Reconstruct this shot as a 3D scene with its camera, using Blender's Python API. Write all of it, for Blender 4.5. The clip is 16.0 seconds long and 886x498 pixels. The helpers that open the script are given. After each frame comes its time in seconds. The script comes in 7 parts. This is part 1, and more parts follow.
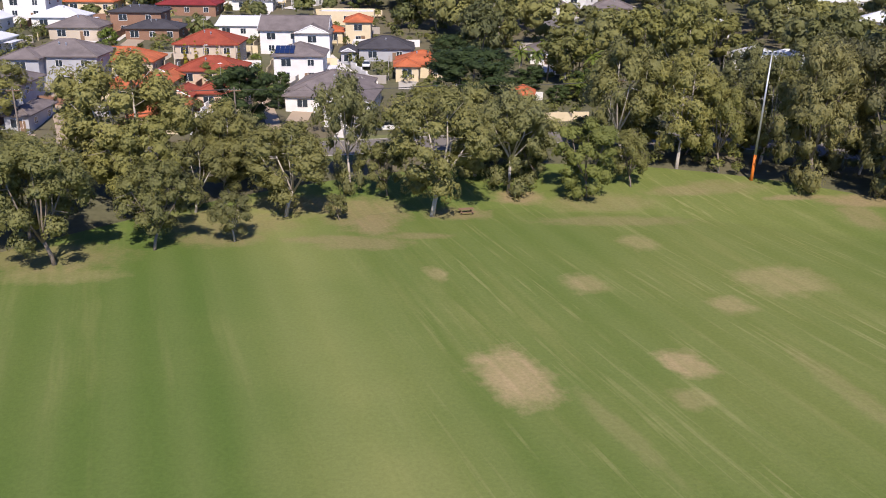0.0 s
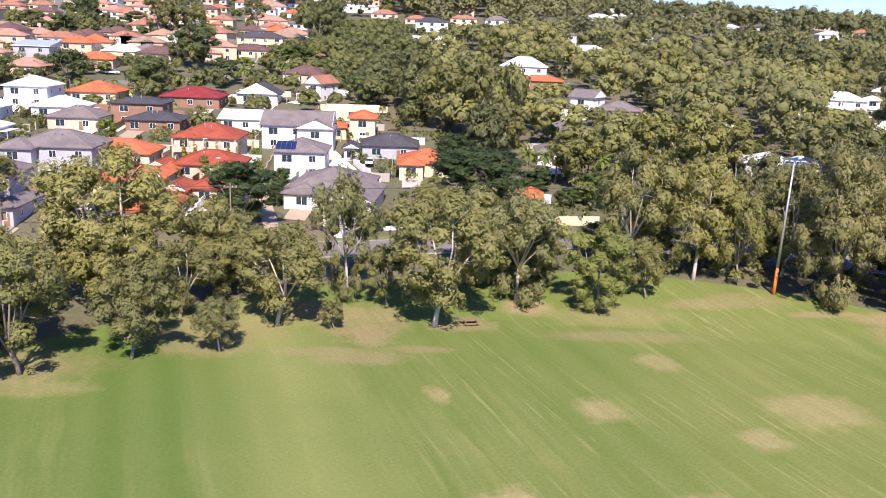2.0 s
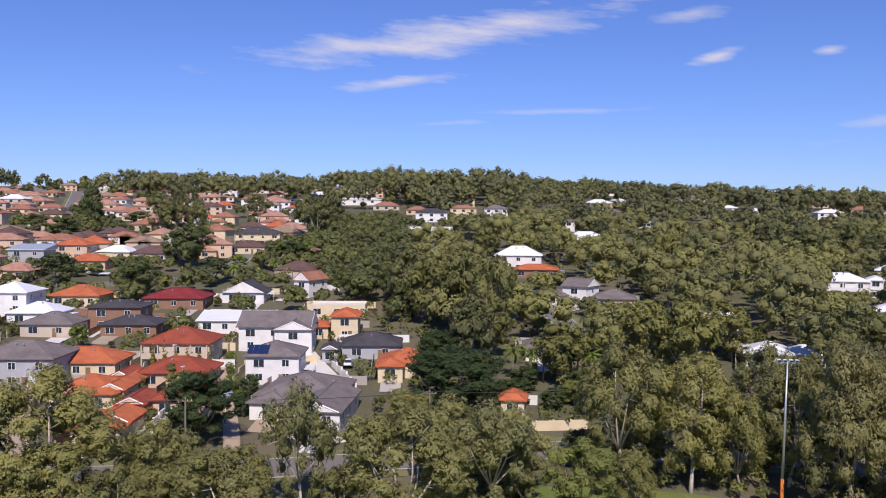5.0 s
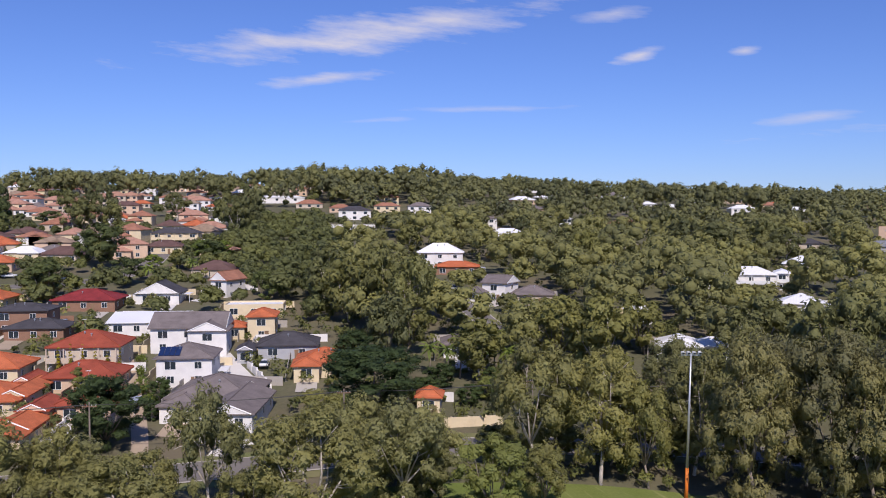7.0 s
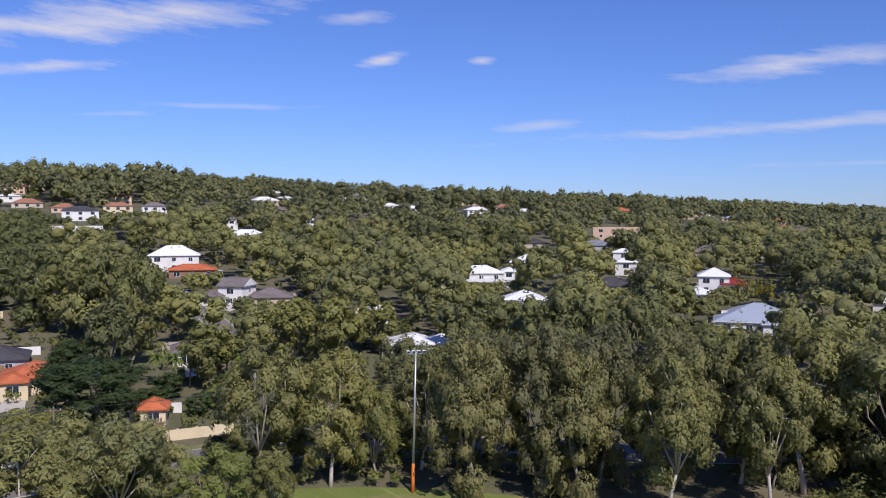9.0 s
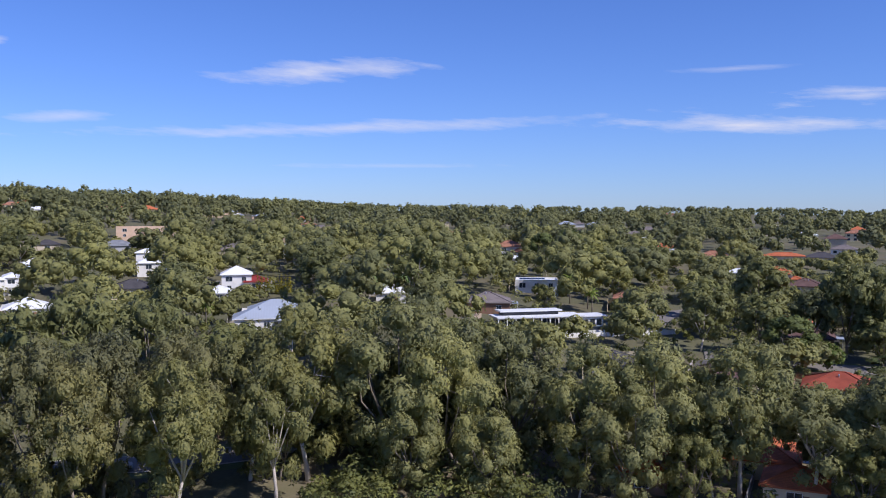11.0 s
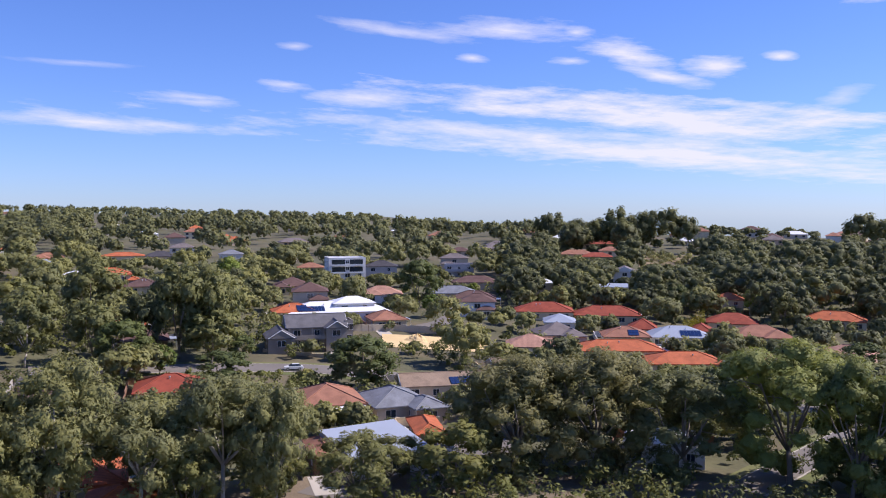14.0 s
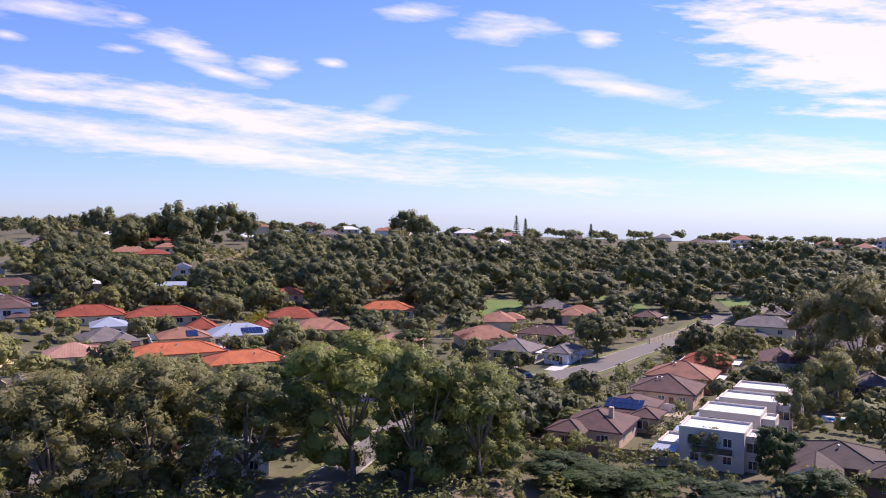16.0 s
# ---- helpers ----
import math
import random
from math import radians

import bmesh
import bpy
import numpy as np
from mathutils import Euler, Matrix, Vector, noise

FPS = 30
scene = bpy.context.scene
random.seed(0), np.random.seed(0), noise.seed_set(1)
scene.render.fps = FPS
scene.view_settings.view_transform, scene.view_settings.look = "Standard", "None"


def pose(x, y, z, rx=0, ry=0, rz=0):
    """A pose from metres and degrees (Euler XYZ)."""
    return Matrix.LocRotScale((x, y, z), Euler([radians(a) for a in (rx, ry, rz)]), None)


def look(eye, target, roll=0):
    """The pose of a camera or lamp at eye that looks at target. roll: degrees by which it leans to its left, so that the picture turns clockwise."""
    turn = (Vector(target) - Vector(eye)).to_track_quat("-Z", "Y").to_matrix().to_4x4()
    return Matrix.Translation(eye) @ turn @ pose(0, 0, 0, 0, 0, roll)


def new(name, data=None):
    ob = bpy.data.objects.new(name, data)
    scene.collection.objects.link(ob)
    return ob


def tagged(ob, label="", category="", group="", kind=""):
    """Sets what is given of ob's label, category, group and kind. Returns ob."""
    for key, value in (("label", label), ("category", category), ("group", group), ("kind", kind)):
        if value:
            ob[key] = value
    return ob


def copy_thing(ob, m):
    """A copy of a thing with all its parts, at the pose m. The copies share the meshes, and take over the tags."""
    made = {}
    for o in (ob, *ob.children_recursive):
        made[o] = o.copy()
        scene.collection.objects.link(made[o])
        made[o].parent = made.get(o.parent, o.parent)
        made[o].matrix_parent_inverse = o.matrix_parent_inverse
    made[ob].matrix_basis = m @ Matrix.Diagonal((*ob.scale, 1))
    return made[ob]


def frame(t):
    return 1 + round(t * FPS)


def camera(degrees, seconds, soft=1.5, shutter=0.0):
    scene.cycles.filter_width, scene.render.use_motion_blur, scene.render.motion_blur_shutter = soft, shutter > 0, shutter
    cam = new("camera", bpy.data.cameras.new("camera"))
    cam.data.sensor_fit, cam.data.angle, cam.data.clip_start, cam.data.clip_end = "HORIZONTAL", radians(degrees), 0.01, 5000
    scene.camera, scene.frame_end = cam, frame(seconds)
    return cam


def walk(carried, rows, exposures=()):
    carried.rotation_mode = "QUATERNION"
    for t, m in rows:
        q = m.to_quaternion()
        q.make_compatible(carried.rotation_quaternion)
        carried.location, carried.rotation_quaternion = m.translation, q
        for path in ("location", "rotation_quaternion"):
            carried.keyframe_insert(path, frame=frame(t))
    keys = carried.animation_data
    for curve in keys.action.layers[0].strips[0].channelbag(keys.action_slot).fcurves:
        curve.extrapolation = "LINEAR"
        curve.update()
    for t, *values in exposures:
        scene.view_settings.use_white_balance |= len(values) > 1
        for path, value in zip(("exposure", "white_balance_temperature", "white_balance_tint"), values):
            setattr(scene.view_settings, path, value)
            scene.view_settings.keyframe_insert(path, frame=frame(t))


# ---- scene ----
cam = camera(54.6, 16.0, soft=1.0)
METRES, EYE, TILT, LEAN, TURN = 58.0, 38.0, 0.0, 0.0, -3.0
ROWS = [
    (0.0, 0.0000, 0.0000, 0.0000, 0.26, -20.14, -0.72),
    (0.5, 0.0044, 0.0209, 0.0015, 0.18, -18.65, -1.14),
    (1.0, 0.0038, 0.0514, -0.0072, 0.16, -18.29, -1.49),
    (1.5, 0.0001, 0.0947, -0.0034, 0.46, -17.32, -1.79),
    (2.0, -0.0093, 0.1468, -0.0009, 0.64, -14.05, -2.02),
    (2.2, -0.0089, 0.1650, -0.0025, 1.06, -9.50, -1.87),
    (2.4, -0.0086, 0.1810, -0.0043, 1.74, -4.78, -1.68),
    (2.5, -0.0083, 0.1876, -0.0051, 2.76, -2.76, -1.60),
    (2.7, 0.0015, 0.2010, -0.0005, 4.55, -3.60, -1.50),
    (3.0, 0.0130, 0.2200, 0.0047, 5.93, -7.83, -1.44),
    (3.2, 0.0215, 0.2360, 0.0125, 5.97, -4.12, -1.17),
    (3.5, 0.0379, 0.2690, 0.0243, 5.84, -2.64, -0.96),
    (4.0, 0.0734, 0.3001, 0.0352, 3.93, -1.95, -0.63),
    (6.5, 0.1319, 0.3052, 0.0413, -1.16, -2.02, -0.07),
    (7.0, 0.1507, 0.3070, 0.0411, -3.36, -2.11, 0.03),
    (7.5, 0.1640, 0.3105, 0.0438, -5.62, -2.06, 0.08),
    (8.0, 0.1800, 0.3115, 0.0442, -9.40, -2.07, 0.06),
    (10.5, 0.2560, 0.2945, 0.0514, -42.11, -2.14, 0.01),
    (11.0, 0.2900, 0.2940, 0.0518, -50.21, -2.23, 0.12),
    (11.5, 0.3175, 0.2945, 0.0528, -56.06, -2.17, 0.06),
    (12.0, 0.3460, 0.2902, 0.0570, -63.78, -2.18, -0.13),
    (12.5, 0.3724, 0.2896, 0.0614, -71.50, -2.19, -0.10),
    (13.0, 0.4129, 0.2986, 0.0631, -79.08, -2.32, -0.05),
    (13.5, 0.4348, 0.2982, 0.0602, -84.69, -2.31, -0.01),
    (14.0, 0.4771, 0.2862, 0.0565, -91.82, -2.35, -0.03),
    (14.5, 0.5222, 0.2709, 0.0528, -99.11, -2.40, -0.03),
    (15.0, 0.5743, 0.2579, 0.0475, -106.58, -2.44, -0.16),
    (15.5, 0.6144, 0.2485, 0.0453, -112.41, -2.51, -0.31),
    (16.0, 0.6676, 0.2216, 0.0382, -120.51, -2.46, -0.36),
]
walk(cam, [(t, pose(0, 0, EYE, TILT, LEAN, TURN) @ pose(METRES * x, METRES * y, METRES * z, 90 + pitch, roll, yaw)) for t, x, y, z, yaw, pitch, roll in ROWS],
     [(0.0, 0.38, 6750, 17), (0.5, 0.62, 6750, 17), (1.0, 0.72, 6750, 18), (1.5, 0.9, 6750, 20), (2.0, 1.0, 6750, 21), (2.5, 0.88, 6680, 26), (3.0, 0.66, 6640, 28), (3.5, 0.57, 6600, 26), (4.2, 0.24, 6560, 22), (6.5, 0.03, 6520, 20), (8.0, 0.03, 6380, 19), (11.0, 0.2, 6080, 17), (12.0, 0.27, 6080, 17), (14.0, 0.47, 6360, 21), (16.0, 0.65, 6680, 29)])

# ---- world, sun ----
SUN_BEARING, SUN_HEIGHT = 176.0, 46.0      # clockwise from +y, above the horizon
world = bpy.data.worlds.new("sky")
scene.world = world
world.use_nodes = True
wt = world.node_tree
wt.nodes.clear()


def wnode(kind, **kw):
    n = wt.nodes.new(kind)
    for k, v in kw.items():
        if k == "op":
            n.operation = v
        elif k.startswith("i"):
            n.inputs[int(k[1:])].default_value = v
    return n


def wmath(op, a, b=None, c=None, clamp=False):
    n = wt.nodes.new("ShaderNodeMath")
    n.operation, n.use_clamp = op, clamp
    for i, v in enumerate((a, b, c)):
        if v is None:
            continue
        if isinstance(v, (int, float)):
            n.inputs[i].default_value = v
        else:
            wt.links.new(v, n.inputs[i])
    return n.outputs[0]


sky = wt.nodes.new("ShaderNodeTexSky")
sky.sky_type = "NISHITA"
sky.sun_disc = False
sky.sun_elevation = radians(SUN_HEIGHT)
sky.sun_rotation = radians(SUN_BEARING)
sky.altitude, sky.air_density, sky.dust_density, sky.ozone_density = 0, 1.0, 0.1, 2.5
coord = wt.nodes.new("ShaderNodeTexCoord")
split = wt.nodes.new("ShaderNodeSeparateXYZ")
wt.links.new(coord.outputs["Generated"], split.inputs[0])
dx, dy, dz = split.outputs
bearing = wmath("MULTIPLY", wmath("ARCTAN2", dx, dy), 57.2958)
height = wmath("MULTIPLY", wmath("ARCSINE", dz), 57.2958)
# a flat layer of cloud seen from below: noise on the plane overhead
flat = wt.nodes.new("ShaderNodeCombineXYZ")
drop = wmath("ADD", wmath("MAXIMUM", dz, 0.0), 0.06)
wt.links.new(wmath("DIVIDE", dx, drop), flat.inputs[0])
wt.links.new(wmath("DIVIDE", dy, drop), flat.inputs[1])
wisp = wt.nodes.new("ShaderNodeTexNoise")
wisp.inputs["Scale"].default_value, wisp.inputs["Detail"].default_value, wisp.inputs["Roughness"].default_value = 3.2, 9, 0.62
wt.links.new(flat.outputs[0], wisp.inputs["Vector"])
puff = wt.nodes.new("ShaderNodeTexNoise")
puff.inputs["Scale"].default_value, puff.inputs["Detail"].default_value, puff.inputs["Roughness"].default_value = 1.0, 8, 0.62
level = wt.nodes.new("ShaderNodeCombineXYZ")
wt.links.new(wmath("MULTIPLY", bearing, 0.13), level.inputs[0])
wt.links.new(wmath("ADD", wmath("MULTIPLY", height, 0.85), wmath("MULTIPLY", bearing, 0.085)), level.inputs[1])
wt.links.new(level.outputs[0], puff.inputs["Vector"])
rough = wmath("SUBTRACT", wmath("ADD", wmath("MULTIPLY", wisp.outputs[0], 0.6), puff.outputs[0]), 0.8)
# banks of cloud: bearing, height, half width, half thickness (degrees), slant, density
BANKS = ((1.0, 11.9, 10.5, 1.1, 0.15, 0.9), (5, 12.7, 7, 0.7, 0.12, 0.8), (-1.6, 9.05, 3.0, 0.35, 0.12, 0.75), (19.3, 10.4, 1.6, 0.38, 0.25, 0.85), (25.6, 10.3, 0.8, 0.22, 0, 0.7),
         (17.6, 13.0, 2.5, 0.4, 0.1, 0.6), (9.6, 7.15, 5.5, 0.2, 0.01, 0.45), (2, 6.4, 2, 0.16, 0.05, 0.35), (29.5, 6.1, 3, 0.3, 0.1, 0.45),
         (44.7, 9.4, 5.4, 0.65, 0.06, 0.75), (46, 5.7, 15, 0.36, 0.04, 0.55), (73, 5.6, 9, 0.45, -0.03, 0.75), (79.5, 7.1, 2.5, 0.3, 0, 0.65), (50, 3.3, 6, 0.16, 0, 0.3), (72, 9.1, 3, 0.16, 0, 0.35),
         (79.0, 7.4, 2.6, 0.28, -0.05, 0.7), (84.5, 8.3, 1.9, 0.34, -0.05, 0.8), (90, 7.6, 3.4, 0.5, -0.06, 0.8), (109, 6.2, 17, 1.15, -0.105, 1.2), (109, 3.85, 22, 0.95, -0.09, 0.95), (130.5, 2.1, 8, 0.5, -0.03, 0.6), (98, 5.4, 16, 0.6, -0.055, 0.85),
         (92, 11.9, 5, 0.4, -0.12, 0.65), (99, 11.9, 6, 0.6, -0.08, 0.8), (103.6, 11.7, 1.3, 0.4, 0, 0.9), (106.6, 10.3, 2.5, 0.8, -0.25, 1.1), (108.6, 8.9, 2.7, 0.38, -0.25, 0.9), (96.8, 10.2, 1.0, 0.28, -0.1, 0.8),
         (103.3, 9.9, 1.3, 0.24, -0.05, 0.8), (85.2, 10.8, 0.9, 0.22, 0, 0.55), (112.4, 9.3, 1.8, 0.52, -0.05, 1.1), (116.1, 9.6, 0.9, 0.32, -0.05, 0.9), (121.6, 13.0, 2.1, 0.6, 0, 1.0), (127.6, 11.8, 3.1, 0.72, -0.05, 1.1),
         (133.5, 11.1, 1.3, 0.48, -0.1, 1.1), (132, 9.0, 4, 0.38, -0.1, 0.7), (135.8, 7.9, 4.5, 0.52, -0.2, 0.9), (119.6, 7.0, 1.2, 0.5, 0.2, 0.45), (148.5, 9.8, 8.0, 3.4, -0.35, 2.0), (148, 3.4, 14, 1.1, -0.08, 0.95), (133, 3.9, 5, 0.28, -0.1, 0.65))
mask = None
for b, e, w, h, slant, dense in BANKS:
    u = wmath("SUBTRACT", bearing, b)
    v = wmath("SUBTRACT", wmath("SUBTRACT", height, e), wmath("MULTIPLY", u, slant))
    r = wmath("SQRT", wmath("ADD", wmath("POWER", wmath("ABSOLUTE", wmath("DIVIDE", u, w * 1.2)), 2), wmath("POWER", wmath("ABSOLUTE", wmath("DIVIDE", v, h * 1.25)), 2)))
    one = wmath("MULTIPLY", wmath("ADD", wmath("SUBTRACT", 1.0, r), wmath("MULTIPLY", rough, 2.3)), 1.05 * dense, clamp=True)
    mask = one if mask is None else wmath("MAXIMUM", mask, one)
thick = wt.nodes.new("ShaderNodeMixRGB")
wt.links.new(wmath("MULTIPLY", mask, 0.85, clamp=True), thick.inputs[0])
tint = wt.nodes.new("ShaderNodeMixRGB")
tint.blend_type = "MULTIPLY"
tint.inputs[0].default_value = 1.0
tint.inputs[2].default_value = (0.64, 0.88, 1.50, 1)
wt.links.new(sky.outputs[0], tint.inputs[1])
wt.links.new(tint.outputs[0], thick.inputs[1])
thick.inputs[2].default_value = (8.6, 8.6, 9.2, 1)
back = wt.nodes.new("ShaderNodeBackground")
back.inputs["Strength"].default_value = 0.077
wt.links.new(thick.outputs[0], back.inputs[0])
wout = wt.nodes.new("ShaderNodeOutputWorld")
wt.links.new(back.outputs[0], wout.inputs[0])

sun = new("sun", bpy.data.lights.new("sun", "SUN"))
sun.data.energy, sun.data.angle, sun.data.color = 4.1, radians(0.53), (1.0, 0.95, 0.87)
sb, sh = radians(SUN_BEARING), radians(SUN_HEIGHT)
sun.matrix_world = look((math.sin(sb) * math.cos(sh) * 300, math.cos(sb) * math.cos(sh) * 300, math.sin(sh) * 300), (0, 0, 0))


# ---- materials ----
MADE = {}


def mat(name, color, rough=0.8, vary=0.15, big=0.15, fine=6.0, bump=0.15, island=0.0, per_object=0.0, metal=0.0, stain=None, lines=None, spec=0.3):
    """A surface with colour variation at two scales, fine relief, and optionally courses (axis, metres, depth)."""
    if name in MADE:
        return MADE[name]
    m = MADE[name] = bpy.data.materials.new(name)
    m.use_nodes = True
    t = m.node_tree
    bs = t.nodes["Principled BSDF"]
    bs.inputs["Roughness"].default_value, bs.inputs["Metallic"].default_value = rough, metal
    bs.inputs["Specular IOR Level"].default_value = spec
    tc = t.nodes.new("ShaderNodeTexCoord")
    geo = t.nodes.new("ShaderNodeNewGeometry")
    n1, n2 = t.nodes.new("ShaderNodeTexNoise"), t.nodes.new("ShaderNodeTexNoise")
    for n, s in ((n1, big), (n2, fine)):
        n.inputs["Scale"].default_value, n.inputs["Detail"].default_value = s, 5
        t.links.new(geo.outputs["Position"], n.inputs["Vector"])

    def m2(op, a, b):
        n = t.nodes.new("ShaderNodeMath")
        n.operation = op
        for i, v in enumerate((a, b)):
            if isinstance(v, (int, float)):
                n.inputs[i].default_value = v
            else:
                t.links.new(v, n.inputs[i])
        return n.outputs[0]
    val = m2("ADD", 1.0, m2("MULTIPLY", m2("SUBTRACT", m2("ADD", n1.outputs[0], n2.outputs[0]), 1.0), vary * 2.2))
    if island:
        val = m2("MULTIPLY", val, m2("ADD", 1 - island / 2, m2("MULTIPLY", geo.outputs["Random Per Island"], island)))
    if per_object:
        oi = t.nodes.new("ShaderNodeObjectInfo")
        val = m2("MULTIPLY", val, m2("ADD", 1 - per_object / 2, m2("MULTIPLY", oi.outputs["Random"], per_object)))
    relief = n2.outputs[0]
    if lines:
        axis, step, depth = lines
        sp = t.nodes.new("ShaderNodeSeparateXYZ")
        t.links.new(tc.outputs["Object"], sp.inputs[0])
        saw = m2("FRACT", m2("DIVIDE", sp.outputs[axis], step), 0)
        edge = m2("POWER", saw, 5)
        val = m2("MULTIPLY", val, m2("SUBTRACT", 1.0, m2("MULTIPLY", edge, depth)))
        relief = m2("ADD", m2("MULTIPLY", n2.outputs[0], 0.3), saw)
    mix = t.nodes.new("ShaderNodeMixRGB")
    mix.blend_type = "MULTIPLY"
    mix.inputs[0].default_value = 1.0
    mix.inputs[1].default_value = (*color, 1)
    src = mix.outputs[0]
    t.links.new(val, mix.inputs[2])
    if stain:
        sc, scale, amount = stain
        n3 = t.nodes.new("ShaderNodeTexNoise")
        n3.inputs["Scale"].default_value, n3.inputs["Detail"].default_value = scale, 6
        t.links.new(geo.outputs["Position"], n3.inputs["Vector"])
        ramp = t.nodes.new("ShaderNodeMapRange")
        ramp.inputs[1].default_value, ramp.inputs[2].default_value, ramp.inputs[4].default_value = 0.45, 0.68, amount
        t.links.new(n3.outputs[0], ramp.inputs[0])
        mx = t.nodes.new("ShaderNodeMixRGB")
        t.links.new(ramp.outputs[0], mx.inputs[0])
        t.links.new(src, mx.inputs[1])
        mx.inputs[2].default_value = (*sc, 1)
        src = mx.outputs[0]
    t.links.new(src, bs.inputs["Base Color"])
    if bump:
        bp = t.nodes.new("ShaderNodeBump")
        bp.inputs["Strength"].default_value, bp.inputs["Distance"].default_value = bump, 0.05
        t.links.new(relief, bp.inputs["Height"])
        t.links.new(bp.outputs[0], bs.inputs["Normal"])
    return m


LEAF_COLOUR = {}
LEAF_TONE = (1.20, 1.13, 0.98)


def leaf_mat(name, color, light=(1.32, 1.28, 0.98), cut=0.0, hole=0.45, massed=False, bumpy=False):
    """Leaves: colour changes from leaf to leaf, clump to clump and tree to tree; some light passes through."""
    if name in MADE:
        return MADE[name]
    m = MADE[name] = bpy.data.materials.new(name)
    m.use_nodes = True
    LEAF_COLOUR[name] = color
    color = (color[0] * LEAF_TONE[0], color[1] * LEAF_TONE[1], color[2] * LEAF_TONE[2])
    t = m.node_tree
    bs = t.nodes["Principled BSDF"]
    bs.inputs["Roughness"].default_value = 0.6
    bs.inputs["Specular IOR Level"].default_value = 0.25
    geo = t.nodes.new("ShaderNodeNewGeometry")
    n1 = t.nodes.new("ShaderNodeTexNoise")
    n1.inputs["Scale"].default_value, n1.inputs["Detail"].default_value = 0.22, 3
    t.links.new(geo.outputs["Position"], n1.inputs["Vector"])

    def blend(a, k, b):
        n = t.nodes.new("ShaderNodeMath")
        n.operation = "MULTIPLY_ADD"
        t.links.new(a, n.inputs[0])
        n.inputs[1].default_value = k
        if isinstance(b, float):
            n.inputs[2].default_value = b
        else:
            t.links.new(b, n.inputs[2])
        return n.outputs[0]
    if massed:
        each = t.nodes.new("ShaderNodeAttribute")
        each.attribute_name = "tone"
        own = each.outputs["Fac"]
    else:
        own = t.nodes.new("ShaderNodeObjectInfo").outputs["Random"]
    total = blend(own, 1.5 if massed else 1.2, blend(n1.outputs[0], 1.5, blend(geo.outputs["Random Per Island"], 0.6, 0.0)))
    rng = t.nodes.new("ShaderNodeMapRange")
    rng.inputs[1].default_value, rng.inputs[2].default_value = 0.6, 2.9 if massed else 2.6
    t.links.new(total, rng.inputs[0])
    mix = t.nodes.new("ShaderNodeMixRGB")
    t.links.new(rng.outputs[0], mix.inputs[0])
    mix.inputs[1].default_value = tuple(c * k for c, k in zip(color, (0.56, 0.61, 0.68))) + (1,)
    mix.inputs[2].default_value = tuple(c * k for c, k in zip(color, light)) + (1,)
    t.links.new(mix.outputs[0], bs.inputs["Base Color"])
    if bumpy:
        grain = t.nodes.new("ShaderNodeTexNoise")
        grain.inputs["Scale"].default_value, grain.inputs["Detail"].default_value = 2.6, 4
        t.links.new(geo.outputs["Position"], grain.inputs["Vector"])
        bp = t.nodes.new("ShaderNodeBump")
        bp.inputs["Strength"].default_value, bp.inputs["Distance"].default_value = 1.0, 0.5
        t.links.new(grain.outputs[0], bp.inputs["Height"])
        t.links.new(bp.outputs[0], bs.inputs["Normal"])
    tr = t.nodes.new("ShaderNodeBsdfTranslucent")
    t.links.new(mix.outputs[0], tr.inputs["Color"])
    ms = t.nodes.new("ShaderNodeMixShader")
    ms.inputs[0].default_value = 0.35
    t.links.new(bs.outputs[0], ms.inputs[1])
    t.links.new(tr.outputs[0], ms.inputs[2])
    final = ms.outputs[0]
    if cut:
        # ragged sprigs: the blade is broken up into leaflets
        n2 = t.nodes.new("ShaderNodeTexNoise")
        n2.inputs["Scale"].default_value, n2.inputs["Detail"].default_value = cut, 1
        t.links.new(geo.outputs["Position"], n2.inputs["Vector"])
        gt = t.nodes.new("ShaderNodeMath")
        gt.operation = "GREATER_THAN"
        gt.inputs[1].default_value = hole
        t.links.new(n2.outputs[0], gt.inputs[0])
        clear = t.nodes.new("ShaderNodeBsdfTransparent")
        mc = t.nodes.new("ShaderNodeMixShader")
        t.links.new(gt.outputs[0], mc.inputs[0])
        t.links.new(clear.outputs[0], mc.inputs[1])
        t.links.new(final, mc.inputs[2])
        final = mc.outputs[0]
    t.links.new(final, t.nodes["Material Output"].inputs[0])
    return m


OLIVE = leaf_mat("olive_leaf", (0.182, 0.192, 0.080), cut=3.4, hole=0.4)
GUM = leaf_mat("grey_green_leaf", (0.158, 0.174, 0.086), cut=3.4, hole=0.4)
DARK = leaf_mat("dark_leaf", (0.100, 0.130, 0.056), cut=3.4, hole=0.4)
BRIGHT = leaf_mat("bright_leaf", (0.150, 0.205, 0.054), cut=3.4, hole=0.4)
WOODS = leaf_mat("wood_leaf", (0.222, 0.232, 0.110), cut=1.8, hole=0.36, massed=True)
HILLS = leaf_mat("hill_leaf", (0.140, 0.154, 0.080), cut=1.5, hole=0.34, massed=True)
SHRUBS = leaf_mat("shrub_leaf", (0.160, 0.178, 0.070), cut=3.4, hole=0.4, massed=True)
GARDEN_LEAF = leaf_mat("garden_leaf", (0.150, 0.172, 0.080), cut=1.8, hole=0.36, massed=True)
FARWOODS = leaf_mat("far_leaf", (0.176, 0.190, 0.104), massed=True)
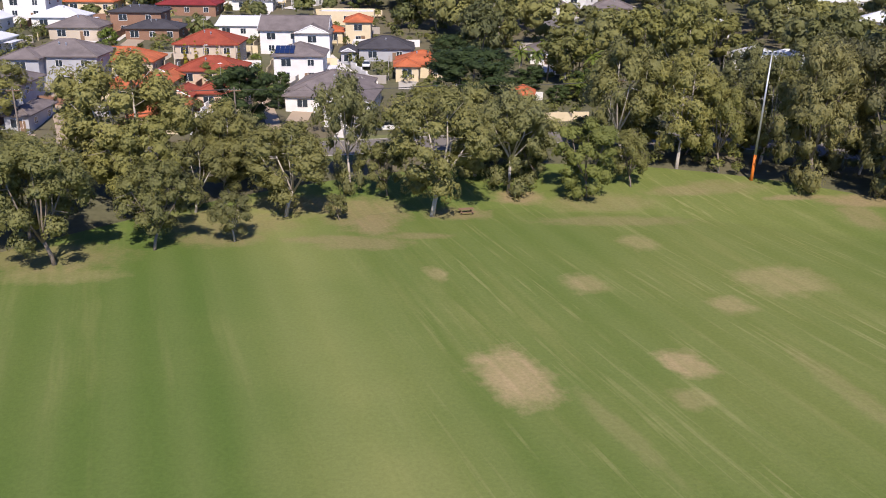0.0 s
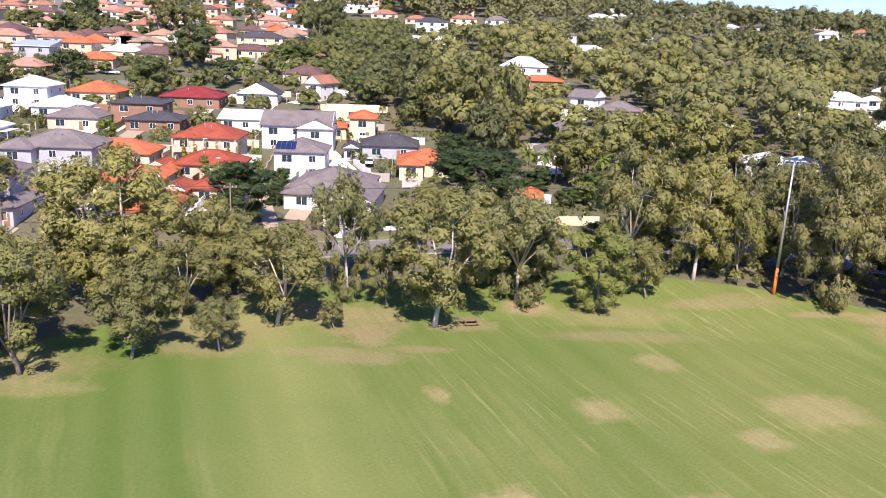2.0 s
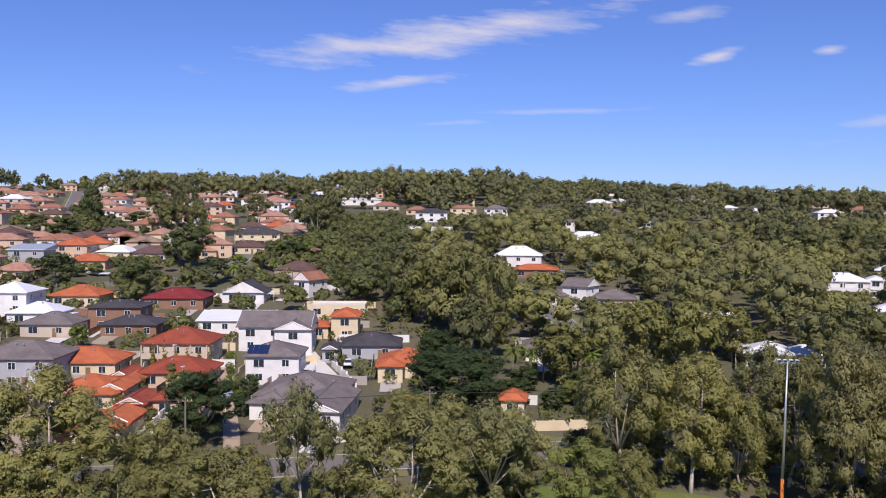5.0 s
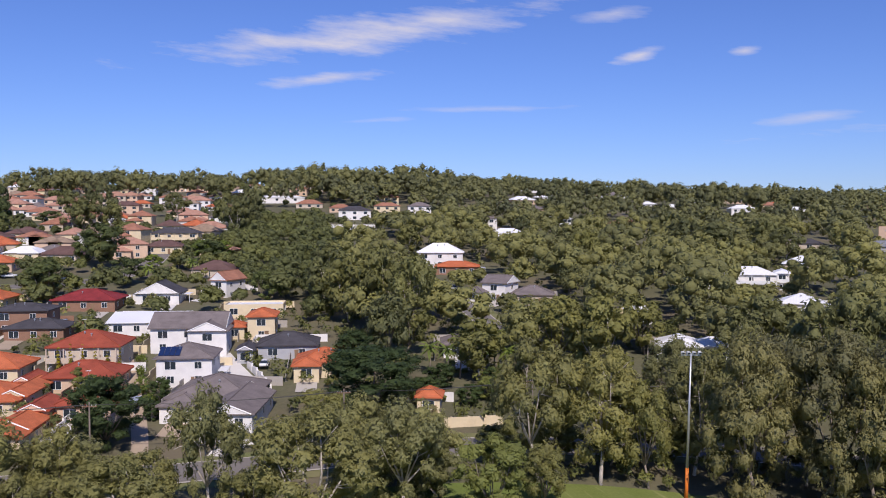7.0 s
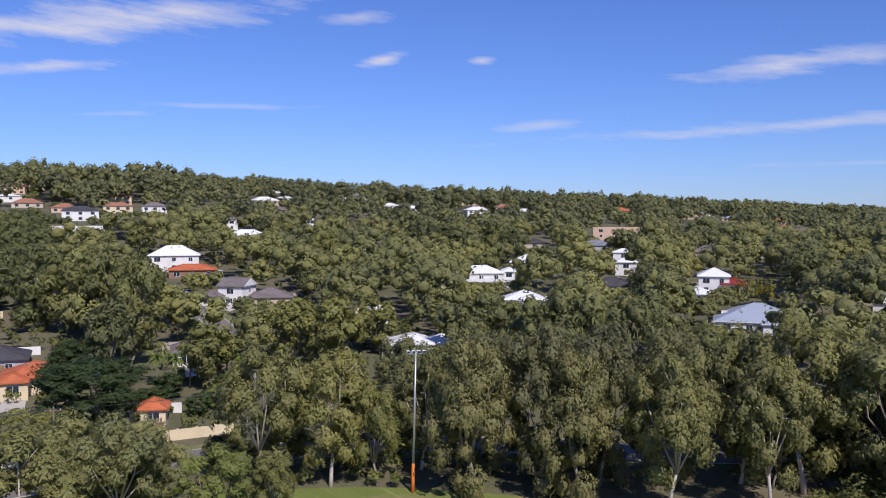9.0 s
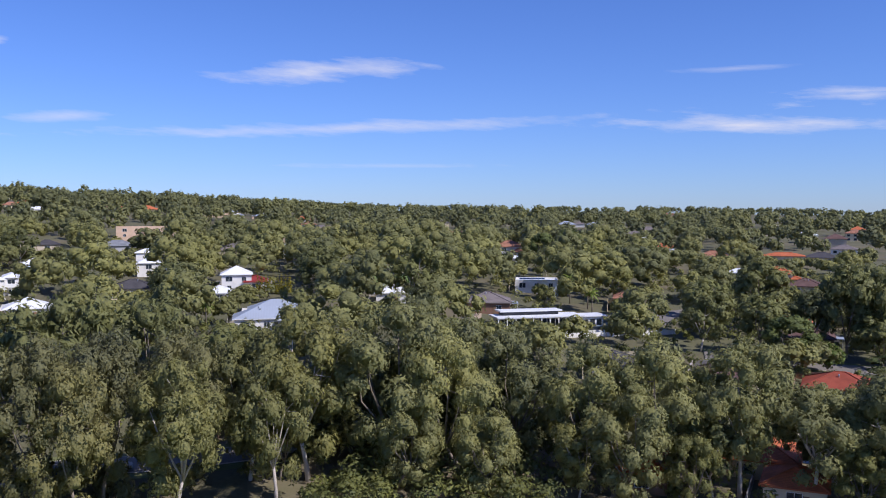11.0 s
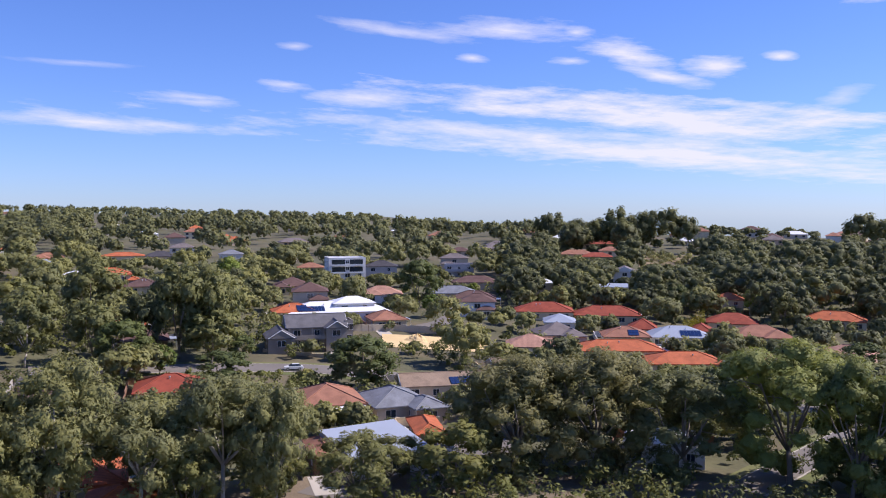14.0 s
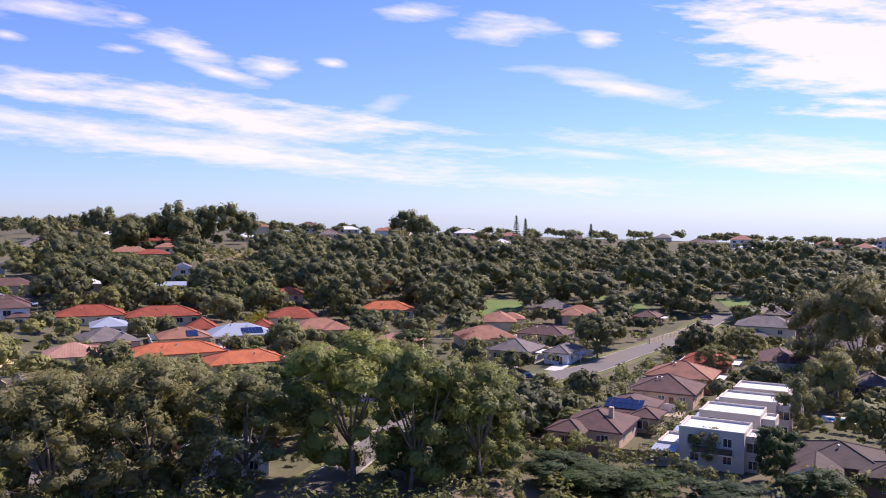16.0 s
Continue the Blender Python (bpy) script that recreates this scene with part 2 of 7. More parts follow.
SPRIGS = [leaf_mat("sprig_" + n, c, cut=5.2) for n, c in (("olive", (0.228, 0.232, 0.106)), ("gum", (0.236, 0.246, 0.122)), ("grey", (0.246, 0.256, 0.130)), ("khaki", (0.214, 0.224, 0.100)), ("dark", (0.064, 0.100, 0.042)), ("bright", (0.190, 0.222, 0.082)), ("dusk", (0.198, 0.198, 0.106)))]
CORES = {}
for leafy in (OLIVE, GUM, DARK, BRIGHT, WOODS, HILLS, GARDEN_LEAF, FARWOODS, *SPRIGS):
    CORES[leafy.name] = leaf_mat("dense_" + leafy.name, LEAF_COLOUR[leafy.name], massed=leafy in (WOODS, HILLS, GARDEN_LEAF, FARWOODS), bumpy=True)
YELLOW = leaf_mat("yellow_leaf", (0.27, 0.25, 0.03))
RUST = leaf_mat("rust_leaf", (0.17, 0.075, 0.03))
BARK = mat("pale_bark", (0.50, 0.44, 0.37), 0.9, 0.3, 0.8, 8, 0.3)
GREYBARK = mat("grey_bark", (0.24, 0.20, 0.16), 0.95, 0.3, 0.8, 8, 0.3)
GLASS = mat("window_glass", (0.03, 0.04, 0.05), 0.08, 0.05, 0.3, 3, 0, spec=0.6)
ALU = mat("white_aluminium", (0.75, 0.75, 0.73), 0.4, 0.05, 0.5, 6, 0)
DARKALU = mat("dark_aluminium", (0.06, 0.06, 0.065), 0.4, 0.05, 0.5, 6, 0)
STEEL = mat("galvanised_steel", (0.52, 0.54, 0.56), 0.4, 0.12, 0.6, 5, 0.05, metal=0.6)
ORANGE_PAINT = mat("orange_paint", (0.75, 0.20, 0.03), 0.5, 0.1, 0.6, 5, 0.05)
PANEL = mat("solar_cell", (0.015, 0.03, 0.09), 0.15, 0.1, 0.5, 8, 0, spec=0.6)
ASPHALT = mat("asphalt", (0.185, 0.165, 0.145), 0.92, 0.18, 0.1, 10, 0.1)
CONCRETE = mat("concrete", (0.46, 0.42, 0.36), 0.9, 0.15, 0.2, 8, 0.1)
PALE = mat("pale_concrete", (0.62, 0.59, 0.54), 0.9, 0.12, 0.2, 8, 0.1)
PAVING = mat("sandy_paving", (0.40, 0.31, 0.22), 0.9, 0.15, 0.25, 8, 0.15)
FENCE = mat("fibre_cement_fence", (0.42, 0.38, 0.33), 0.9, 0.12, 0.4, 6, 0.1, lines=(0, 0.2, 0.2))
LIMESTONE = mat("limestone_wall", (0.60, 0.50, 0.36), 0.9, 0.15, 0.4, 6, 0.2, lines=(2, 0.35, 0.2))
LITTER = mat("leaf_litter", (0.20, 0.155, 0.105), 0.95, 0.3, 0.2, 3, 0.3, stain=((0.11, 0.12, 0.05), 0.1, 0.7))
SAND = mat("yellow_sand", (0.68, 0.50, 0.25), 0.95, 0.18, 0.15, 5, 0.3)
VERGE = mat("verge_lawn", (0.135, 0.15, 0.055), 0.95, 0.25, 0.25, 5, 0.3, stain=((0.24, 0.20, 0.10), 0.12, 0.7))
LAWN = mat("watered_lawn", (0.135, 0.195, 0.055), 0.95, 0.25, 0.12, 5, 0.3)
WOOD = mat("weathered_wood", (0.24, 0.15, 0.09), 0.85, 0.25, 0.6, 7, 0.2)
BRICK = mat("brown_brick", (0.30, 0.17, 0.11), 0.9, 0.2, 0.3, 9, 0.2, lines=(2, 0.086, 0.3))
GARDEN = mat("garden_ground", (0.112, 0.108, 0.058), 0.95, 0.35, 0.05, 1.2, 0.4, stain=((0.17, 0.135, 0.085), 0.045, 0.75))


def roof_mat(color, tiled=True):
    name = ("tiles_" if tiled else "sheet_") + "_".join(str(round(c * 100)) for c in color)
    if tiled:
        return mat(name, color, 0.8, 0.24, 0.35, 4.5, 0.5, stain=(tuple(c * 0.5 for c in color), 0.5, 0.5), lines=(1, 0.33, 0.35))
    return mat(name, color, 0.45, 0.08, 0.2, 4, 0.25, lines=(0, 0.38, 0.18))


def wall_mat(color):
    return mat("render_" + "_".join(str(round(c * 100)) for c in color), color, 0.88, 0.08, 0.3, 5, 0.1, stain=(tuple(c * 0.75 for c in color), 0.5, 0.4))


# ---- mesh helpers ----
def part(name, bm, material, parent=None, label="", smooth=False):
    me = bpy.data.meshes.new(name)
    bm.to_mesh(me)
    bm.free()
    me.materials.append(material)
    if smooth:
        for p in me.polygons:
            p.use_smooth = True
    ob = new(name, me)
    if parent is not None:
        ob.parent = parent
    if label:
        ob["label"] = label
    return ob


def thing(name, m, label, category, group="", kind=""):
    ob = new(name)
    ob.empty_display_size = 0.2
    ob.matrix_world = m
    return tagged(ob, label, category, group, kind)


def box(bm, x0, x1, y0, y1, z0, z1, m=None):
    vs = [bm.verts.new((x, y, z)) for z in (z0, z1) for x, y in ((x0, y0), (x1, y0), (x1, y1), (x0, y1))]
    if m is not None:
        for v in vs:
            v.co = m @ v.co
    for f in ((0, 3, 2, 1), (4, 5, 6, 7), (0, 1, 5, 4), (1, 2, 6, 5), (2, 3, 7, 6), (3, 0, 4, 7)):
        bm.faces.new([vs[i] for i in f])
    return vs


def boxed(*args):
    bm = bmesh.new()
    box(bm, *args)
    return bm


def solid(points, faces):
    bm = bmesh.new()
    vs = [bm.verts.new(p) for p in points]
    for f in faces:
        bm.faces.new([vs[i] for i in f])
    bmesh.ops.recalc_face_normals(bm, faces=bm.faces)
    return bm


def tube(bm, pts, radii, sides=7):
    """A tapered tube along a bent line."""
    rings = []
    for i, (p, r) in enumerate(zip(pts, radii)):
        a = Vector(pts[max(i - 1, 0)])
        b = Vector(pts[min(i + 1, len(pts) - 1)])
        d = (b - a).normalized()
        u = d.cross(Vector((0.31, 0.9, 0.2))).normalized()
        w = d.cross(u)
        rings.append([bm.verts.new(Vector(p) + (u * math.cos(k * math.tau / sides) + w * math.sin(k * math.tau / sides)) * r) for k in range(sides)])
    for a, b in zip(rings, rings[1:]):
        for k in range(sides):
            bm.faces.new((a[k], a[(k + 1) % sides], b[(k + 1) % sides], b[k]))
    bm.faces.new(rings[-1])
    bm.faces.new(rings[0][::-1])


# ---- ground ----
BEAR = np.array([-120, -60, -20, 5, 20, 35, 50, 70, 90, 110, 135, 180, 240], float)
RAD = np.array([110, 160, 210, 300, 450, 700, 1100, 1800], float)
RISE = np.array([[0, 2, 5, 9, 16, 28, 40, 44], [0, 6, 11, 19, 32, 50, 70, 70], [0, 6, 12, 20, 34, 56, 77, 77], [0, 6, 12, 20, 35, 62, 78, 78],
                 [0, 5, 11, 18, 30, 50, 65, 67], [0, 4, 10, 17, 26, 42, 58, 66], [0, 5, 15, 20, 24, 30, 40, 50]], float)
# past the south-east ridge the land drops to stay hidden from the camera
RISE = np.vstack([RISE, np.array([[0, 2, 8, 13, 18, 26, 34, 44], [0, 1, 3, 8, 15, 22, 26, 30], [0, 0, 0, 1, 12, 26, 4, -90], [0, 0, 0, 1, 8, 20, 0, -140],
                                  [0, 0, 0, 2, 6, 12, 0, -140], [0, 2, 5, 9, 16, 28, 40, 44]], float)])
CX, CY = 10.0, 10.0


def rise(x, y):
    """Height of the land: a flat park with hills round it, fitted to the camera's view."""
    x, y = np.asarray(x, float), np.asarray(y, float)
    r = np.hypot(x - CX, y - CY)
    b = np.degrees(np.arctan2(x - CX, y - CY))
    b = np.where(b < -120, b + 360, b)
    i = np.clip(np.searchsorted(BEAR, b) - 1, 0, len(BEAR) - 2)
    j = np.clip(np.searchsorted(RAD, r) - 1, 0, len(RAD) - 2)
    u = np.clip((b - BEAR[i]) / (BEAR[i + 1] - BEAR[i]), 0, 1)
    v = np.clip((r - RAD[j]) / (RAD[j + 1] - RAD[j]), 0, 1)
    return (RISE[i, j] * (1 - v) + RISE[i, j + 1] * v) * (1 - u) + (RISE[i + 1, j] * (1 - v) + RISE[i + 1, j + 1] * v) * u


def gz(x, y):
    return float(rise(x, y))


def sheet(name, xs, ys, lift, material, label, category):
    """Strip or patch that follows the land; xs, ys are grids of places."""
    xs, ys = np.asarray(xs), np.asarray(ys)
    zs = rise(xs, ys) + lift
    n, k = xs.shape
    me = bpy.data.meshes.new(name)
    me.from_pydata(np.stack([xs, ys, zs], -1).reshape(-1, 3).tolist(), [], [(i * k + j, i * k + j + 1, (i + 1) * k + j + 1, (i + 1) * k + j) for i in range(n - 1) for j in range(k - 1)])
    me.materials.append(material)
    ob = new(name, me)
    if ob.data.polygons and sum(p.normal.z for p in ob.data.polygons) < 0:
        me.flip_normals()
    return tagged(ob, label, category, kind="structure")


rings = np.concatenate([np.linspace(0, 100, 8), np.linspace(110, 460, 71), np.geomspace(480, 4600, 40)])
angs = np.radians(np.linspace(0, 360, 217))
RR, AA = np.meshgrid(rings, angs, indexing="ij")
sheet("ground", CX + RR * np.sin(AA), CY + RR * np.cos(AA), 0.0, GARDEN, "dry suburban ground with soil, leaf litter and thin grass", "ground")

# ---- trees ----
def leaf_mesh(name, centres, outs, length, width, material, rng, droop=0.3, wild=0.36, soft=0.88):
    """Many small leaf sprigs, one mesh."""
    n = len(centres)
    nrm = outs * 0.7 + rng.normal(0, wild, (n, 3)) + np.array([0, 0, 0.25])
    nrm /= np.linalg.norm(nrm, axis=1, keepdims=True) + 1e-9
    ref = rng.normal(0, 1, (n, 3)) + np.array([0, 0, -droop * 3])
    a = np.cross(nrm, np.cross(ref, nrm))
    a /= np.linalg.norm(a, axis=1, keepdims=True) + 1e-9
    b = np.cross(nrm, a)
    ln = (length * rng.uniform(0.6, 1.3, n) / 2)[:, None]
    wd = (width * rng.uniform(0.6, 1.3, n) / 2)[:, None]
    co = np.stack([centres + a * ln, centres - a * ln + b * wd, centres - a * ln * 0.8 - b * wd], 1).reshape(-1, 3)
    me = bpy.data.meshes.new(name)
    me.vertices.add(3 * n)
    me.vertices.foreach_set("co", co.astype(np.float32).ravel())
    me.loops.add(3 * n)
    me.loops.foreach_set("vertex_index", np.arange(3 * n, dtype=np.int32))
    me.polygons.add(n)
    me.polygons.foreach_set("loop_start", np.arange(0, 3 * n, 3, dtype=np.int32))
    me.polygons.foreach_set("loop_total", np.full(n, 3, dtype=np.int32))
    me.polygons.foreach_set("use_smooth", np.ones(n, dtype=bool))
    me.update(calc_edges=True)
    # sprigs share the roundness of their clump in the light
    vn = outs * soft + nrm * (1 - soft) + np.array([0, 0, 0.12])
    vn /= np.linalg.norm(vn, axis=1, keepdims=True) + 1e-9
    me.normals_split_custom_set_from_vertices(np.repeat(vn, 3, axis=0).tolist())
    me.materials.append(material)
    return me


def fill_puffs(puffs, count, rng, flat=0.78):
    """Leaf places in balls of foliage, most of them near the outside and the top."""
    p = np.array(puffs)
    share = p[:, 3] ** 2
    which = rng.choice(len(p), count, p=share / share.sum())
    d = rng.normal(0, 1, (count, 3))
    d[:, 2] += 0.35
    d /= np.linalg.norm(d, axis=1, keepdims=True)
    rad = p[which, 3] * rng.uniform(0.4, 1.0, count) ** 0.3 * rng.normal(1, 0.10, count)
    c = p[which, :3] + d * rad[:, None] * np.array([1, 1, flat])
    return c, d


def blob_faces(fine=True):
    """A small rounded solid as unit corners and triangles."""
    if fine:
        g = (1 + 5 ** 0.5) / 2
        v = [(a, b * g, 0) for a in (-1, 1) for b in (-1, 1)] + [(0, a, b * g) for a in (-1, 1) for b in (-1, 1)] + [(b * g, 0, a) for a in (-1, 1) for b in (-1, 1)]
    else:
        v = [(1, 0, 0), (-1, 0, 0), (0, 1, 0), (0, -1, 0), (0, 0, 1), (0, 0, -1)]
    v = np.array(v, float)
    v /= np.linalg.norm(v, axis=1, keepdims=True)
    reach_ = 1.06 if fine else 1.42
    near_ = [[j for j in range(len(v)) if j != i and np.linalg.norm(v[i] - v[j]) < reach_] for i in range(len(v))]
    f = [(i, j, k) for i in range(len(v)) for j in near_[i] if j > i for k in near_[i] if k > j and k in near_[j]]
    f = [t if np.dot(np.cross(v[t[1]] - v[t[0]], v[t[2]] - v[t[0]]), v[t[0]]) > 0 else (t[0], t[2], t[1]) for t in f]
    return v, np.array(f)


def add_cores(me, centres, sizes, material, rng, fine=True):
    """Rounded dense hearts inside the clumps of a crown, joined to its leaf mesh."""
    v, f = blob_faces(fine)
    n, k, m = len(centres), len(v), len(f)
    co = np.asarray(centres)[:, None, :] + v[None] * np.asarray(sizes).reshape(n, 1, -1) * rng.uniform(0.78, 1.18, (n, k, 1))
    leaves_co = np.zeros(len(me.vertices) * 3, np.float32)
    me.vertices.foreach_get("co", leaves_co)
    leaves_no = np.zeros(len(me.loops) * 3, np.float32)
    me.corner_normals.foreach_get("vector", leaves_no)
    nl = len(me.vertices)
    tri = (f[None] + (np.arange(n) * k)[:, None, None] + nl).reshape(-1)
    out = bpy.data.meshes.new(me.name)
    out.vertices.add(nl + n * k)
    out.vertices.foreach_set("co", np.concatenate([leaves_co, co.astype(np.float32).ravel()]))
    out.loops.add(nl + n * m * 3)
    out.loops.foreach_set("vertex_index", np.concatenate([np.arange(nl), tri]).astype(np.int32))
    out.polygons.add(nl // 3 + n * m)
    out.polygons.foreach_set("loop_start", np.arange(0, nl + n * m * 3, 3, dtype=np.int32))
    out.polygons.foreach_set("loop_total", np.full(nl // 3 + n * m, 3, np.int32))
    out.polygons.foreach_set("use_smooth", np.ones(nl // 3 + n * m, bool))
    out.update(calc_edges=True)
    out.materials.append(me.materials[0])
    out.materials.append(material)
    out.polygons.foreach_set("material_index", np.concatenate([np.zeros(nl // 3, np.int32), np.ones(n * m, np.int32)]))
    out.normals_split_custom_set_from_vertices(np.concatenate([leaves_no.reshape(-1, 3), np.tile(v, (n, 1))]).tolist())
    bpy.data.meshes.remove(me)
    return out


def fill_boughs(boughs, middle, count, rng, tall=1.05, lobes=11):
    """Leaf places on boughs: each bough is a cluster of small lobes round its outer and upper side."""
    p = np.array(boughs)
    n = len(p)
    k = np.arange(lobes)
    cz = 1 - 1.5 * (k + 0.5) / lobes
    az = k * 2.39996 + rng.uniform(0, 6.28, (n, 1))
    q = np.sqrt(1 - cz * cz)
    dirs = np.stack([np.cos(az) * q, np.sin(az) * q, np.broadcast_to(cz, (n, lobes))], 2) + rng.normal(0, 0.16, (n, lobes, 3))
    dirs /= np.linalg.norm(dirs, axis=2, keepdims=True)
    centre = p[:, None, :3] + dirs * (p[:, 3] * 0.66)[:, None, None] * rng.uniform(0.75, 1.12, (n, lobes, 1)) * np.array([1, 1, tall])
    size = p[:, 3:4] * rng.uniform(0.30, 0.50, (n, lobes))
    centre, size, dirs = centre.reshape(-1, 3), size.ravel(), dirs.reshape(-1, 3)
    share = size ** 2
    which = rng.choice(len(size), count, p=share / share.sum())
    d = rng.normal(0, 1, (count, 3)) + dirs[which] * 0.55
    d[:, 2] += 0.25
    d /= np.linalg.norm(d, axis=1, keepdims=True)
    c = centre[which] + d * (size[which] * rng.uniform(0.35, 1.0, count) ** 0.35 * rng.normal(1, 0.09, count))[:, None] * np.array([1, 1, tall])
    whole = c - np.asarray(middle)
    whole /= np.linalg.norm(whole, axis=1, keepdims=True) + 1e-9
    out = d * 0.48 + dirs[which] * 0.48 + whole * 0.22
    return c, out / (np.linalg.norm(out, axis=1, keepdims=True) + 1e-9)


def make_tree(name, seed, H, spread, leaves, size, material, bark, fork=0.3, puff=0.17, limbs=6, fill=14, droop=0.3, low=0.35, twigs=3):
    """One tree at the origin: tapered trunk with limbs, crown of sprigs in clumps with gaps."""
    rng = np.random.default_rng(seed)
    root = new(name)
    bm = bmesh.new()
    f = H * fork
    lean = rng.normal(0, 0.05 * H, 2)
    top = np.array([lean[0], lean[1], f])
    tr = H * 0.012 + 0.04
    tube(bm, [(0, 0, -0.3), (lean[0] * 0.2, lean[1] * 0.3, f * 0.4), tuple(top)], [tr * 1.35, tr * 1.05, tr * 0.85], 9)
    puffs = []
    R = spread / 2
    for k in range(limbs):
        az = k * math.tau / limbs + rng.uniform(-0.4, 0.4)
        reach = R * rng.uniform(0.35, 0.78)
        zt = H * rng.uniform(0.6, 0.86)
        if k == 0:
            reach, zt = R * 0.15, H * 0.88
        end = np.array([lean[0] + math.cos(az) * reach, lean[1] + math.sin(az) * reach, zt])
        mid = top * 0.5 + end * 0.5 + np.array([math.cos(az), math.sin(az), 0]) * R * 0.08 + rng.normal(0, 0.25, 3)
        tube(bm, [tuple(top - (0, 0, 0.4)), tuple(mid), tuple(end)], [tr * 0.62, tr * 0.4, tr * 0.14], 6)
        puffs.append((*end, spread * puff * rng.uniform(0.9, 1.2)))
        for j in range(twigs):
            a2 = az + rng.uniform(-1.1, 1.1)
            base = mid + (end - mid) * rng.uniform(0.0, 0.7)
            tip = base + np.array([math.cos(a2), math.sin(a2), 0]) * R * rng.uniform(0.2, 0.5) + np.array([0, 0, H * rng.uniform(-0.06, 0.16)])
            tube(bm, [tuple(base), tuple((base + tip) / 2 + rng.normal(0, 0.15, 3)), tuple(tip)], [tr * 0.3, tr * 0.2, tr * 0.08], 5)
            if j == 0:
                puffs.append((*tip, spread * puff * rng.uniform(0.65, 1.0)))
    # clumps over the outside of the crown, uneven, some left out
    zc, up = H * (1 + low) / 2, H * (1 - low) / 2
    for k in range(fill):
        if rng.random() < 0.14:
            continue
        cz = 1 - 1.9 * (k + 0.5) / fill
        az = k * 2.39996 + rng.normal(0, 0.25)
        q = math.sqrt(max(0.0, 1 - cz * cz)) * rng.uniform(0.62, 0.98)
        pr = spread * puff * rng.uniform(0.6, 1.15)
        puffs.append((lean[0] + math.cos(az) * q * (R - pr * 0.6), lean[1] + math.sin(az) * q * (R - pr * 0.6), zc + cz * up * rng.uniform(0.72, 1.0), pr))
    puffs = [(x, y, max(min(z, H - r * 0.7), r * 0.7), r) for x, y, z, r in puffs]
    part("trunk", bm, bark, root, smooth=True)
    c, d = fill_boughs(puffs, (lean[0], lean[1], H * (0.45 + low * 0.3)), leaves, rng, 0.85 if droop < 0.25 else 1.12)
    me = leaf_mesh("crown", c, d, size, size * 0.62, material, rng, droop)
    p = np.array(puffs)
    crown = new("crown", add_cores(me, p[:, :3] + (0, 0, 0.05), p[:, 3] * 0.60, CORES[material.name], rng))
    crown.parent = root
    return root


BUILDINGS = []     # (x, y, reach, width) of every building and of spots kept in view, for the planting
TREES = []


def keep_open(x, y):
    """The height a tree may have here without hiding the houses from the camera."""
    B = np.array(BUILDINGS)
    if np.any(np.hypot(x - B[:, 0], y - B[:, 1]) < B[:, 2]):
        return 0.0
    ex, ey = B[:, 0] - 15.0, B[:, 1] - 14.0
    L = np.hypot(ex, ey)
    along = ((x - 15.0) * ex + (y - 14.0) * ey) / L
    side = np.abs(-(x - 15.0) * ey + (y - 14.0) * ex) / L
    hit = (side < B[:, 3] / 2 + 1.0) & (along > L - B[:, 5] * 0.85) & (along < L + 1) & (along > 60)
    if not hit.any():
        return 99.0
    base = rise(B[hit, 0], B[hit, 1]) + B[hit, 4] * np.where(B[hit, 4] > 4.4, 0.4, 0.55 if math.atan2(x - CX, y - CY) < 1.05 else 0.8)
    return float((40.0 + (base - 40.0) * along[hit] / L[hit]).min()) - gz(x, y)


# park-edge gums and garden trees, one pattern each
KINDS = {}
for i, (mt, bk, fk, pf, lm, dr) in enumerate(((OLIVE, BARK, 0.28, 0.16, 6, 0.35), (GUM, BARK, 0.34, 0.15, 7, 0.5), (GUM, GREYBARK, 0.25, 0.17, 6, 0.55), (OLIVE, GREYBARK, 0.22, 0.15, 7, 0.25),
                                              (DARK, GREYBARK, 0.2, 0.17, 7, 0.2), (BRIGHT, GREYBARK, 0.25, 0.16, 7, 0.2), (GUM, GREYBARK, 0.25, 0.17, 6, 0.55))):
    dense = i == 4
    near = make_tree("tree", 11 + i, 16.0, 12.5, 9200, 0.60 if dense else 0.52, SPRIGS[i], bk, 0.12 if dense else fk, pf * (1.0 if dense else 0.92), lm, 30 if dense else 21 if i in (0, 3) else 28, dr, 0.0 if dense else 0.06 if i in (0, 3) else -0.04, 2)
    mid = make_tree("tree", 41 + i, 11.0, 9.0, 1600, 0.78, mt, bk, fk * 0.8, pf * 1.1, 5, 15, dr, 0.1, 1)
    KINDS[i] = (near, mid)
KINDS[7] = (make_tree("tree", 29, 16.0, 12.5, 9200, 0.52, SPRIGS[1], BARK, 0.38, 0.138, 7, 27, 0.5, 0.18, 2), make_tree("tree", 47, 11.0, 9.0, 1600, 0.78, GUM, BARK, 0.3, 0.16, 5, 15, 0.5, 0.15, 1))
LABELS = ("olive green eucalyptus tree with pale trunk and open crown", "grey green gum tree with tall pale trunk", "dark trunked gum tree with drooping grey green leaves",
          "olive green spreading tree with low crown", "dense dark green broadleaf garden tree", "bright green leafy tree with rounded clumps", "tall dark olive gum tree with drooping leaves", "grey green gum tree with bare pale limbs and high crown")


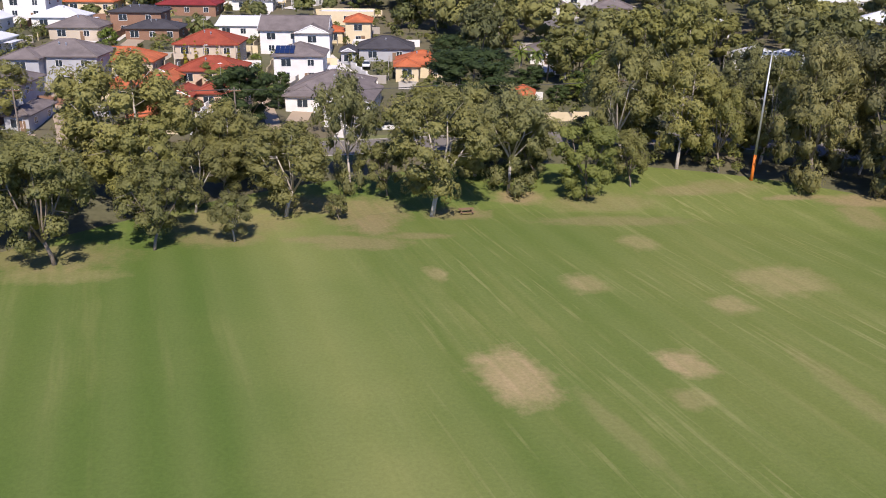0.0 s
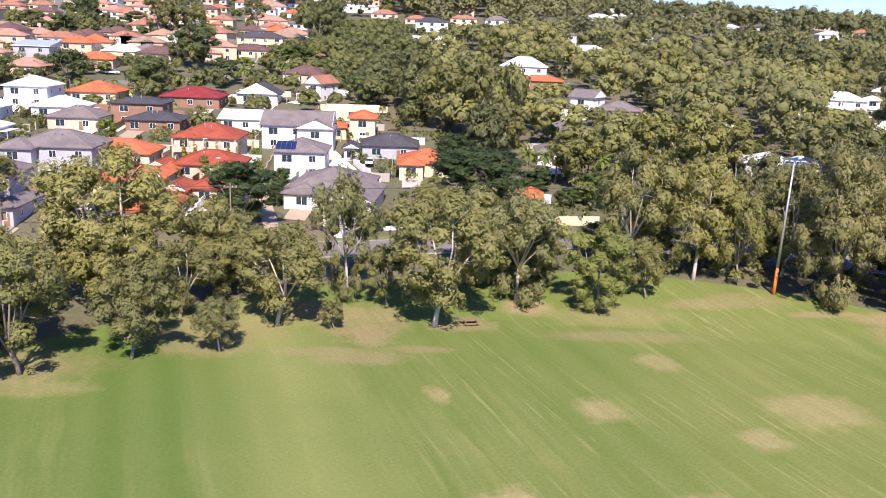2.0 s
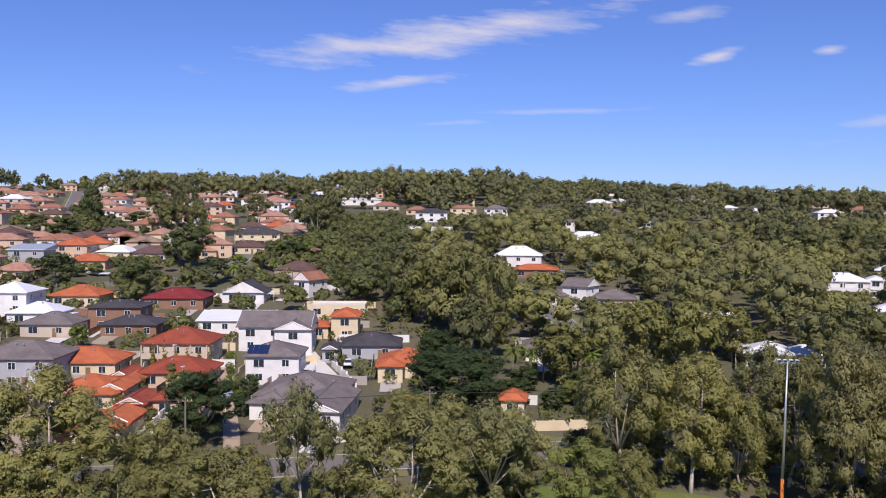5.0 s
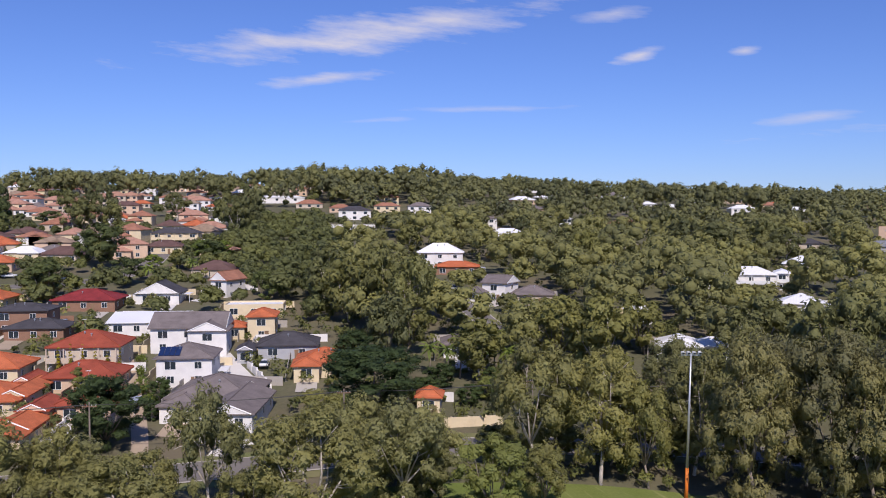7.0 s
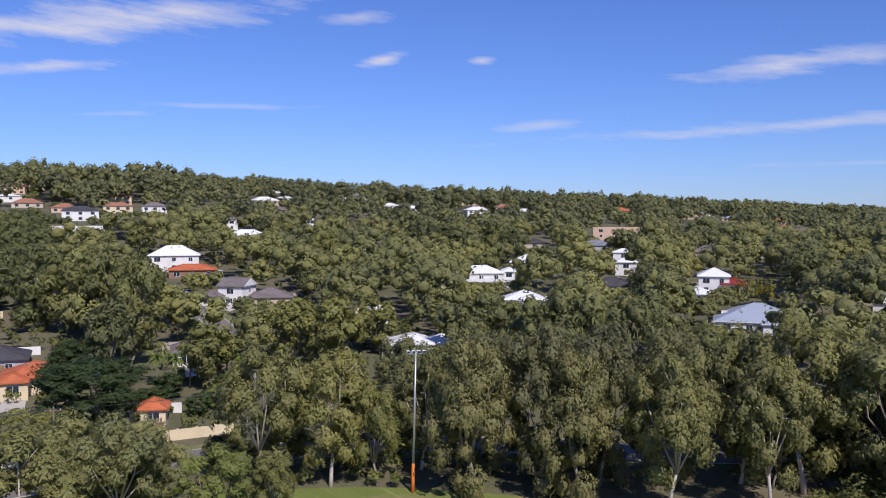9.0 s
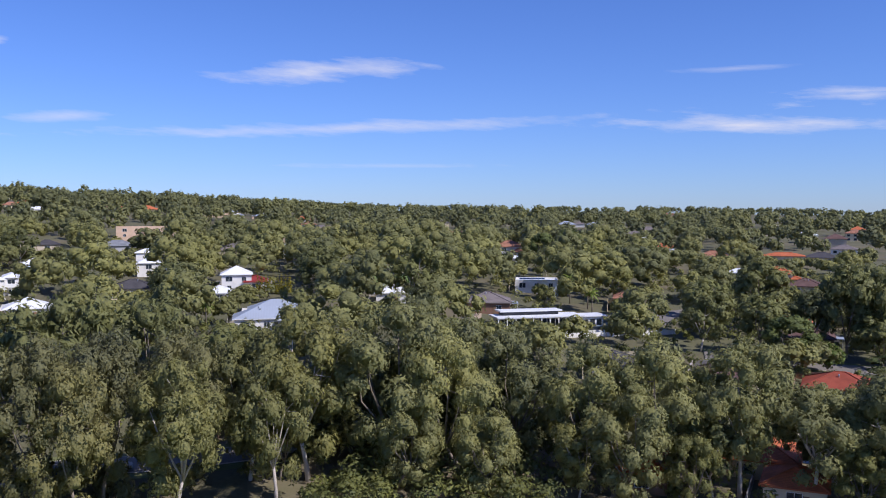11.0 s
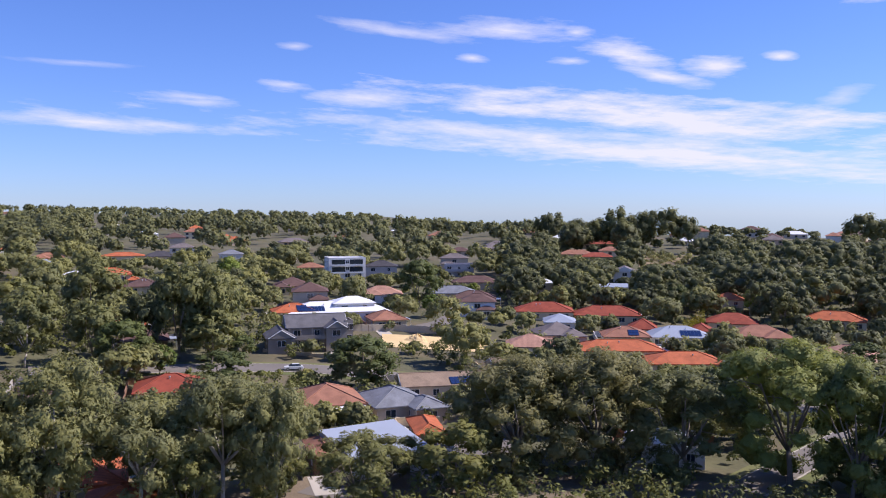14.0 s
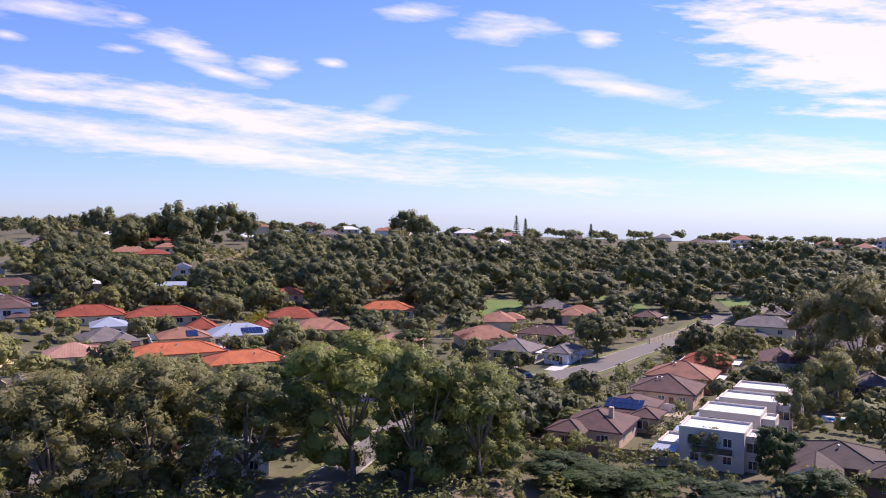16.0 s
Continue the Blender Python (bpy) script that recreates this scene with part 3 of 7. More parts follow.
def tree(kind, x, y, H, spread, near=True, turn=None, group="park trees"):
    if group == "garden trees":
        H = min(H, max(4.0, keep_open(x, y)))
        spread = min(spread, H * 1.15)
    src = KINDS[kind][0 if near else 1]
    h0, s0 = (16.0, 12.5) if near else (11.0, 9.0)
    turn = random.uniform(0, 360) if turn is None else turn
    m = Matrix.Translation((x, y, gz(x, y))) @ Matrix.Rotation(radians(turn), 4, "Z") @ Matrix.Diagonal((spread / s0, spread / s0, H / h0, 1))
    ob = copy_thing(src, m)
    ob.scale = (spread / s0, spread / s0, H / h0)
    tagged(ob, LABELS[kind], "tree", group)
    TREES.append((x, y, spread / 2))
    return ob


# ---- houses ----
SHARED = {}


def window_meshes(w, h):
    key = (round(w, 1), round(h, 1))
    if key not in SHARED:
        w, h = key
        bm = bmesh.new()
        b = 0.07
        for a in ((-w / 2, w / 2, -h / 2, -h / 2 + b), (-w / 2, w / 2, h / 2 - b, h / 2), (-w / 2, -w / 2 + b, -h / 2 + b, h / 2 - b), (w / 2 - b, w / 2, -h / 2 + b, h / 2 - b), (-b / 2, b / 2, -h / 2 + b, h / 2 - b)):
            box(bm, a[0], a[1], -0.06, 0.0, a[2], a[3])
        frame_me = bpy.data.meshes.new("window")
        bm.to_mesh(frame_me)
        bm.free()
        bm = boxed(-w / 2 + b, w / 2 - b, -0.03, -0.004, -h / 2 + b, h / 2 - b)
        pane_me = bpy.data.meshes.new("pane")
        bm.to_mesh(pane_me)
        bm.free()
        pane_me.materials.append(GLASS)
        SHARED[key] = (frame_me, pane_me)
    return SHARED[key]


def window(parent, m, w, h, dark=False):
    fm, pm = window_meshes(w, h)
    if not fm.materials:
        fm.materials.append(DARKALU if dark else ALU)
    ob = new("window", fm)
    ob.parent, ob.matrix_basis = parent, m
    p = new("pane", pm)
    p.parent = ob
    return ob


def roof_bm(x0, x1, y0, y1, e, kind, pitch, o=0.5):
    """Roof solid over a rectangle. Returns bmesh, ridge lines and ridge height."""
    if kind == "flat":
        return boxed(x0 + 0.25, x1 - 0.25, y0 + 0.25, y1 - 0.25, e - 0.12, e + 0.04), [], e
    X0, X1, Y0, Y1 = x0 - o, x1 + o, y0 - o, y1 + o
    tan = math.tan(radians(pitch))
    low = [(X0, Y0, e - 0.1), (X1, Y0, e - 0.1), (X1, Y1, e - 0.1), (X0, Y1, e - 0.1)]
    top = [(X0, Y0, e + 0.1), (X1, Y0, e + 0.1), (X1, Y1, e + 0.1), (X0, Y1, e + 0.1)]
    w, d = X1 - X0, Y1 - Y0
    side = [(0, 1, 5, 4), (1, 2, 6, 5), (2, 3, 7, 6), (3, 0, 4, 7), (3, 2, 1, 0)]
    if kind == "hip":
        hh = min(w, d) / 2
        r = e + 0.1 + hh * tan
        if w >= d:
            a, b = (X0 + hh, (Y0 + Y1) / 2, r), (X1 - hh - 0.02, (Y0 + Y1) / 2, r)
            fs = [(4, 5, 9, 8), (5, 6, 9), (6, 7, 8, 9), (7, 4, 8)]
            caps = [(a, b), (top[0], a), (top[3], a), (top[1], b), (top[2], b)]
        else:
            a, b = ((X0 + X1) / 2, Y0 + hh, r), ((X0 + X1) / 2, Y1 - hh - 0.02, r)
            fs = [(4, 5, 8), (5, 6, 9, 8), (6, 7, 9), (7, 4, 8, 9)]
            caps = [(a, b), (top[0], a), (top[1], a), (top[2], b), (top[3], b)]
    elif kind == "gx":
        r = e + 0.1 + d / 2 * tan
        a, b = (X0, (Y0 + Y1) / 2, r), (X1, (Y0 + Y1) / 2, r)
        fs = [(4, 5, 9, 8), (5, 6, 9), (6, 7, 8, 9), (7, 4, 8)]
        caps = [(a, b)]
    elif kind == "gy":
        r = e + 0.1 + w / 2 * tan
        a, b = ((X0 + X1) / 2, Y0, r), ((X0 + X1) / 2, Y1, r)
        fs = [(4, 5, 8), (5, 6, 9, 8), (6, 7, 9), (7, 4, 8, 9)]
        caps = [(a, b)]
    else:
        r = e + 0.1 + d * math.tan(radians(9))
        a, b = (X0, Y1, r), (X1, Y1, r)
        return solid(low + top[:2] + [(X1, Y1, r), (X0, Y1, r)], side + [(4, 5, 6, 7)]), [], r
    return solid(low + top + [a, b], side + fs), caps, r


def wing(root, x0, x1, y0, y1, base, e, kind, roof_m, wall_m, pitch, tiled, caps_m, windows=True, trim=None, far=False):
    bm = bmesh.new()
    if kind == "flat":
        box(bm, x0, x1, y0, y1, base, e - 0.12)
        for a in ((x0, x1, y0, y0 + 0.25), (x0, x1, y1 - 0.25, y1), (x0, x0 + 0.25, y0 + 0.25, y1 - 0.25), (x1 - 0.25, x1, y0 + 0.25, y1 - 0.25)):
            box(bm, *a, e - 0.119, e + 0.45)
    else:
        box(bm, x0, x1, y0, y1, base, e - 0.1)
    part("wall", bm, wall_m, root)
    bm, caps, r = roof_bm(x0, x1, y0, y1, e, kind, pitch)
    part("roof", bm, roof_m, root)
    if kind in ("gx", "gy"):
        # gable infill set back under the roof edge, and pale barge boards
        if kind == "gx":
            ends = [[(x, y0, e - 0.1), (x, y1, e - 0.1), (x, (y0 + y1) / 2, e + (y1 - y0) / 2 * math.tan(radians(pitch)) + 0.02)] for x in (x0 - 0.52, x1 + 0.52)]
        else:
            ends = [[(x0, y, e - 0.1), (x1, y, e - 0.1), ((x0 + x1) / 2, y, e + (x1 - x0) / 2 * math.tan(radians(pitch)) + 0.02)] for y in (y0 - 0.52, y1 + 0.52)]
        for tri in ends:
            ax = 0 if kind == "gx" else 1
            outp = [tuple(c + (0.03 if i == ax else 0) for i, c in enumerate(p)) for p in tri]
            for foot in tri[:2]:
                bm = bmesh.new()
                tube(bm, [tuple(Vector(foot) + Vector((0, 0, 0.14))), tuple(Vector(tri[2]) + Vector((0, 0, 0.16)))], [0.13, 0.13], 4)
                part("bargeboard", bm, trim or ALU, root)
            part("gable", solid(tri + outp, [(0, 1, 2), (3, 5, 4), (0, 3, 4, 1), (1, 4, 5, 2), (2, 5, 3, 0)]), trim or wall_m, root)
    if kind != "flat" and not far:
        bm = bmesh.new()
        o = 0.56
        for a in ((x0 - o, x1 + o, y0 - o, y0 - o + 0.1), (x0 - o, x1 + o, y1 + o - 0.1, y1 + o), (x0 - o, x0 - o + 0.1, y0 - o + 0.1, y1 + o - 0.1), (x1 + o - 0.1, x1 + o, y0 - o + 0.1, y1 + o - 0.1)):
            box(bm, *a, e - 0.12, e + 0.06)
        part("gutter", bm, trim or (caps_m if tiled else ALU), root)
    if caps and tiled:
        for a, b in (caps if not far else caps[:1]):
            bm = bmesh.new()
            tube(bm, [tuple(Vector(a) + Vector((0, 0, 0.02))), tuple(Vector(b) + Vector((0, 0, 0.02)))], [0.13, 0.13], 5)
            part("ridge_cap", bm, caps_m, root)
    if windows:
        storeys = 3 if e > 8 else 2 if e > 4.4 else 1
        for s in range(storeys):
            zc = e - 1.35 - 2.7 * s
            n = max(1, int((x1 - x0) / (4.2 if not far else 7)))
            for k in range(n):
                xc = x0 + (k + 0.5) * (x1 - x0) / n
                big = (k + s) % 3 == 0
                window(root, pose(xc, y0 - 0.002, zc, 0, 0, 0), 2.1 if big else 1.4, 1.4 if not big else 1.6)
            if not far:
                for sx, rz in ((x0 - 0.002, -90), (x1 + 0.002, 90)):
                    for k in range(max(1, int((y1 - y0) / 5))):
                        window(root, pose(sx, y0 + (k + 0.5) * (y1 - y0) / max(1, int((y1 - y0) / 5)), zc, 0, 0, rz), 1.2, 1.2)
    return r


WHITE, CREAM, BEIGE, GREYW, PEACH = (0.78, 0.755, 0.71), (0.70, 0.58, 0.38), (0.56, 0.47, 0.36), (0.42, 0.42, 0.43), (0.66, 0.47, 0.33)
BRICKW, TAUPE = (0.34, 0.19, 0.12), (0.30, 0.265, 0.225)
RED, ORANGE, MAROON, BROWN, GREYR, DARKR, WHITER, BLUER, TERRA = ((0.34, 0.075, 0.040), (0.53, 0.148, 0.060), (0.26, 0.035, 0.035), (0.150, 0.086, 0.072), (0.205, 0.172, 0.160), (0.075, 0.07, 0.075),
                                                                 (0.80, 0.80, 0.80), (0.36, 0.40, 0.46), (0.37, 0.170, 0.105))
# SALMON is terracotta paled in its colour for distance haze
SALMON, TAN, SLATE, CHAR = (0.45, 0.245, 0.17), (0.33, 0.235, 0.16), (0.23, 0.24, 0.26), (0.095, 0.066, 0.056)
DARKG = (0.15, 0.145, 0.150)
ROOFWORD = {DARKG: "dark slate tile", CHAR: "dark brown tile", TAN: "tan tile", SLATE: "slate grey tile", SALMON: "haze-paled terracotta tile", RED: "red tile", ORANGE: "orange tile", MAROON: "maroon", BROWN: "brown tile", GREYR: "grey", DARKR: "dark grey", WHITER: "white metal", BLUER: "blue-grey metal", TERRA: "terracotta tile"}
WALLWORD = {TAUPE: "taupe rendered", WHITE: "white rendered", CREAM: "cream rendered", BEIGE: "beige rendered", GREYW: "grey rendered", PEACH: "peach rendered", BRICKW: "brown brick"}
TILED = (DARKG, CHAR, SALMON, TAN, SLATE, RED, ORANGE, BROWN, TERRA, MAROON, GREYR, DARKR)


FAR = []


def far_house(x, y, a, w, d, base, g, eave, roof, wall, kind, pitch, front):
    """A house too far off to pick out: kept for the one mesh of distant houses."""
    FAR.append((Matrix.Translation((x, y, g)) @ Matrix.Rotation(a, 4, "Z"), w, d, base, eave, roof, wall, kind, pitch))
    BUILDINGS.append((x - math.sin(a) * d / 2, y + math.cos(a) * d / 2, max(w, d) / 2 + 2.0, w, eave, front))


def join_far_houses():
    mats, index, verts, faces, slots = [], {}, [], [], []

    def slot(m):
        if m.name not in index:
            index[m.name] = len(mats)
            mats.append(m)
        return index[m.name]

    def add(bm, m, at):
        bm.verts.index_update()
        n = len(verts)
        verts.extend([tuple(at @ v.co) for v in bm.verts])
        faces.extend([[n + v.index for v in f.verts] for f in bm.faces])
        slots.extend([slot(m)] * len(bm.faces))
        bm.free()
    for at, w, d, base, eave, roof, wall, kind, pitch in FAR:
        add(boxed(-w / 2, w / 2, 0, d, base, eave - 0.1), wall_mat(wall) if wall is not BRICKW else BRICK, at)
        add(roof_bm(-w / 2, w / 2, 0, d, eave, kind, pitch)[0], roof_mat(roof, roof in TILED), at)
        for s in range(2 if eave > 4.4 else 1):
            for k in range(3):
                xc = -w / 2 + (k + 0.5) * w / 3
                add(boxed(xc - 0.9, xc + 0.9, -0.05, 0.0, eave - 2.1 - 2.7 * s, eave - 0.7 - 2.7 * s), GLASS, at)
    me = bpy.data.meshes.new("distant_houses")
    me.from_pydata(verts, [], faces)
    for m in mats:
        me.materials.append(m)
    me.polygons.foreach_set("material_index", slots)
    tagged(new("distant_houses", me), "distant houses with terracotta, grey and white roofs on the hills", "houses", kind="stuff")


def yard(x, y, turn, w, d, odd):
    """Boundary fence beside and behind a house, and a paved strip before it."""
    a = radians(turn)

    def at(u, v):
        return x + u * math.cos(a) - v * math.sin(a), y + u * math.sin(a) + v * math.cos(a)
    m, label = odd.choice(((FENCE, "grey fibre-cement boundary fence"), (wall_mat(CREAM), "cream rendered boundary wall"), (wall_mat(WHITE), "white rendered boundary wall"), (BRICK, "brown brick boundary wall")))
    root = thing("boundary_fence", Matrix.Translation((x, y, 0)) @ Matrix.Rotation(a, 4, "Z"), label, "fence", "garden fences")
    side = -w / 2 - 2.0
    for (u0, v0), (u1, v1) in (((side, -2.0), (side, d + 4.0)), ((side, d + 4.0), (w / 2 + 2.0, d + 4.0))):
        L = math.hypot(u1 - u0, v1 - v0)
        n = max(2, int(L / 4.5))
        for k in range(n):
            pu, pv = u0 + (u1 - u0) * (k + 0.5) / n, v0 + (v1 - v0) * (k + 0.5) / n
            z = gz(*at(pu, pv))
            hu, hv = (0.07, L / n / 2 - 0.02) if u0 == u1 else (L / n / 2 - 0.02, 0.07)
            part("panel", boxed(pu - hu, pu + hu, pv - hv, pv + hv, z - 0.7, z + 1.75), m, root)
    du = w * odd.choice((-0.3, 0.3))
    g = np.array([[at(du + p, v) for p in (-2.0, 2.0)] for v in (-0.6, -3.0, -6.0, -9.0)])
    sheet("driveway", g[:, :, 0], g[:, :, 1], 0.15, odd.choice((PAVING, CONCRETE, PALE)), "paved driveway in front of a house", "driveway")


def house(x, y, turn, w, d, eave, roof, wall, kind="hip", pitch=22, wings=(), solar=None, chimney=False, antenna=False, loggia=False, verandah=False, balcony=False, garage=None, far=False, group="houses of the suburb", extra=""):
    """x, y: middle of the front wall. wings: (x0, x1, y0, y1, eave, kind) in the house's own frame."""
    a = radians(turn)
    spots = [(cx, cy) for cx in (-w / 2, w / 2) for cy in (0, d)] + [(cx, cy) for g_ in wings for cx in g_[:2] for cy in g_[2:4]]
    corners = [(x + cx * math.cos(a) - cy * math.sin(a), y + cx * math.sin(a) + cy * math.cos(a)) for cx, cy in spots]
    zs = [gz(*c) for c in corners]
    g = gz(x, y)
    base = min(zs) - g - 0.4
    if far and math.hypot(x - 15, y - 14) > 470:
        return far_house(x, y, a, w, d, base, g, eave, roof, wall, kind, pitch, 150 if group.startswith('houses') else 60)
    word = "two-storey" if eave > 4.4 else "single-storey"
    root = thing("house", Matrix.Translation((x, y, g)) @ Matrix.Rotation(a, 4, "Z"), f"{word} {WALLWORD[wall]} house with {ROOFWORD[roof]} {'flat' if kind == 'flat' else 'pitched'} roof{extra}", "house", group)
    tiled = roof in TILED
    rm, wm = roof_mat(roof, tiled), (BRICK if wall is BRICKW else wall_mat(wall))
    cm = mat("cap_" + "_".join(str(round(c * 100)) for c in roof), tuple(c * 0.85 for c in roof), 0.8, 0.15, 0.5, 4, 0.2)
    wing(root, -w / 2, w / 2, 0, d, base, eave, kind, rm, wm, pitch, tiled, cm, True, None, far)
    for x0, x1, y0, y1, e, k in wings:
        wing(root, x0, x1, y0, y1, base - 0.02, e, k, rm, wm, pitch, tiled, cm, True, None, far)
    tan = math.tan(radians(pitch))
    if not far:
        part("door", boxed(w * 0.12, w * 0.12 + 0.95, -0.05, 0.0, 0.02, 2.08), WOOD, root)
        if chimney:
            part("chimney", boxed(w * 0.2, w * 0.2 + 0.8, d * 0.35, d * 0.35 + 0.8, eave + 0.4, eave + d * 0.5 * tan + 0.7), wm if wall is not WHITE else BRICK, root)
        if antenna:
            bm = bmesh.new()
            ax, az = -w * 0.1, eave + d * 0.5 * tan
            tube(bm, [(ax, d * 0.5, az - 0.2), (ax, d * 0.5, az + 2.6)], [0.035, 0.03], 6)
            for k in range(5):
                tube(bm, [(ax - 0.5 + k * 0.06, d * 0.5 - 0.5 + k * 0.25, az + 2.5), (ax + 0.5 - k * 0.06, d * 0.5 - 0.5 + k * 0.25, az + 2.5)], [0.015, 0.015], 4)
            tube(bm, [(ax, d * 0.5 - 0.55, az + 2.5), (ax, d * 0.5 + 0.6, az + 2.5)], [0.02, 0.02], 4)
            part("antenna", bm, STEEL, root, "thin metal television antenna")
    if garage:
        gx, gw = garage
        bm = bmesh.new()
        for k in range(4):
            box(bm, gx - gw / 2, gx + gw / 2, -0.045, 0.0, 0.05 + k * 0.55, 0.57 + k * 0.55)
        part("garage_door", bm, mat("garage_door_white", (0.66, 0.65, 0.62), 0.5, 0.08, 0.5, 4, 0.1), root, "ribbed panel garage door")
    if solar:
        sx, sy, nx, ny = solar
        tilt = 24 if kind != "flat" else 12
        for i in range(nx):
            for j in range(ny):
                key = "solar"
                if key not in SHARED:
                    bm = boxed(-0.48, 0.48, -0.8, 0.8, 0, 0.05)
                    me = bpy.data.meshes.new("solar_panel")
                    bm.to_mesh(me)
                    bm.free()
                    me.materials.append(PANEL)
                    SHARED[key] = me
                ob = new("solar_panel", SHARED[key])
                ob.parent = root
                yy = sy + j * 1.55
                zz = eave + 0.22 + (yy + 0.5) * (math.tan(radians(pitch)) if kind in ("hip", "gx") else 0)
                ob.matrix_basis = pose(sx + i * 1.02, yy, zz + (0.4 if kind == "flat" else 0.0), pitch if kind in ("hip", "gx") else tilt, 0, 0)
    if verandah:
        part("verandah_roof", solid([(-w / 2, -3.2, 2.45), (w / 2, -3.2, 2.45), (w / 2, -0.5, 2.7), (-w / 2, -0.5, 2.7), (-w / 2, -3.2, 2.55), (w / 2, -3.2, 2.55), (w / 2, -0.5, 2.8), (-w / 2, -0.5, 2.8)],
                                    [(0, 3, 2, 1), (4, 5, 6, 7), (0, 1, 5, 4), (1, 2, 6, 5), (2, 3, 7, 6), (3, 0, 4, 7)]), roof_mat(WHITER, False), root, "white sheet verandah roof")
        for k in range(5):
            px = -w / 2 + 0.15 + k * (w - 0.3) / 4
            part("post", boxed(px - 0.07, px + 0.07, -3.15, -3.01, base, 2.45), ALU, root)
    if loggia:
        for lx in (-w * 0.24, w * 0.24):
            for lz in (eave - 2.6, eave - 5.6):
                frame_ = part("loggia", boxed(lx - w * 0.2, lx + w * 0.2, -1.3, -0.004, lz - 0.3, lz - 0.1), wm, root, "white balcony slab")
                part("glazing", boxed(lx - w * 0.18, lx + w * 0.18, -0.08, -0.003, lz - 0.1, lz + 2.2), GLASS, frame_, "dark full-height glazing")
                part("balustrade", boxed(lx - w * 0.2, lx + w * 0.2, -1.3, -1.24, lz - 0.1, lz + 0.35), ALU, frame_, "white balcony upstand")
    if balcony:
        part("balcony_slab", boxed(-w / 2, w / 2, -1.8, -0.004, eave - 2.9, eave - 2.7), wm, root)
        for k in range(int(w / 3) + 1):
            px = -w / 2 + 0.12 + k * (w - 0.24) / int(w / 3)
            part("post", boxed(px - 0.12, px + 0.12, -1.76, -1.52, base, eave - 0.1), wm, root)
        part("balustrade", boxed(-w / 2, w / 2, -1.78, -1.7, eave - 2.7, eave - 1.75), ALU if wall is WHITE else wm, root)
    if not far:
        odd = random.Random(int(abs(x) * 7 + abs(y) * 13))
        if kind == "hip" and w > d * 0.9:
            for k in range(odd.randint(1, 2)):
                vx, vy = odd.uniform(-0.15, 0.15) * w, d * odd.uniform(0.28, 0.4)
                vz = eave + 0.1 + (vy + 0.5) * tan
                bm = bmesh.new()
                tube(bm, [(vx, vy, vz - 0.1), (vx, vy, vz + 0.22), (vx, vy, vz + 0.3), (vx, vy, vz + 0.5), (vx, vy, vz + 0.58)], [0.09, 0.09, 0.19, 0.19, 0.05], 8)
                part("roof_vent", bm, STEEL, root)
        if odd.random() < 0.5 and not any(g[1] > w / 2 for g in wings):
            pz = 2.45
            part("patio_roof", boxed(w / 2 + 0.57, w / 2 + 2.4, d * 0.3, d * 0.8, pz, pz + 0.12), roof_mat(odd.choice((WHITER, BLUER, WHITER)), False), root, "flat metal patio roof")
            for py in (d * 0.3 + 0.1, d * 0.8 - 0.2):
                part("post", boxed(w / 2 + 2.2, w / 2 + 2.3, py, py + 0.1, base - 0.5, pz), ALU, root)
        if group.startswith("houses") and math.hypot(x - 15, y - 14) < 280:
            yard(x, y, turn, w, d, odd)
    mid = (x - math.sin(a) * d / 2, y + math.cos(a) * d / 2)
    BUILDINGS.append((mid[0], mid[1], max(w, d) / 2 + 2.5, w, eave, 85 if group.startswith('houses') else 60))
    return root


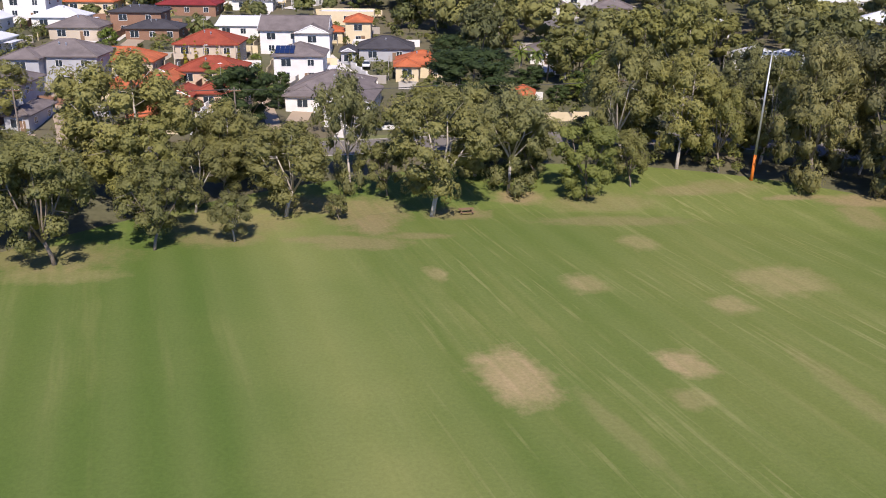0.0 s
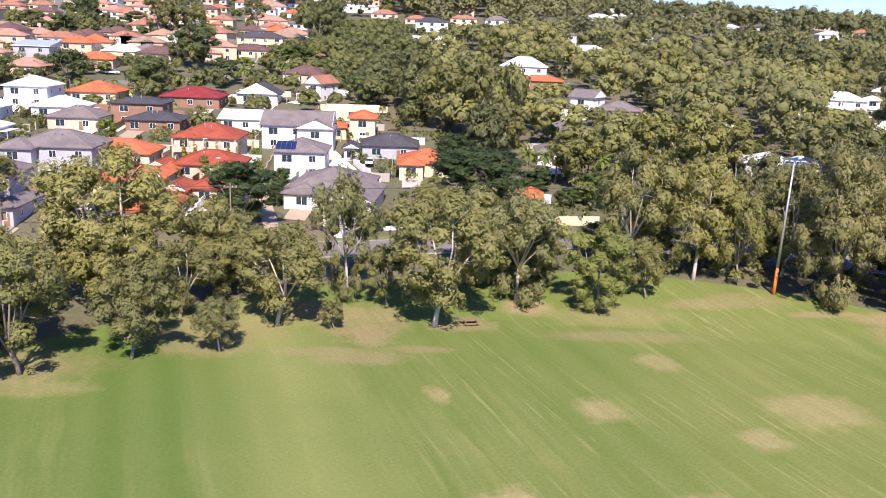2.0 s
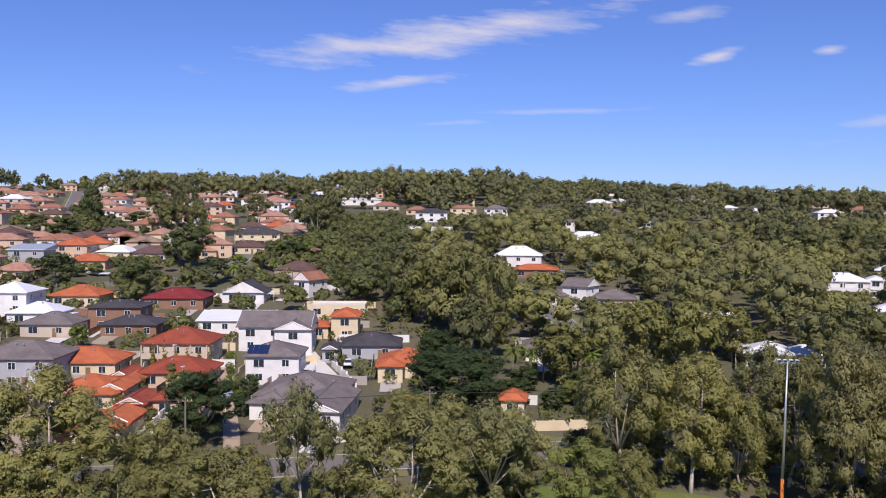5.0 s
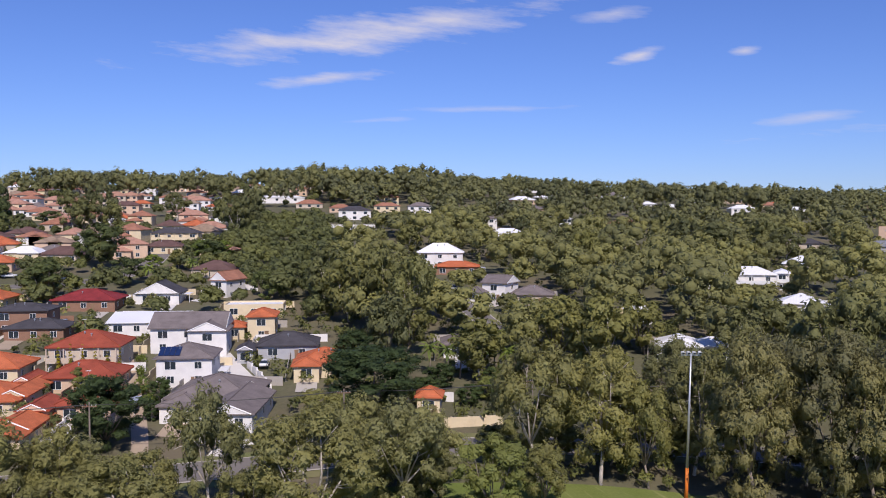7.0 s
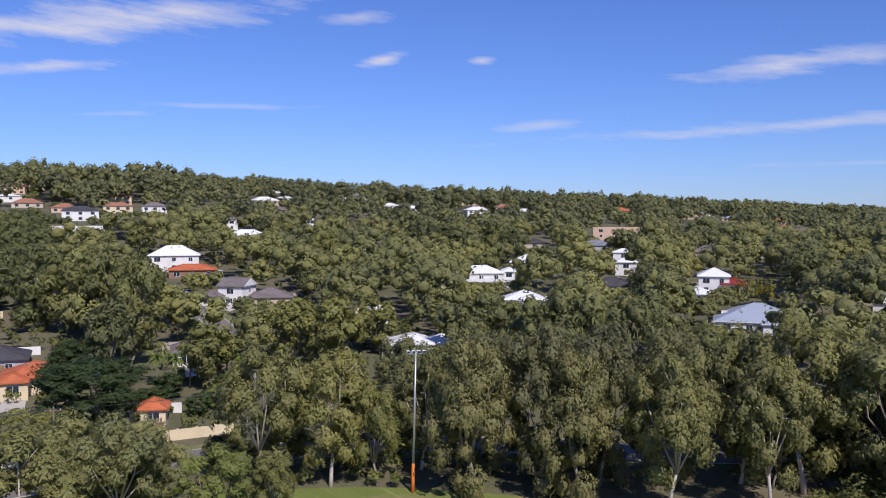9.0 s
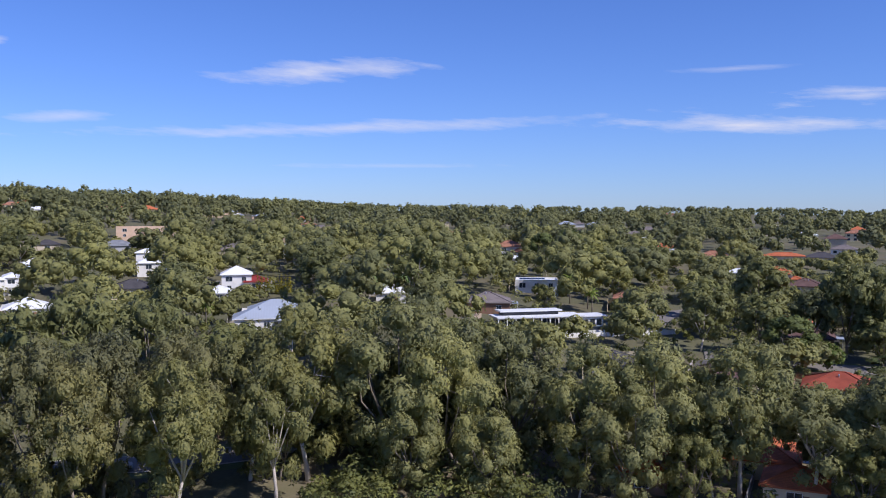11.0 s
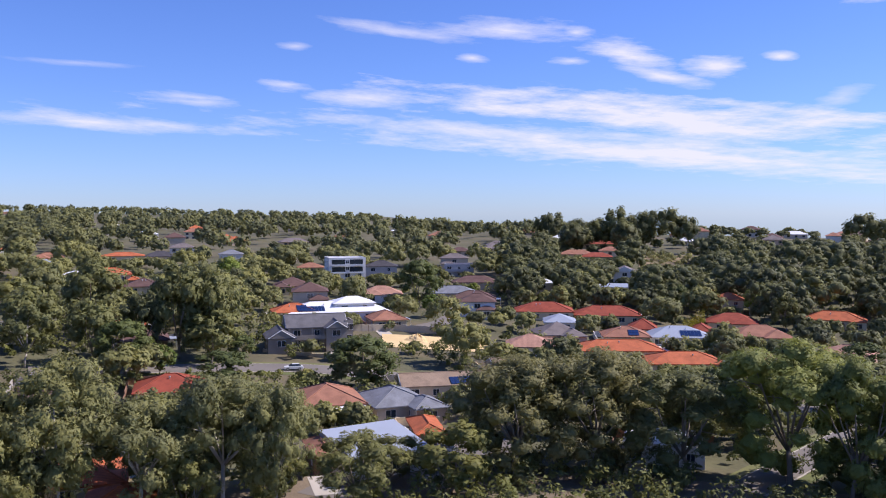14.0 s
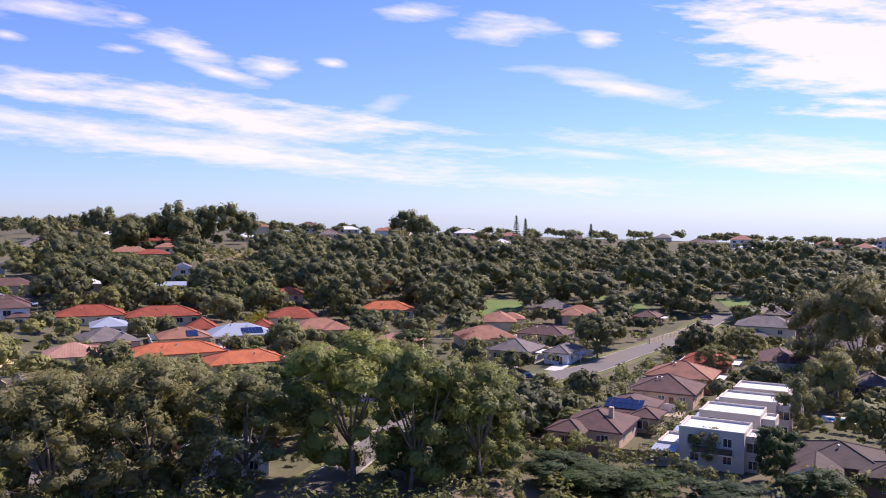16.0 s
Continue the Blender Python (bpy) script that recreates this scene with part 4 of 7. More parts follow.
# ---- park and roads ----
def field_material():
    """Mown couch grass: stripes, drier streaks, worn ovals."""
    m = bpy.data.materials.new("mown_grass")
    m.use_nodes = True
    t = m.node_tree
    bs = t.nodes["Principled BSDF"]
    bs.inputs["Roughness"].default_value, bs.inputs["Specular IOR Level"].default_value = 0.9, 0.15
    geo = t.nodes.new("ShaderNodeNewGeometry")

    def m2(op, a, b=0.0, clamp=False):
        n = t.nodes.new("ShaderNodeMath")
        n.operation, n.use_clamp = op, clamp
        for i, v in enumerate((a, b)):
            if isinstance(v, (int, float)):
                n.inputs[i].default_value = v
            else:
                t.links.new(v, n.inputs[i])
        return n.outputs[0]

    def noise(scale, vec, detail=5, rough=0.55):
        n = t.nodes.new("ShaderNodeTexNoise")
        n.inputs["Scale"].default_value, n.inputs["Detail"].default_value, n.inputs["Roughness"].default_value = scale, detail, rough
        t.links.new(vec, n.inputs["Vector"])
        return n.outputs[0]

    def mix(f, a, b):
        n = t.nodes.new("ShaderNodeMixRGB")
        t.links.new(f, n.inputs[0])
        for i, v in ((1, a), (2, b)):
            if isinstance(v, tuple):
                n.inputs[i].default_value = (*v, 1)
            else:
                t.links.new(v, n.inputs[i])
        return n.outputs[0]
    mp = t.nodes.new("ShaderNodeMapping")
    mp.inputs["Rotation"].default_value = (0, 0, radians(163 - 180))
    t.links.new(geo.outputs["Position"], mp.inputs["Vector"])
    # drier streaks drawn out along the mowing
    mp2 = t.nodes.new("ShaderNodeMapping")
    mp2.vector_type = "TEXTURE"
    mp2.inputs["Rotation"].default_value = (0, 0, radians(17))
    mp2.inputs["Scale"].default_value = (2.2, 40, 1)
    t.links.new(geo.outputs["Position"], mp2.inputs["Vector"])
    sx = t.nodes.new("ShaderNodeSeparateXYZ")
    t.links.new(geo.outputs["Position"], sx.inputs[0])
    streak = noise(0.75, mp2.outputs[0], 4, 0.6)
    broad = noise(0.035, geo.outputs["Position"], 4)
    fine = noise(2.6, geo.outputs["Position"], 6, 0.7)
    far_x = m2("MULTIPLY", m2("ADD", sx.outputs[0], 22.0), 0.018, True)
    green = mix(m2("MULTIPLY", m2("ADD", m2("MULTIPLY", m2("SUBTRACT", broad, 0.5), 2.4), far_x), 0.85, True), (0.096, 0.146, 0.029), (0.150, 0.178, 0.045))
    dry = m2("MULTIPLY", m2("MULTIPLY", m2("SUBTRACT", streak, 0.53), 7.0, True), m2("MULTIPLY", m2("SUBTRACT", broad, 0.30), 2.8, True), True)
    col = mix(m2("MULTIPLY", dry, 0.26), green, (0.31, 0.285, 0.11))
    # broken pale lines left by the mower, in patches
    mp3 = t.nodes.new("ShaderNodeMapping")
    mp3.vector_type = "TEXTURE"
    mp3.inputs["Rotation"].default_value = (0, 0, radians(19))
    mp3.inputs["Scale"].default_value = (0.8, 22.0, 1)
    t.links.new(geo.outputs["Position"], mp3.inputs["Vector"])
    lines_ = m2("MULTIPLY", m2("SUBTRACT", noise(1.0, mp3.outputs[0], 3, 0.6), 0.55), 9.0, True)
    where = m2("MULTIPLY", m2("MULTIPLY", m2("SUBTRACT", noise(0.06, geo.outputs["Position"], 3), 0.40), 5.0, True), m2("MULTIPLY", m2("ADD", sx.outputs[0], 4.0), 0.09, True))
    col = mix(m2("MULTIPLY", m2("MULTIPLY", lines_, where), 0.40), col, (0.34, 0.315, 0.13))
    # brighter broad band painted into the turf colour for the sun's glow
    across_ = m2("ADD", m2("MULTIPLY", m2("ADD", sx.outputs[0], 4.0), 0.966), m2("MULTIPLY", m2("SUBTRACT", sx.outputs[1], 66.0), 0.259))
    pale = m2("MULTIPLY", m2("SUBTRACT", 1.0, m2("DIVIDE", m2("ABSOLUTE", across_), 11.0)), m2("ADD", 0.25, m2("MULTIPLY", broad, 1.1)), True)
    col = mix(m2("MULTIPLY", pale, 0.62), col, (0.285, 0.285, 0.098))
    band = m2("SINE", m2("MULTIPLY", m2("ADD", m2("MULTIPLY", sx.outputs[0], 0.956), m2("MULTIPLY", sx.outputs[1], 0.292)), 1.15))
    col = mix(m2("ADD", 0.10, m2("MULTIPLY", band, 0.10)), col, (0.20, 0.225, 0.075))
    # worn patches: x, y, half width, half length, strength, turn, squareness
    worn = earth = None
    edge = noise(0.45, geo.outputs["Position"], 5, 0.65)
    for x, y, rx, ry, k, turn, sq in ((10.4, 69.5, 4.3, 7.6, 1.0, 17, 5), (27.0, 71.6, 3.0, 3.9, 0.95, 22, 4), (21.3, 91.5, 3.4, 4.0, 0.6, 20, 3), (4.1, 95, 1.8, 3.6, 0.55, 15, 2), (25.4, 65, 2.4, 2.6, 0.45, 20, 3),
                                      (31.4, 105.5, 3.4, 4, 0.5, 20, 3), (45, 92, 7.5, 6.0, 0.55, 15, 4), (36.3, 85.0, 3.2, 3.2, 0.65, 20, 4), (40, 66, 2.0, 12, 0.3, 12, 2), (18, 60, 1.6, 10, 0.25, 20, 2),
                                      (-5, 105.5, 9, 3.4, 0.5, 0, 2), (30, 114.5, 16, 3.0, 0.4, 0, 2), (-3.8, 114, 5.0, 7, 0.75, 0, 2), (-9, 107, 9, 2.6, 0.5, 0, 2), (2, 108.5, 7, 2.0, 0.45, 0, 2), (18.0, 124.5, 5.5, 4, 0.8, 0, 2), (44, 126, 9, 3, 0.5, 0, 2),
                                      (60, 122, 7, 1.6, 0.7, 0, 2), (-24, 108, 9, 5, 0.5, 0, 2), (-40, 95, 10, 4, 0.45, 0, 2), (-12, 121, 16, 5, 0.6, 0, 2), (8, 118, 7, 4, 0.6, 0, 2), (70, 120, 10, 4, 0.8, 0, 2), (-5, 118, 9, 9, 0.6, 0, 2), (-24, 114, 14, 8, 0.5, 0, 2), (-44, 101, 14, 7, 0.5, 0, 2), (30, 122, 12, 5, 0.4, 0, 2), (50, 127, 10, 4, 0.4, 0, 2), (66, 114, 4, 7, 0.5, 0, 2)):
        c, s = math.cos(radians(turn)), math.sin(radians(turn))
        ux, uy = m2("SUBTRACT", sx.outputs[0], x), m2("SUBTRACT", sx.outputs[1], y)
        across = m2("ADD", m2("MULTIPLY", ux, c / rx), m2("MULTIPLY", uy, s / rx))
        along = m2("SUBTRACT", m2("MULTIPLY", uy, c / ry), m2("MULTIPLY", ux, s / ry))
        d = m2("POWER", m2("ADD", m2("POWER", m2("ABSOLUTE", across), sq), m2("POWER", m2("ABSOLUTE", along), sq)), 1.0 / sq)
        v = m2("MULTIPLY", m2("MULTIPLY", m2("ADD", m2("SUBTRACT", 0.86, d), m2("MULTIPLY", m2("SUBTRACT", edge, 0.5), 0.95)), 2.4, True), k)
        if y > 100 and sq == 2:
            earth = v if earth is None else m2("MAXIMUM", earth, v)
        else:
            worn = v if worn is None else m2("MAXIMUM", worn, v)
    combed = noise(0.9, mp3.outputs[0], 3, 0.5)
    thin = m2("ADD", 0.12, m2("ADD", m2("MULTIPLY", noise(0.3, geo.outputs["Position"], 4, 0.6), 0.5), m2("MULTIPLY", combed, 0.75)))
    col = mix(m2("MULTIPLY", worn, thin, True), col, mix(fine, (0.34, 0.245, 0.125), (0.42, 0.325, 0.165)))
    col = mix(m2("MULTIPLY", m2("MULTIPLY", earth, m2("ADD", 0.55, combed)), 1.0, True), col, mix(fine, (0.235, 0.178, 0.090), (0.315, 0.245, 0.125)))
    shade = m2("ADD", 0.72, m2("MULTIPLY", fine, 0.56))
    ml = t.nodes.new("ShaderNodeMixRGB")
    ml.blend_type = "MULTIPLY"
    ml.inputs[0].default_value = 1
    t.links.new(col, ml.inputs[1])
    t.links.new(shade, ml.inputs[2])
    t.links.new(ml.outputs[0], bs.inputs["Base Color"])
    bp = t.nodes.new("ShaderNodeBump")
    bp.inputs["Strength"].default_value, bp.inputs["Distance"].default_value = 0.5, 0.08
    t.links.new(fine, bp.inputs["Height"])
    t.links.new(bp.outputs[0], bs.inputs["Normal"])
    return m


gr = np.linspace(0, 1, 60)
gaz = np.radians(np.linspace(0, 360, 145))
reach = 112 + 9 * np.sin(gaz * 3 + 0.6) + np.where(np.cos(gaz) > 0.55, 10 * (np.cos(gaz) - 0.55) / 0.45, 0)
GR, GA = np.meshgrid(gr, gaz, indexing="ij")
RC = np.broadcast_to(reach, GR.shape)
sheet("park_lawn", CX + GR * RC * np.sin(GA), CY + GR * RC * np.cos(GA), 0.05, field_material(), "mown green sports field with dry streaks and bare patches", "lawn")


def strip(name, pts, width, material, label, category="road", lift=0.14):
    """A road that follows a bent line over the land."""
    fine = []
    for (x0, y0), (x1, y1) in zip(pts, pts[1:]):
        n = max(2, int(math.hypot(x1 - x0, y1 - y0) / 3))
        fine += [(x0 + (x1 - x0) * k / n, y0 + (y1 - y0) * k / n) for k in range(n)]
    fine.append(pts[-1])
    f = np.array(fine)
    for _ in range(4):
        f[1:-1] = (f[:-2] + f[1:-1] * 2 + f[2:]) / 4
    d = np.gradient(f, axis=0)
    d /= np.linalg.norm(d, axis=1, keepdims=True)
    nrm = np.stack([-d[:, 1], d[:, 0]], 1)
    offs = np.linspace(-0.5, 0.5, 4) * width
    ROADS.append((f, width))
    return sheet(name, f[:, 0:1] + nrm[:, 0:1] * offs, f[:, 1:2] + nrm[:, 1:2] * offs, lift, material, label, category)


def kerbed(name, pts, width, label):
    strip(name + "_verge", pts, width + 5.0, VERGE, "dry grass verge beside the road", "verge", 0.08)
    strip(name + "_kerb", pts, width + 0.7, CONCRETE, "pale concrete kerb along the road", "kerb", 0.20)
    return strip(name, pts, width, ASPHALT, label, "road", 0.26)


ROADS = []
kerbed("road", [(-150, 118), (-95, 128), (-60, 136), (-30, 141), (0, 147), (30, 152), (60, 148), (85, 138), (100, 126), (108, 121)], 6.5, "grey asphalt street behind the park trees")
kerbed("road", [(212, 86), (219, 69), (226, 50), (231, 30), (222, -10), (205, -60), (196, -100), (199, -139), (210, -165), (222, -201), (241, -242), (246, -290)], 7.5, "grey asphalt suburban street with pale kerbs")
kerbed("road", [(150, -40), (170, -63), (192, -88), (197, -112)], 6.0, "asphalt side street joining the suburban street")
kerbed("road", [(-110, 272), (-101, 281), (-90, 287), (-79, 293), (-69, 301), (-63, 313), (-61, 337), (-63, 364)], 7.0, "asphalt street climbing the hill between houses")
kerbed("road", [(46, 225), (44, 250), (40, 270), (28, 312), (26, 350), (10, 400)], 6.0, "asphalt hillside street")
kerbed("road", [(-190, 505), (-205, 547), (-250, 670), (-309, 820)], 9.0, "long straight street running up the hill")
strip("road", [(226, 107), (257, 113), (273, 108), (300, 96)], 6.0, ASPHALT, "asphalt street in front of a white house", "road", 0.2)
strip("road", [(285, 5), (300, -8), (330, -16), (380, -10)], 6.0, ASPHALT, "curving asphalt street between gardens", "road", 0.2)
strip("driveway", [(-20.8, 144.2), (-22.5, 154.3), (-25.8, 167.1), (-30.2, 182.2), (-35.2, 198.6), (-39.9, 213.9)], 2.6, PAVING, "long sandy paved driveway climbing between houses", "driveway", 0.16)
strip("driveway", [(-9.5, 150), (-7.0, 166), (-7.2, 178), (-9.4, 186), (-13.2, 194), (-18.0, 207)], 4.6, PALE, "pale concrete driveway beside a white house", "driveway", 0.16)
strip("driveway", [(-52, 138), (-56, 150), (-62, 163), (-66, 176)], 6.5, PAVING, "sandy paved driveway beside grey roofed house", "driveway", 0.16)
strip("footpath", [(136, -92), (130, -100), (128, -106), (136, -117), (146, -132)], 5.0, PAVING, "paved lane beside the white townhouses", "footpath", 0.16)
strip("parking_lot", [(150, 22), (160, 16), (172, 6), (176, -10)], 9.0, ASPHALT, "asphalt car park under trees", "car park", 0.14)
for pts, w in (([(285, -175), (302, -190), (312, -200)], 16), ([(262, -225), (290, -240), (330, -262)], 14), ([(250, -270), (268, -286)], 16), ([(230, 200), (240, 206), (252, 214)], 22)):
    strip("reserve_lawn", pts, w, LAWN, "patch of green lawn in a reserve", "lawn", 0.12)
strip("sand_lot", [(268, 12), (268, 2), (266, -14)], 18.0, SAND, "bare yellow sand building lot", "sand", 0.2)
strip("bare_slope", [(452, -136), (485, -146), (520, -155)], 30.0, mat("dry_scrub_soil", (0.26, 0.19, 0.11), 0.95, 0.3, 0.1, 1.5, 0.3, stain=((0.12, 0.13, 0.06), 0.15, 0.8)), "dry bare slope with scrub", "slope", 0.3)

def heap(x, y, r, h, seed):
    rng = np.random.default_rng(seed)
    n, k = 9, 22
    q, az = np.meshgrid(np.linspace(0, 1, n), np.linspace(0, math.tau, k, endpoint=False), indexing="ij")
    wob = 1 + 0.18 * np.sin(az * 3 + seed) + 0.1 * np.sin(az * 5)
    px, py = np.cos(az) * q * r * wob, np.sin(az) * q * r * wob * 0.7
    pz = h * np.cos(q * math.pi / 2) ** 1.3 * (1 + rng.normal(0, 0.10, q.shape)) * (q < 1) + rise(x + px, y + py) - rise(x, y) + 0.15
    me = bpy.data.meshes.new("sand_heap")
    me.from_pydata(np.stack([px, py, pz], 2).reshape(-1, 3).tolist(), [], [(i * k + j, (i + 1) * k + j, (i + 1) * k + (j + 1) % k, i * k + (j + 1) % k) for i in range(n - 1) for j in range(k)])
    me.materials.append(SAND)
    ob = tagged(new("sand_mound", me), "loose mound of yellow building sand", "sand mound", "sand mounds")
    ob.location = (x, y, gz(x, y))


for x, y, r, h, seed in ((267, -6, 5.0, 1.5, 1), (265, -13, 4.2, 1.1, 2), (270, 2, 4.5, 1.7, 3), (269, -16, 3.0, 0.9, 4)):
    heap(x, y, r, h, seed)

# spots, not buildings, where trees must not block the camera's sight
for ox, oy, reach, wide, front in ((-102, 288, 6, 22, 30), (-92, 297, 6, 22, 30), (-80, 302, 6, 22, 30), (-71, 308, 6, 22, 30), (-65, 323, 6, 22, 30), (-64, 359, 6, 22, 30), (300, -190, 8, 14, 30), (275, -232, 8, 16, 30), (262, -262, 8, 18, 30), (470, -142, 16, 24, 150), (500, -150, 16, 24, 150), (268, 0, 10, 24, 30), (225, 40, 6, 26, 20), (232, 22, 6, 26, 20), (236, 6, 6, 24, 20),
                                   (190, -105, 5, 18, 30), (198, -130, 5, 16, 30), (205, -152, 5, 16, 30), (216, -180, 5, 16, 35), (224, -205, 5, 16, 40), (45, 246, 5, 16, 25), (-75, 305, 6, 30, 25), (-62, 330, 6, 20, 25), (197.4, 215.6, 5, 12, 45), (-8, 170, 3, 6, 20), (-27, 169, 2, 4, 25)):
    BUILDINGS.append((ox, oy, reach, wide, 0.9, front))

# leaf litter under the eastern trees
lb = np.radians(np.linspace(41, 124, 60))
LR, LB = np.meshgrid(np.linspace(112, 152, 12), lb, indexing="ij")
sheet("litter_bed", CX + LR * np.sin(LB), CY + LR * np.cos(LB), 0.10, LITTER, "brown leaf litter and bare soil under the trees", "ground")

# ---- named houses ----
# walls of the first two houses are greyed in colour for shade
house(-67.9, 176.9, 0, 14.9, 12.0, 5.4, GREYR, GREYW, 'hip', wings=((-10, -3, -2.5, 6, 5.2, 'hip'),), garage=(4.5, 5))
house(-71.6, 156.2, 0, 8.9, 10.3, 5.2, GREYR, GREYW, 'hip')
house(-64.6, 146.5, 0, 4.0, 12.0, 3.0, GREYR, GREYW, 'hip')
house(-97.2, 235.7, 0, 10.8, 11.5, 6.0, WHITER, WHITE, 'hip')
house(-85.9, 225.4, 0, 11.8, 10.3, 3.2, WHITER, WHITE, 'hip')
house(-77.8, 214.5, 0, 11.7, 10.3, 3.0, GREYR, BEIGE, 'hip')
house(-102.6, 216.5, 0, 10.5, 11.5, 3.2, WHITER, WHITE, 'gy', solar=(-5, 2, 3, 2))
house(-93.6, 193.7, 0, 11.9, 12.0, 3.2, WHITER, WHITE, 'hip')
house(-85.7, 250.5, 0, 12.9, 11.5, 3.0, ORANGE, CREAM, 'hip')
house(-65.7, 224.0, 0, 12.5, 9.2, 5.4, DARKR, BRICKW, 'hip', pitch=14)
house(-60.2, 217.5, 0, 12.8, 9.2, 2.8, DARKR, BRICKW, 'hip', pitch=18)
house(-59.4, 251.4, 0, 15.9, 12.0, 3.0, MAROON, BRICKW, 'hip', pitch=20)
house(-42.0, 192.1, 0, 13.3, 11.5, 5.4, RED, BEIGE, 'hip', balcony=True, antenna=True)
house(-39.2, 180.2, 0, 13.0, 10.3, 3.0, RED, PEACH, 'hip', antenna=True, wings=((-10.5, -7.8, -2.5, 5, 3.0, 'gy'),))
house(-33.9, 164.9, 0, 9.7, 11.5, 3.0, RED, PEACH, 'hip', wings=((-9.5, -5, -3.0, 5, 3.0, 'gy'),), antenna=True)
house(-59.1, 184.4, 0, 14.9, 10.3, 3.0, ORANGE, CREAM, 'hip')
house(-51.0, 166.1, 0, 11.6, 11.0, 3.0, ORANGE, CREAM, 'hip', wings=((2.2, 6.6, 2.0, 15, 3.4, 'gy'),))
house(-42.6, 149.8, 0, 7.6, 9.0, 3.0, ORANGE, CREAM, 'hip', wings=((-2.0, 3.9, 4.0, 14, 3.3, 'gy'),))
house(-24.9, 207.4, 0, 15.5, 12.6, 5.6, GREYR, WHITE, 'gx', wings=((0.5, 8.6, -2.2, 6, 5.2, 'gy'),), garage=(5, 5))
house(-21.3, 184.1, 0, 10.3, 10.3, 5.6, GREYR, WHITE, 'hip', solar=(-4.4, 1.0, 4, 2))
house(-14.0, 166.9, -6, 14.4, 15.0, 3.6, GREYR, WHITE, 'hip', wings=((1.2, 9.6, -10.5, 7, 3.3, 'gy'), (-7.6, -1.0, -3.0, 6, 2.9, 'hip')), pitch=20)
house(-37.1, 223.2, 0, 17.0, 17.0, 3.2, WHITER, WHITE, 'gx', pitch=10)
house(-10.3, 219.1, 0, 6.2, 9.2, 5.4, ORANGE, CREAM, 'hip', wings=((-8.5, -3.9, 0.5, 6, 3.0, 'hip'),), balcony=False)
house(-3.2, 202.8, 0, 12.4, 10.3, 3.0, DARKR, GREYW, 'hip', wings=((-10.2, -6.9, -3, 4, 2.6, 'gy'),))
house(5.0, 189.4, 0, 11.0, 10.3, 3.0, ORANGE, CREAM, 'hip', wings=((-5.9, -1.0, -3, 4, 3.0, 'hip'),))
house(-14.6, 243.5, 0, 15.2, 10.3, 3.2, WHITER, CREAM, 'flat')
house(-42.9, 262.3, 0, 11.7, 11.5, 3.0, DARKR, WHITE, 'gy', pitch=26)
house(-27.9, 273.8, -25, 5.3, 10.3, 5.0, TERRA, WHITE, 'gy', pitch=38)
house(-62.8, 390.6, 0, 19.2, 10.3, 5.4, DARKR, CREAM, 'hip', balcony=True)
house(-62.5, 365.6, 0, 14.1, 10.3, 3.0, BROWN, CREAM, 'hip')
house(-107.6, 315.5, 0, 13.2, 10.3, 3.0, ORANGE, PEACH, 'hip')
house(-121.5, 337.1, 0, 12.1, 10.3, 5.4, ORANGE, PEACH, 'hip')
house(-131.5, 323.3, 0, 12.5, 10.3, 5.0, BLUER, GREYW, 'sk')
house(-161.8, 326.5, 0, 12.6, 10.3, 3.0, BROWN, CREAM, 'hip')
house(-99.3, 347.9, 0, 10.3, 9.2, 3.0, GREYR, BEIGE, 'hip')
house(43.2, 328.8, -8, 16.7, 11.5, 5.6, WHITER, WHITE, 'hip', pitch=28)
house(47.5, 312.9, -8, 15.1, 9.2, 3.0, ORANGE, BRICKW, 'hip', pitch=18)
house(52.1, 264.4, -35, 7.5, 9.2, 5.4, GREYR, WHITE, 'gx', wings=((-8.0, -2.0, -4, 2, 2.8, 'hip'),))
house(62.5, 258.1, -10, 12.0, 10.3, 3.0, GREYR, BEIGE, 'hip')
house(33.0, 201.3, -5, 5.4, 9.2, 3.0, GREYR, WHITE, 'hip')
house(23.6, 165.4, -10, 4.0, 4.6, 3.5, ORANGE, CREAM, 'hip', pitch=30)
house(84.6, 230.2, -15, 7.2, 10.3, 3.0, WHITER, WHITE, 'hip')
house(80.1, 193.2, -20, 9.1, 10.3, 3.5, WHITER, WHITE, 'hip', wings=((3.0, 12, 4, 11, 3.2, 'hip'),))
house(134.8, 272.2, -20, 14.8, 10.3, 5.6, WHITER, WHITE, 'hip', wings=((-14, -8.4, 1, 8, 3.0, 'hip'),), balcony=True)
house(12.2, 440.3, 0, 23.4, 9.2, 3.5, WHITER, WHITE, 'flat', far=True)
house(33.2, 528.2, 0, 15.5, 9.2, 5.0, TERRA, CREAM, 'hip', far=True)
house(-37.8, 610.8, 0, 36.9, 11.5, 4.0, WHITER, WHITE, 'hip', far=True, pitch=12)
house(208.8, 144.2, -56, 12.0, 11.2, 3.0, GREYR, BRICKW, 'hip')
house(255.0, 156.3, -59, 13.5, 11.2, 4.0, WHITER, WHITE, 'flat', solar=(-5, 3, 8, 1))
house(166.1, 180.2, -41, 13.2, 11.2, 3.0, BLUER, WHITE, 'hip')
house(179.5, 93.4, -64, 8.4, 11.2, 3.0, DARKR, WHITE, 'hip')
house(251.6, 29.0, -78, 15.0, 9.0, 6.0, DARKG, TAUPE, 'gx', wings=((-13.0, -6.4, -5.0, 4, 4.2, 'gy'), (2.0, 7.4, -2.4, 5, 6.0, 'gy'), (7.5, 9.6, 1.0, 7, 7.0, 'flat')), pitch=30, balcony=True)
house(376.5, 24.5, -78, 15.0, 11.2, 11.6, WHITER, WHITE, 'flat', loggia=True)
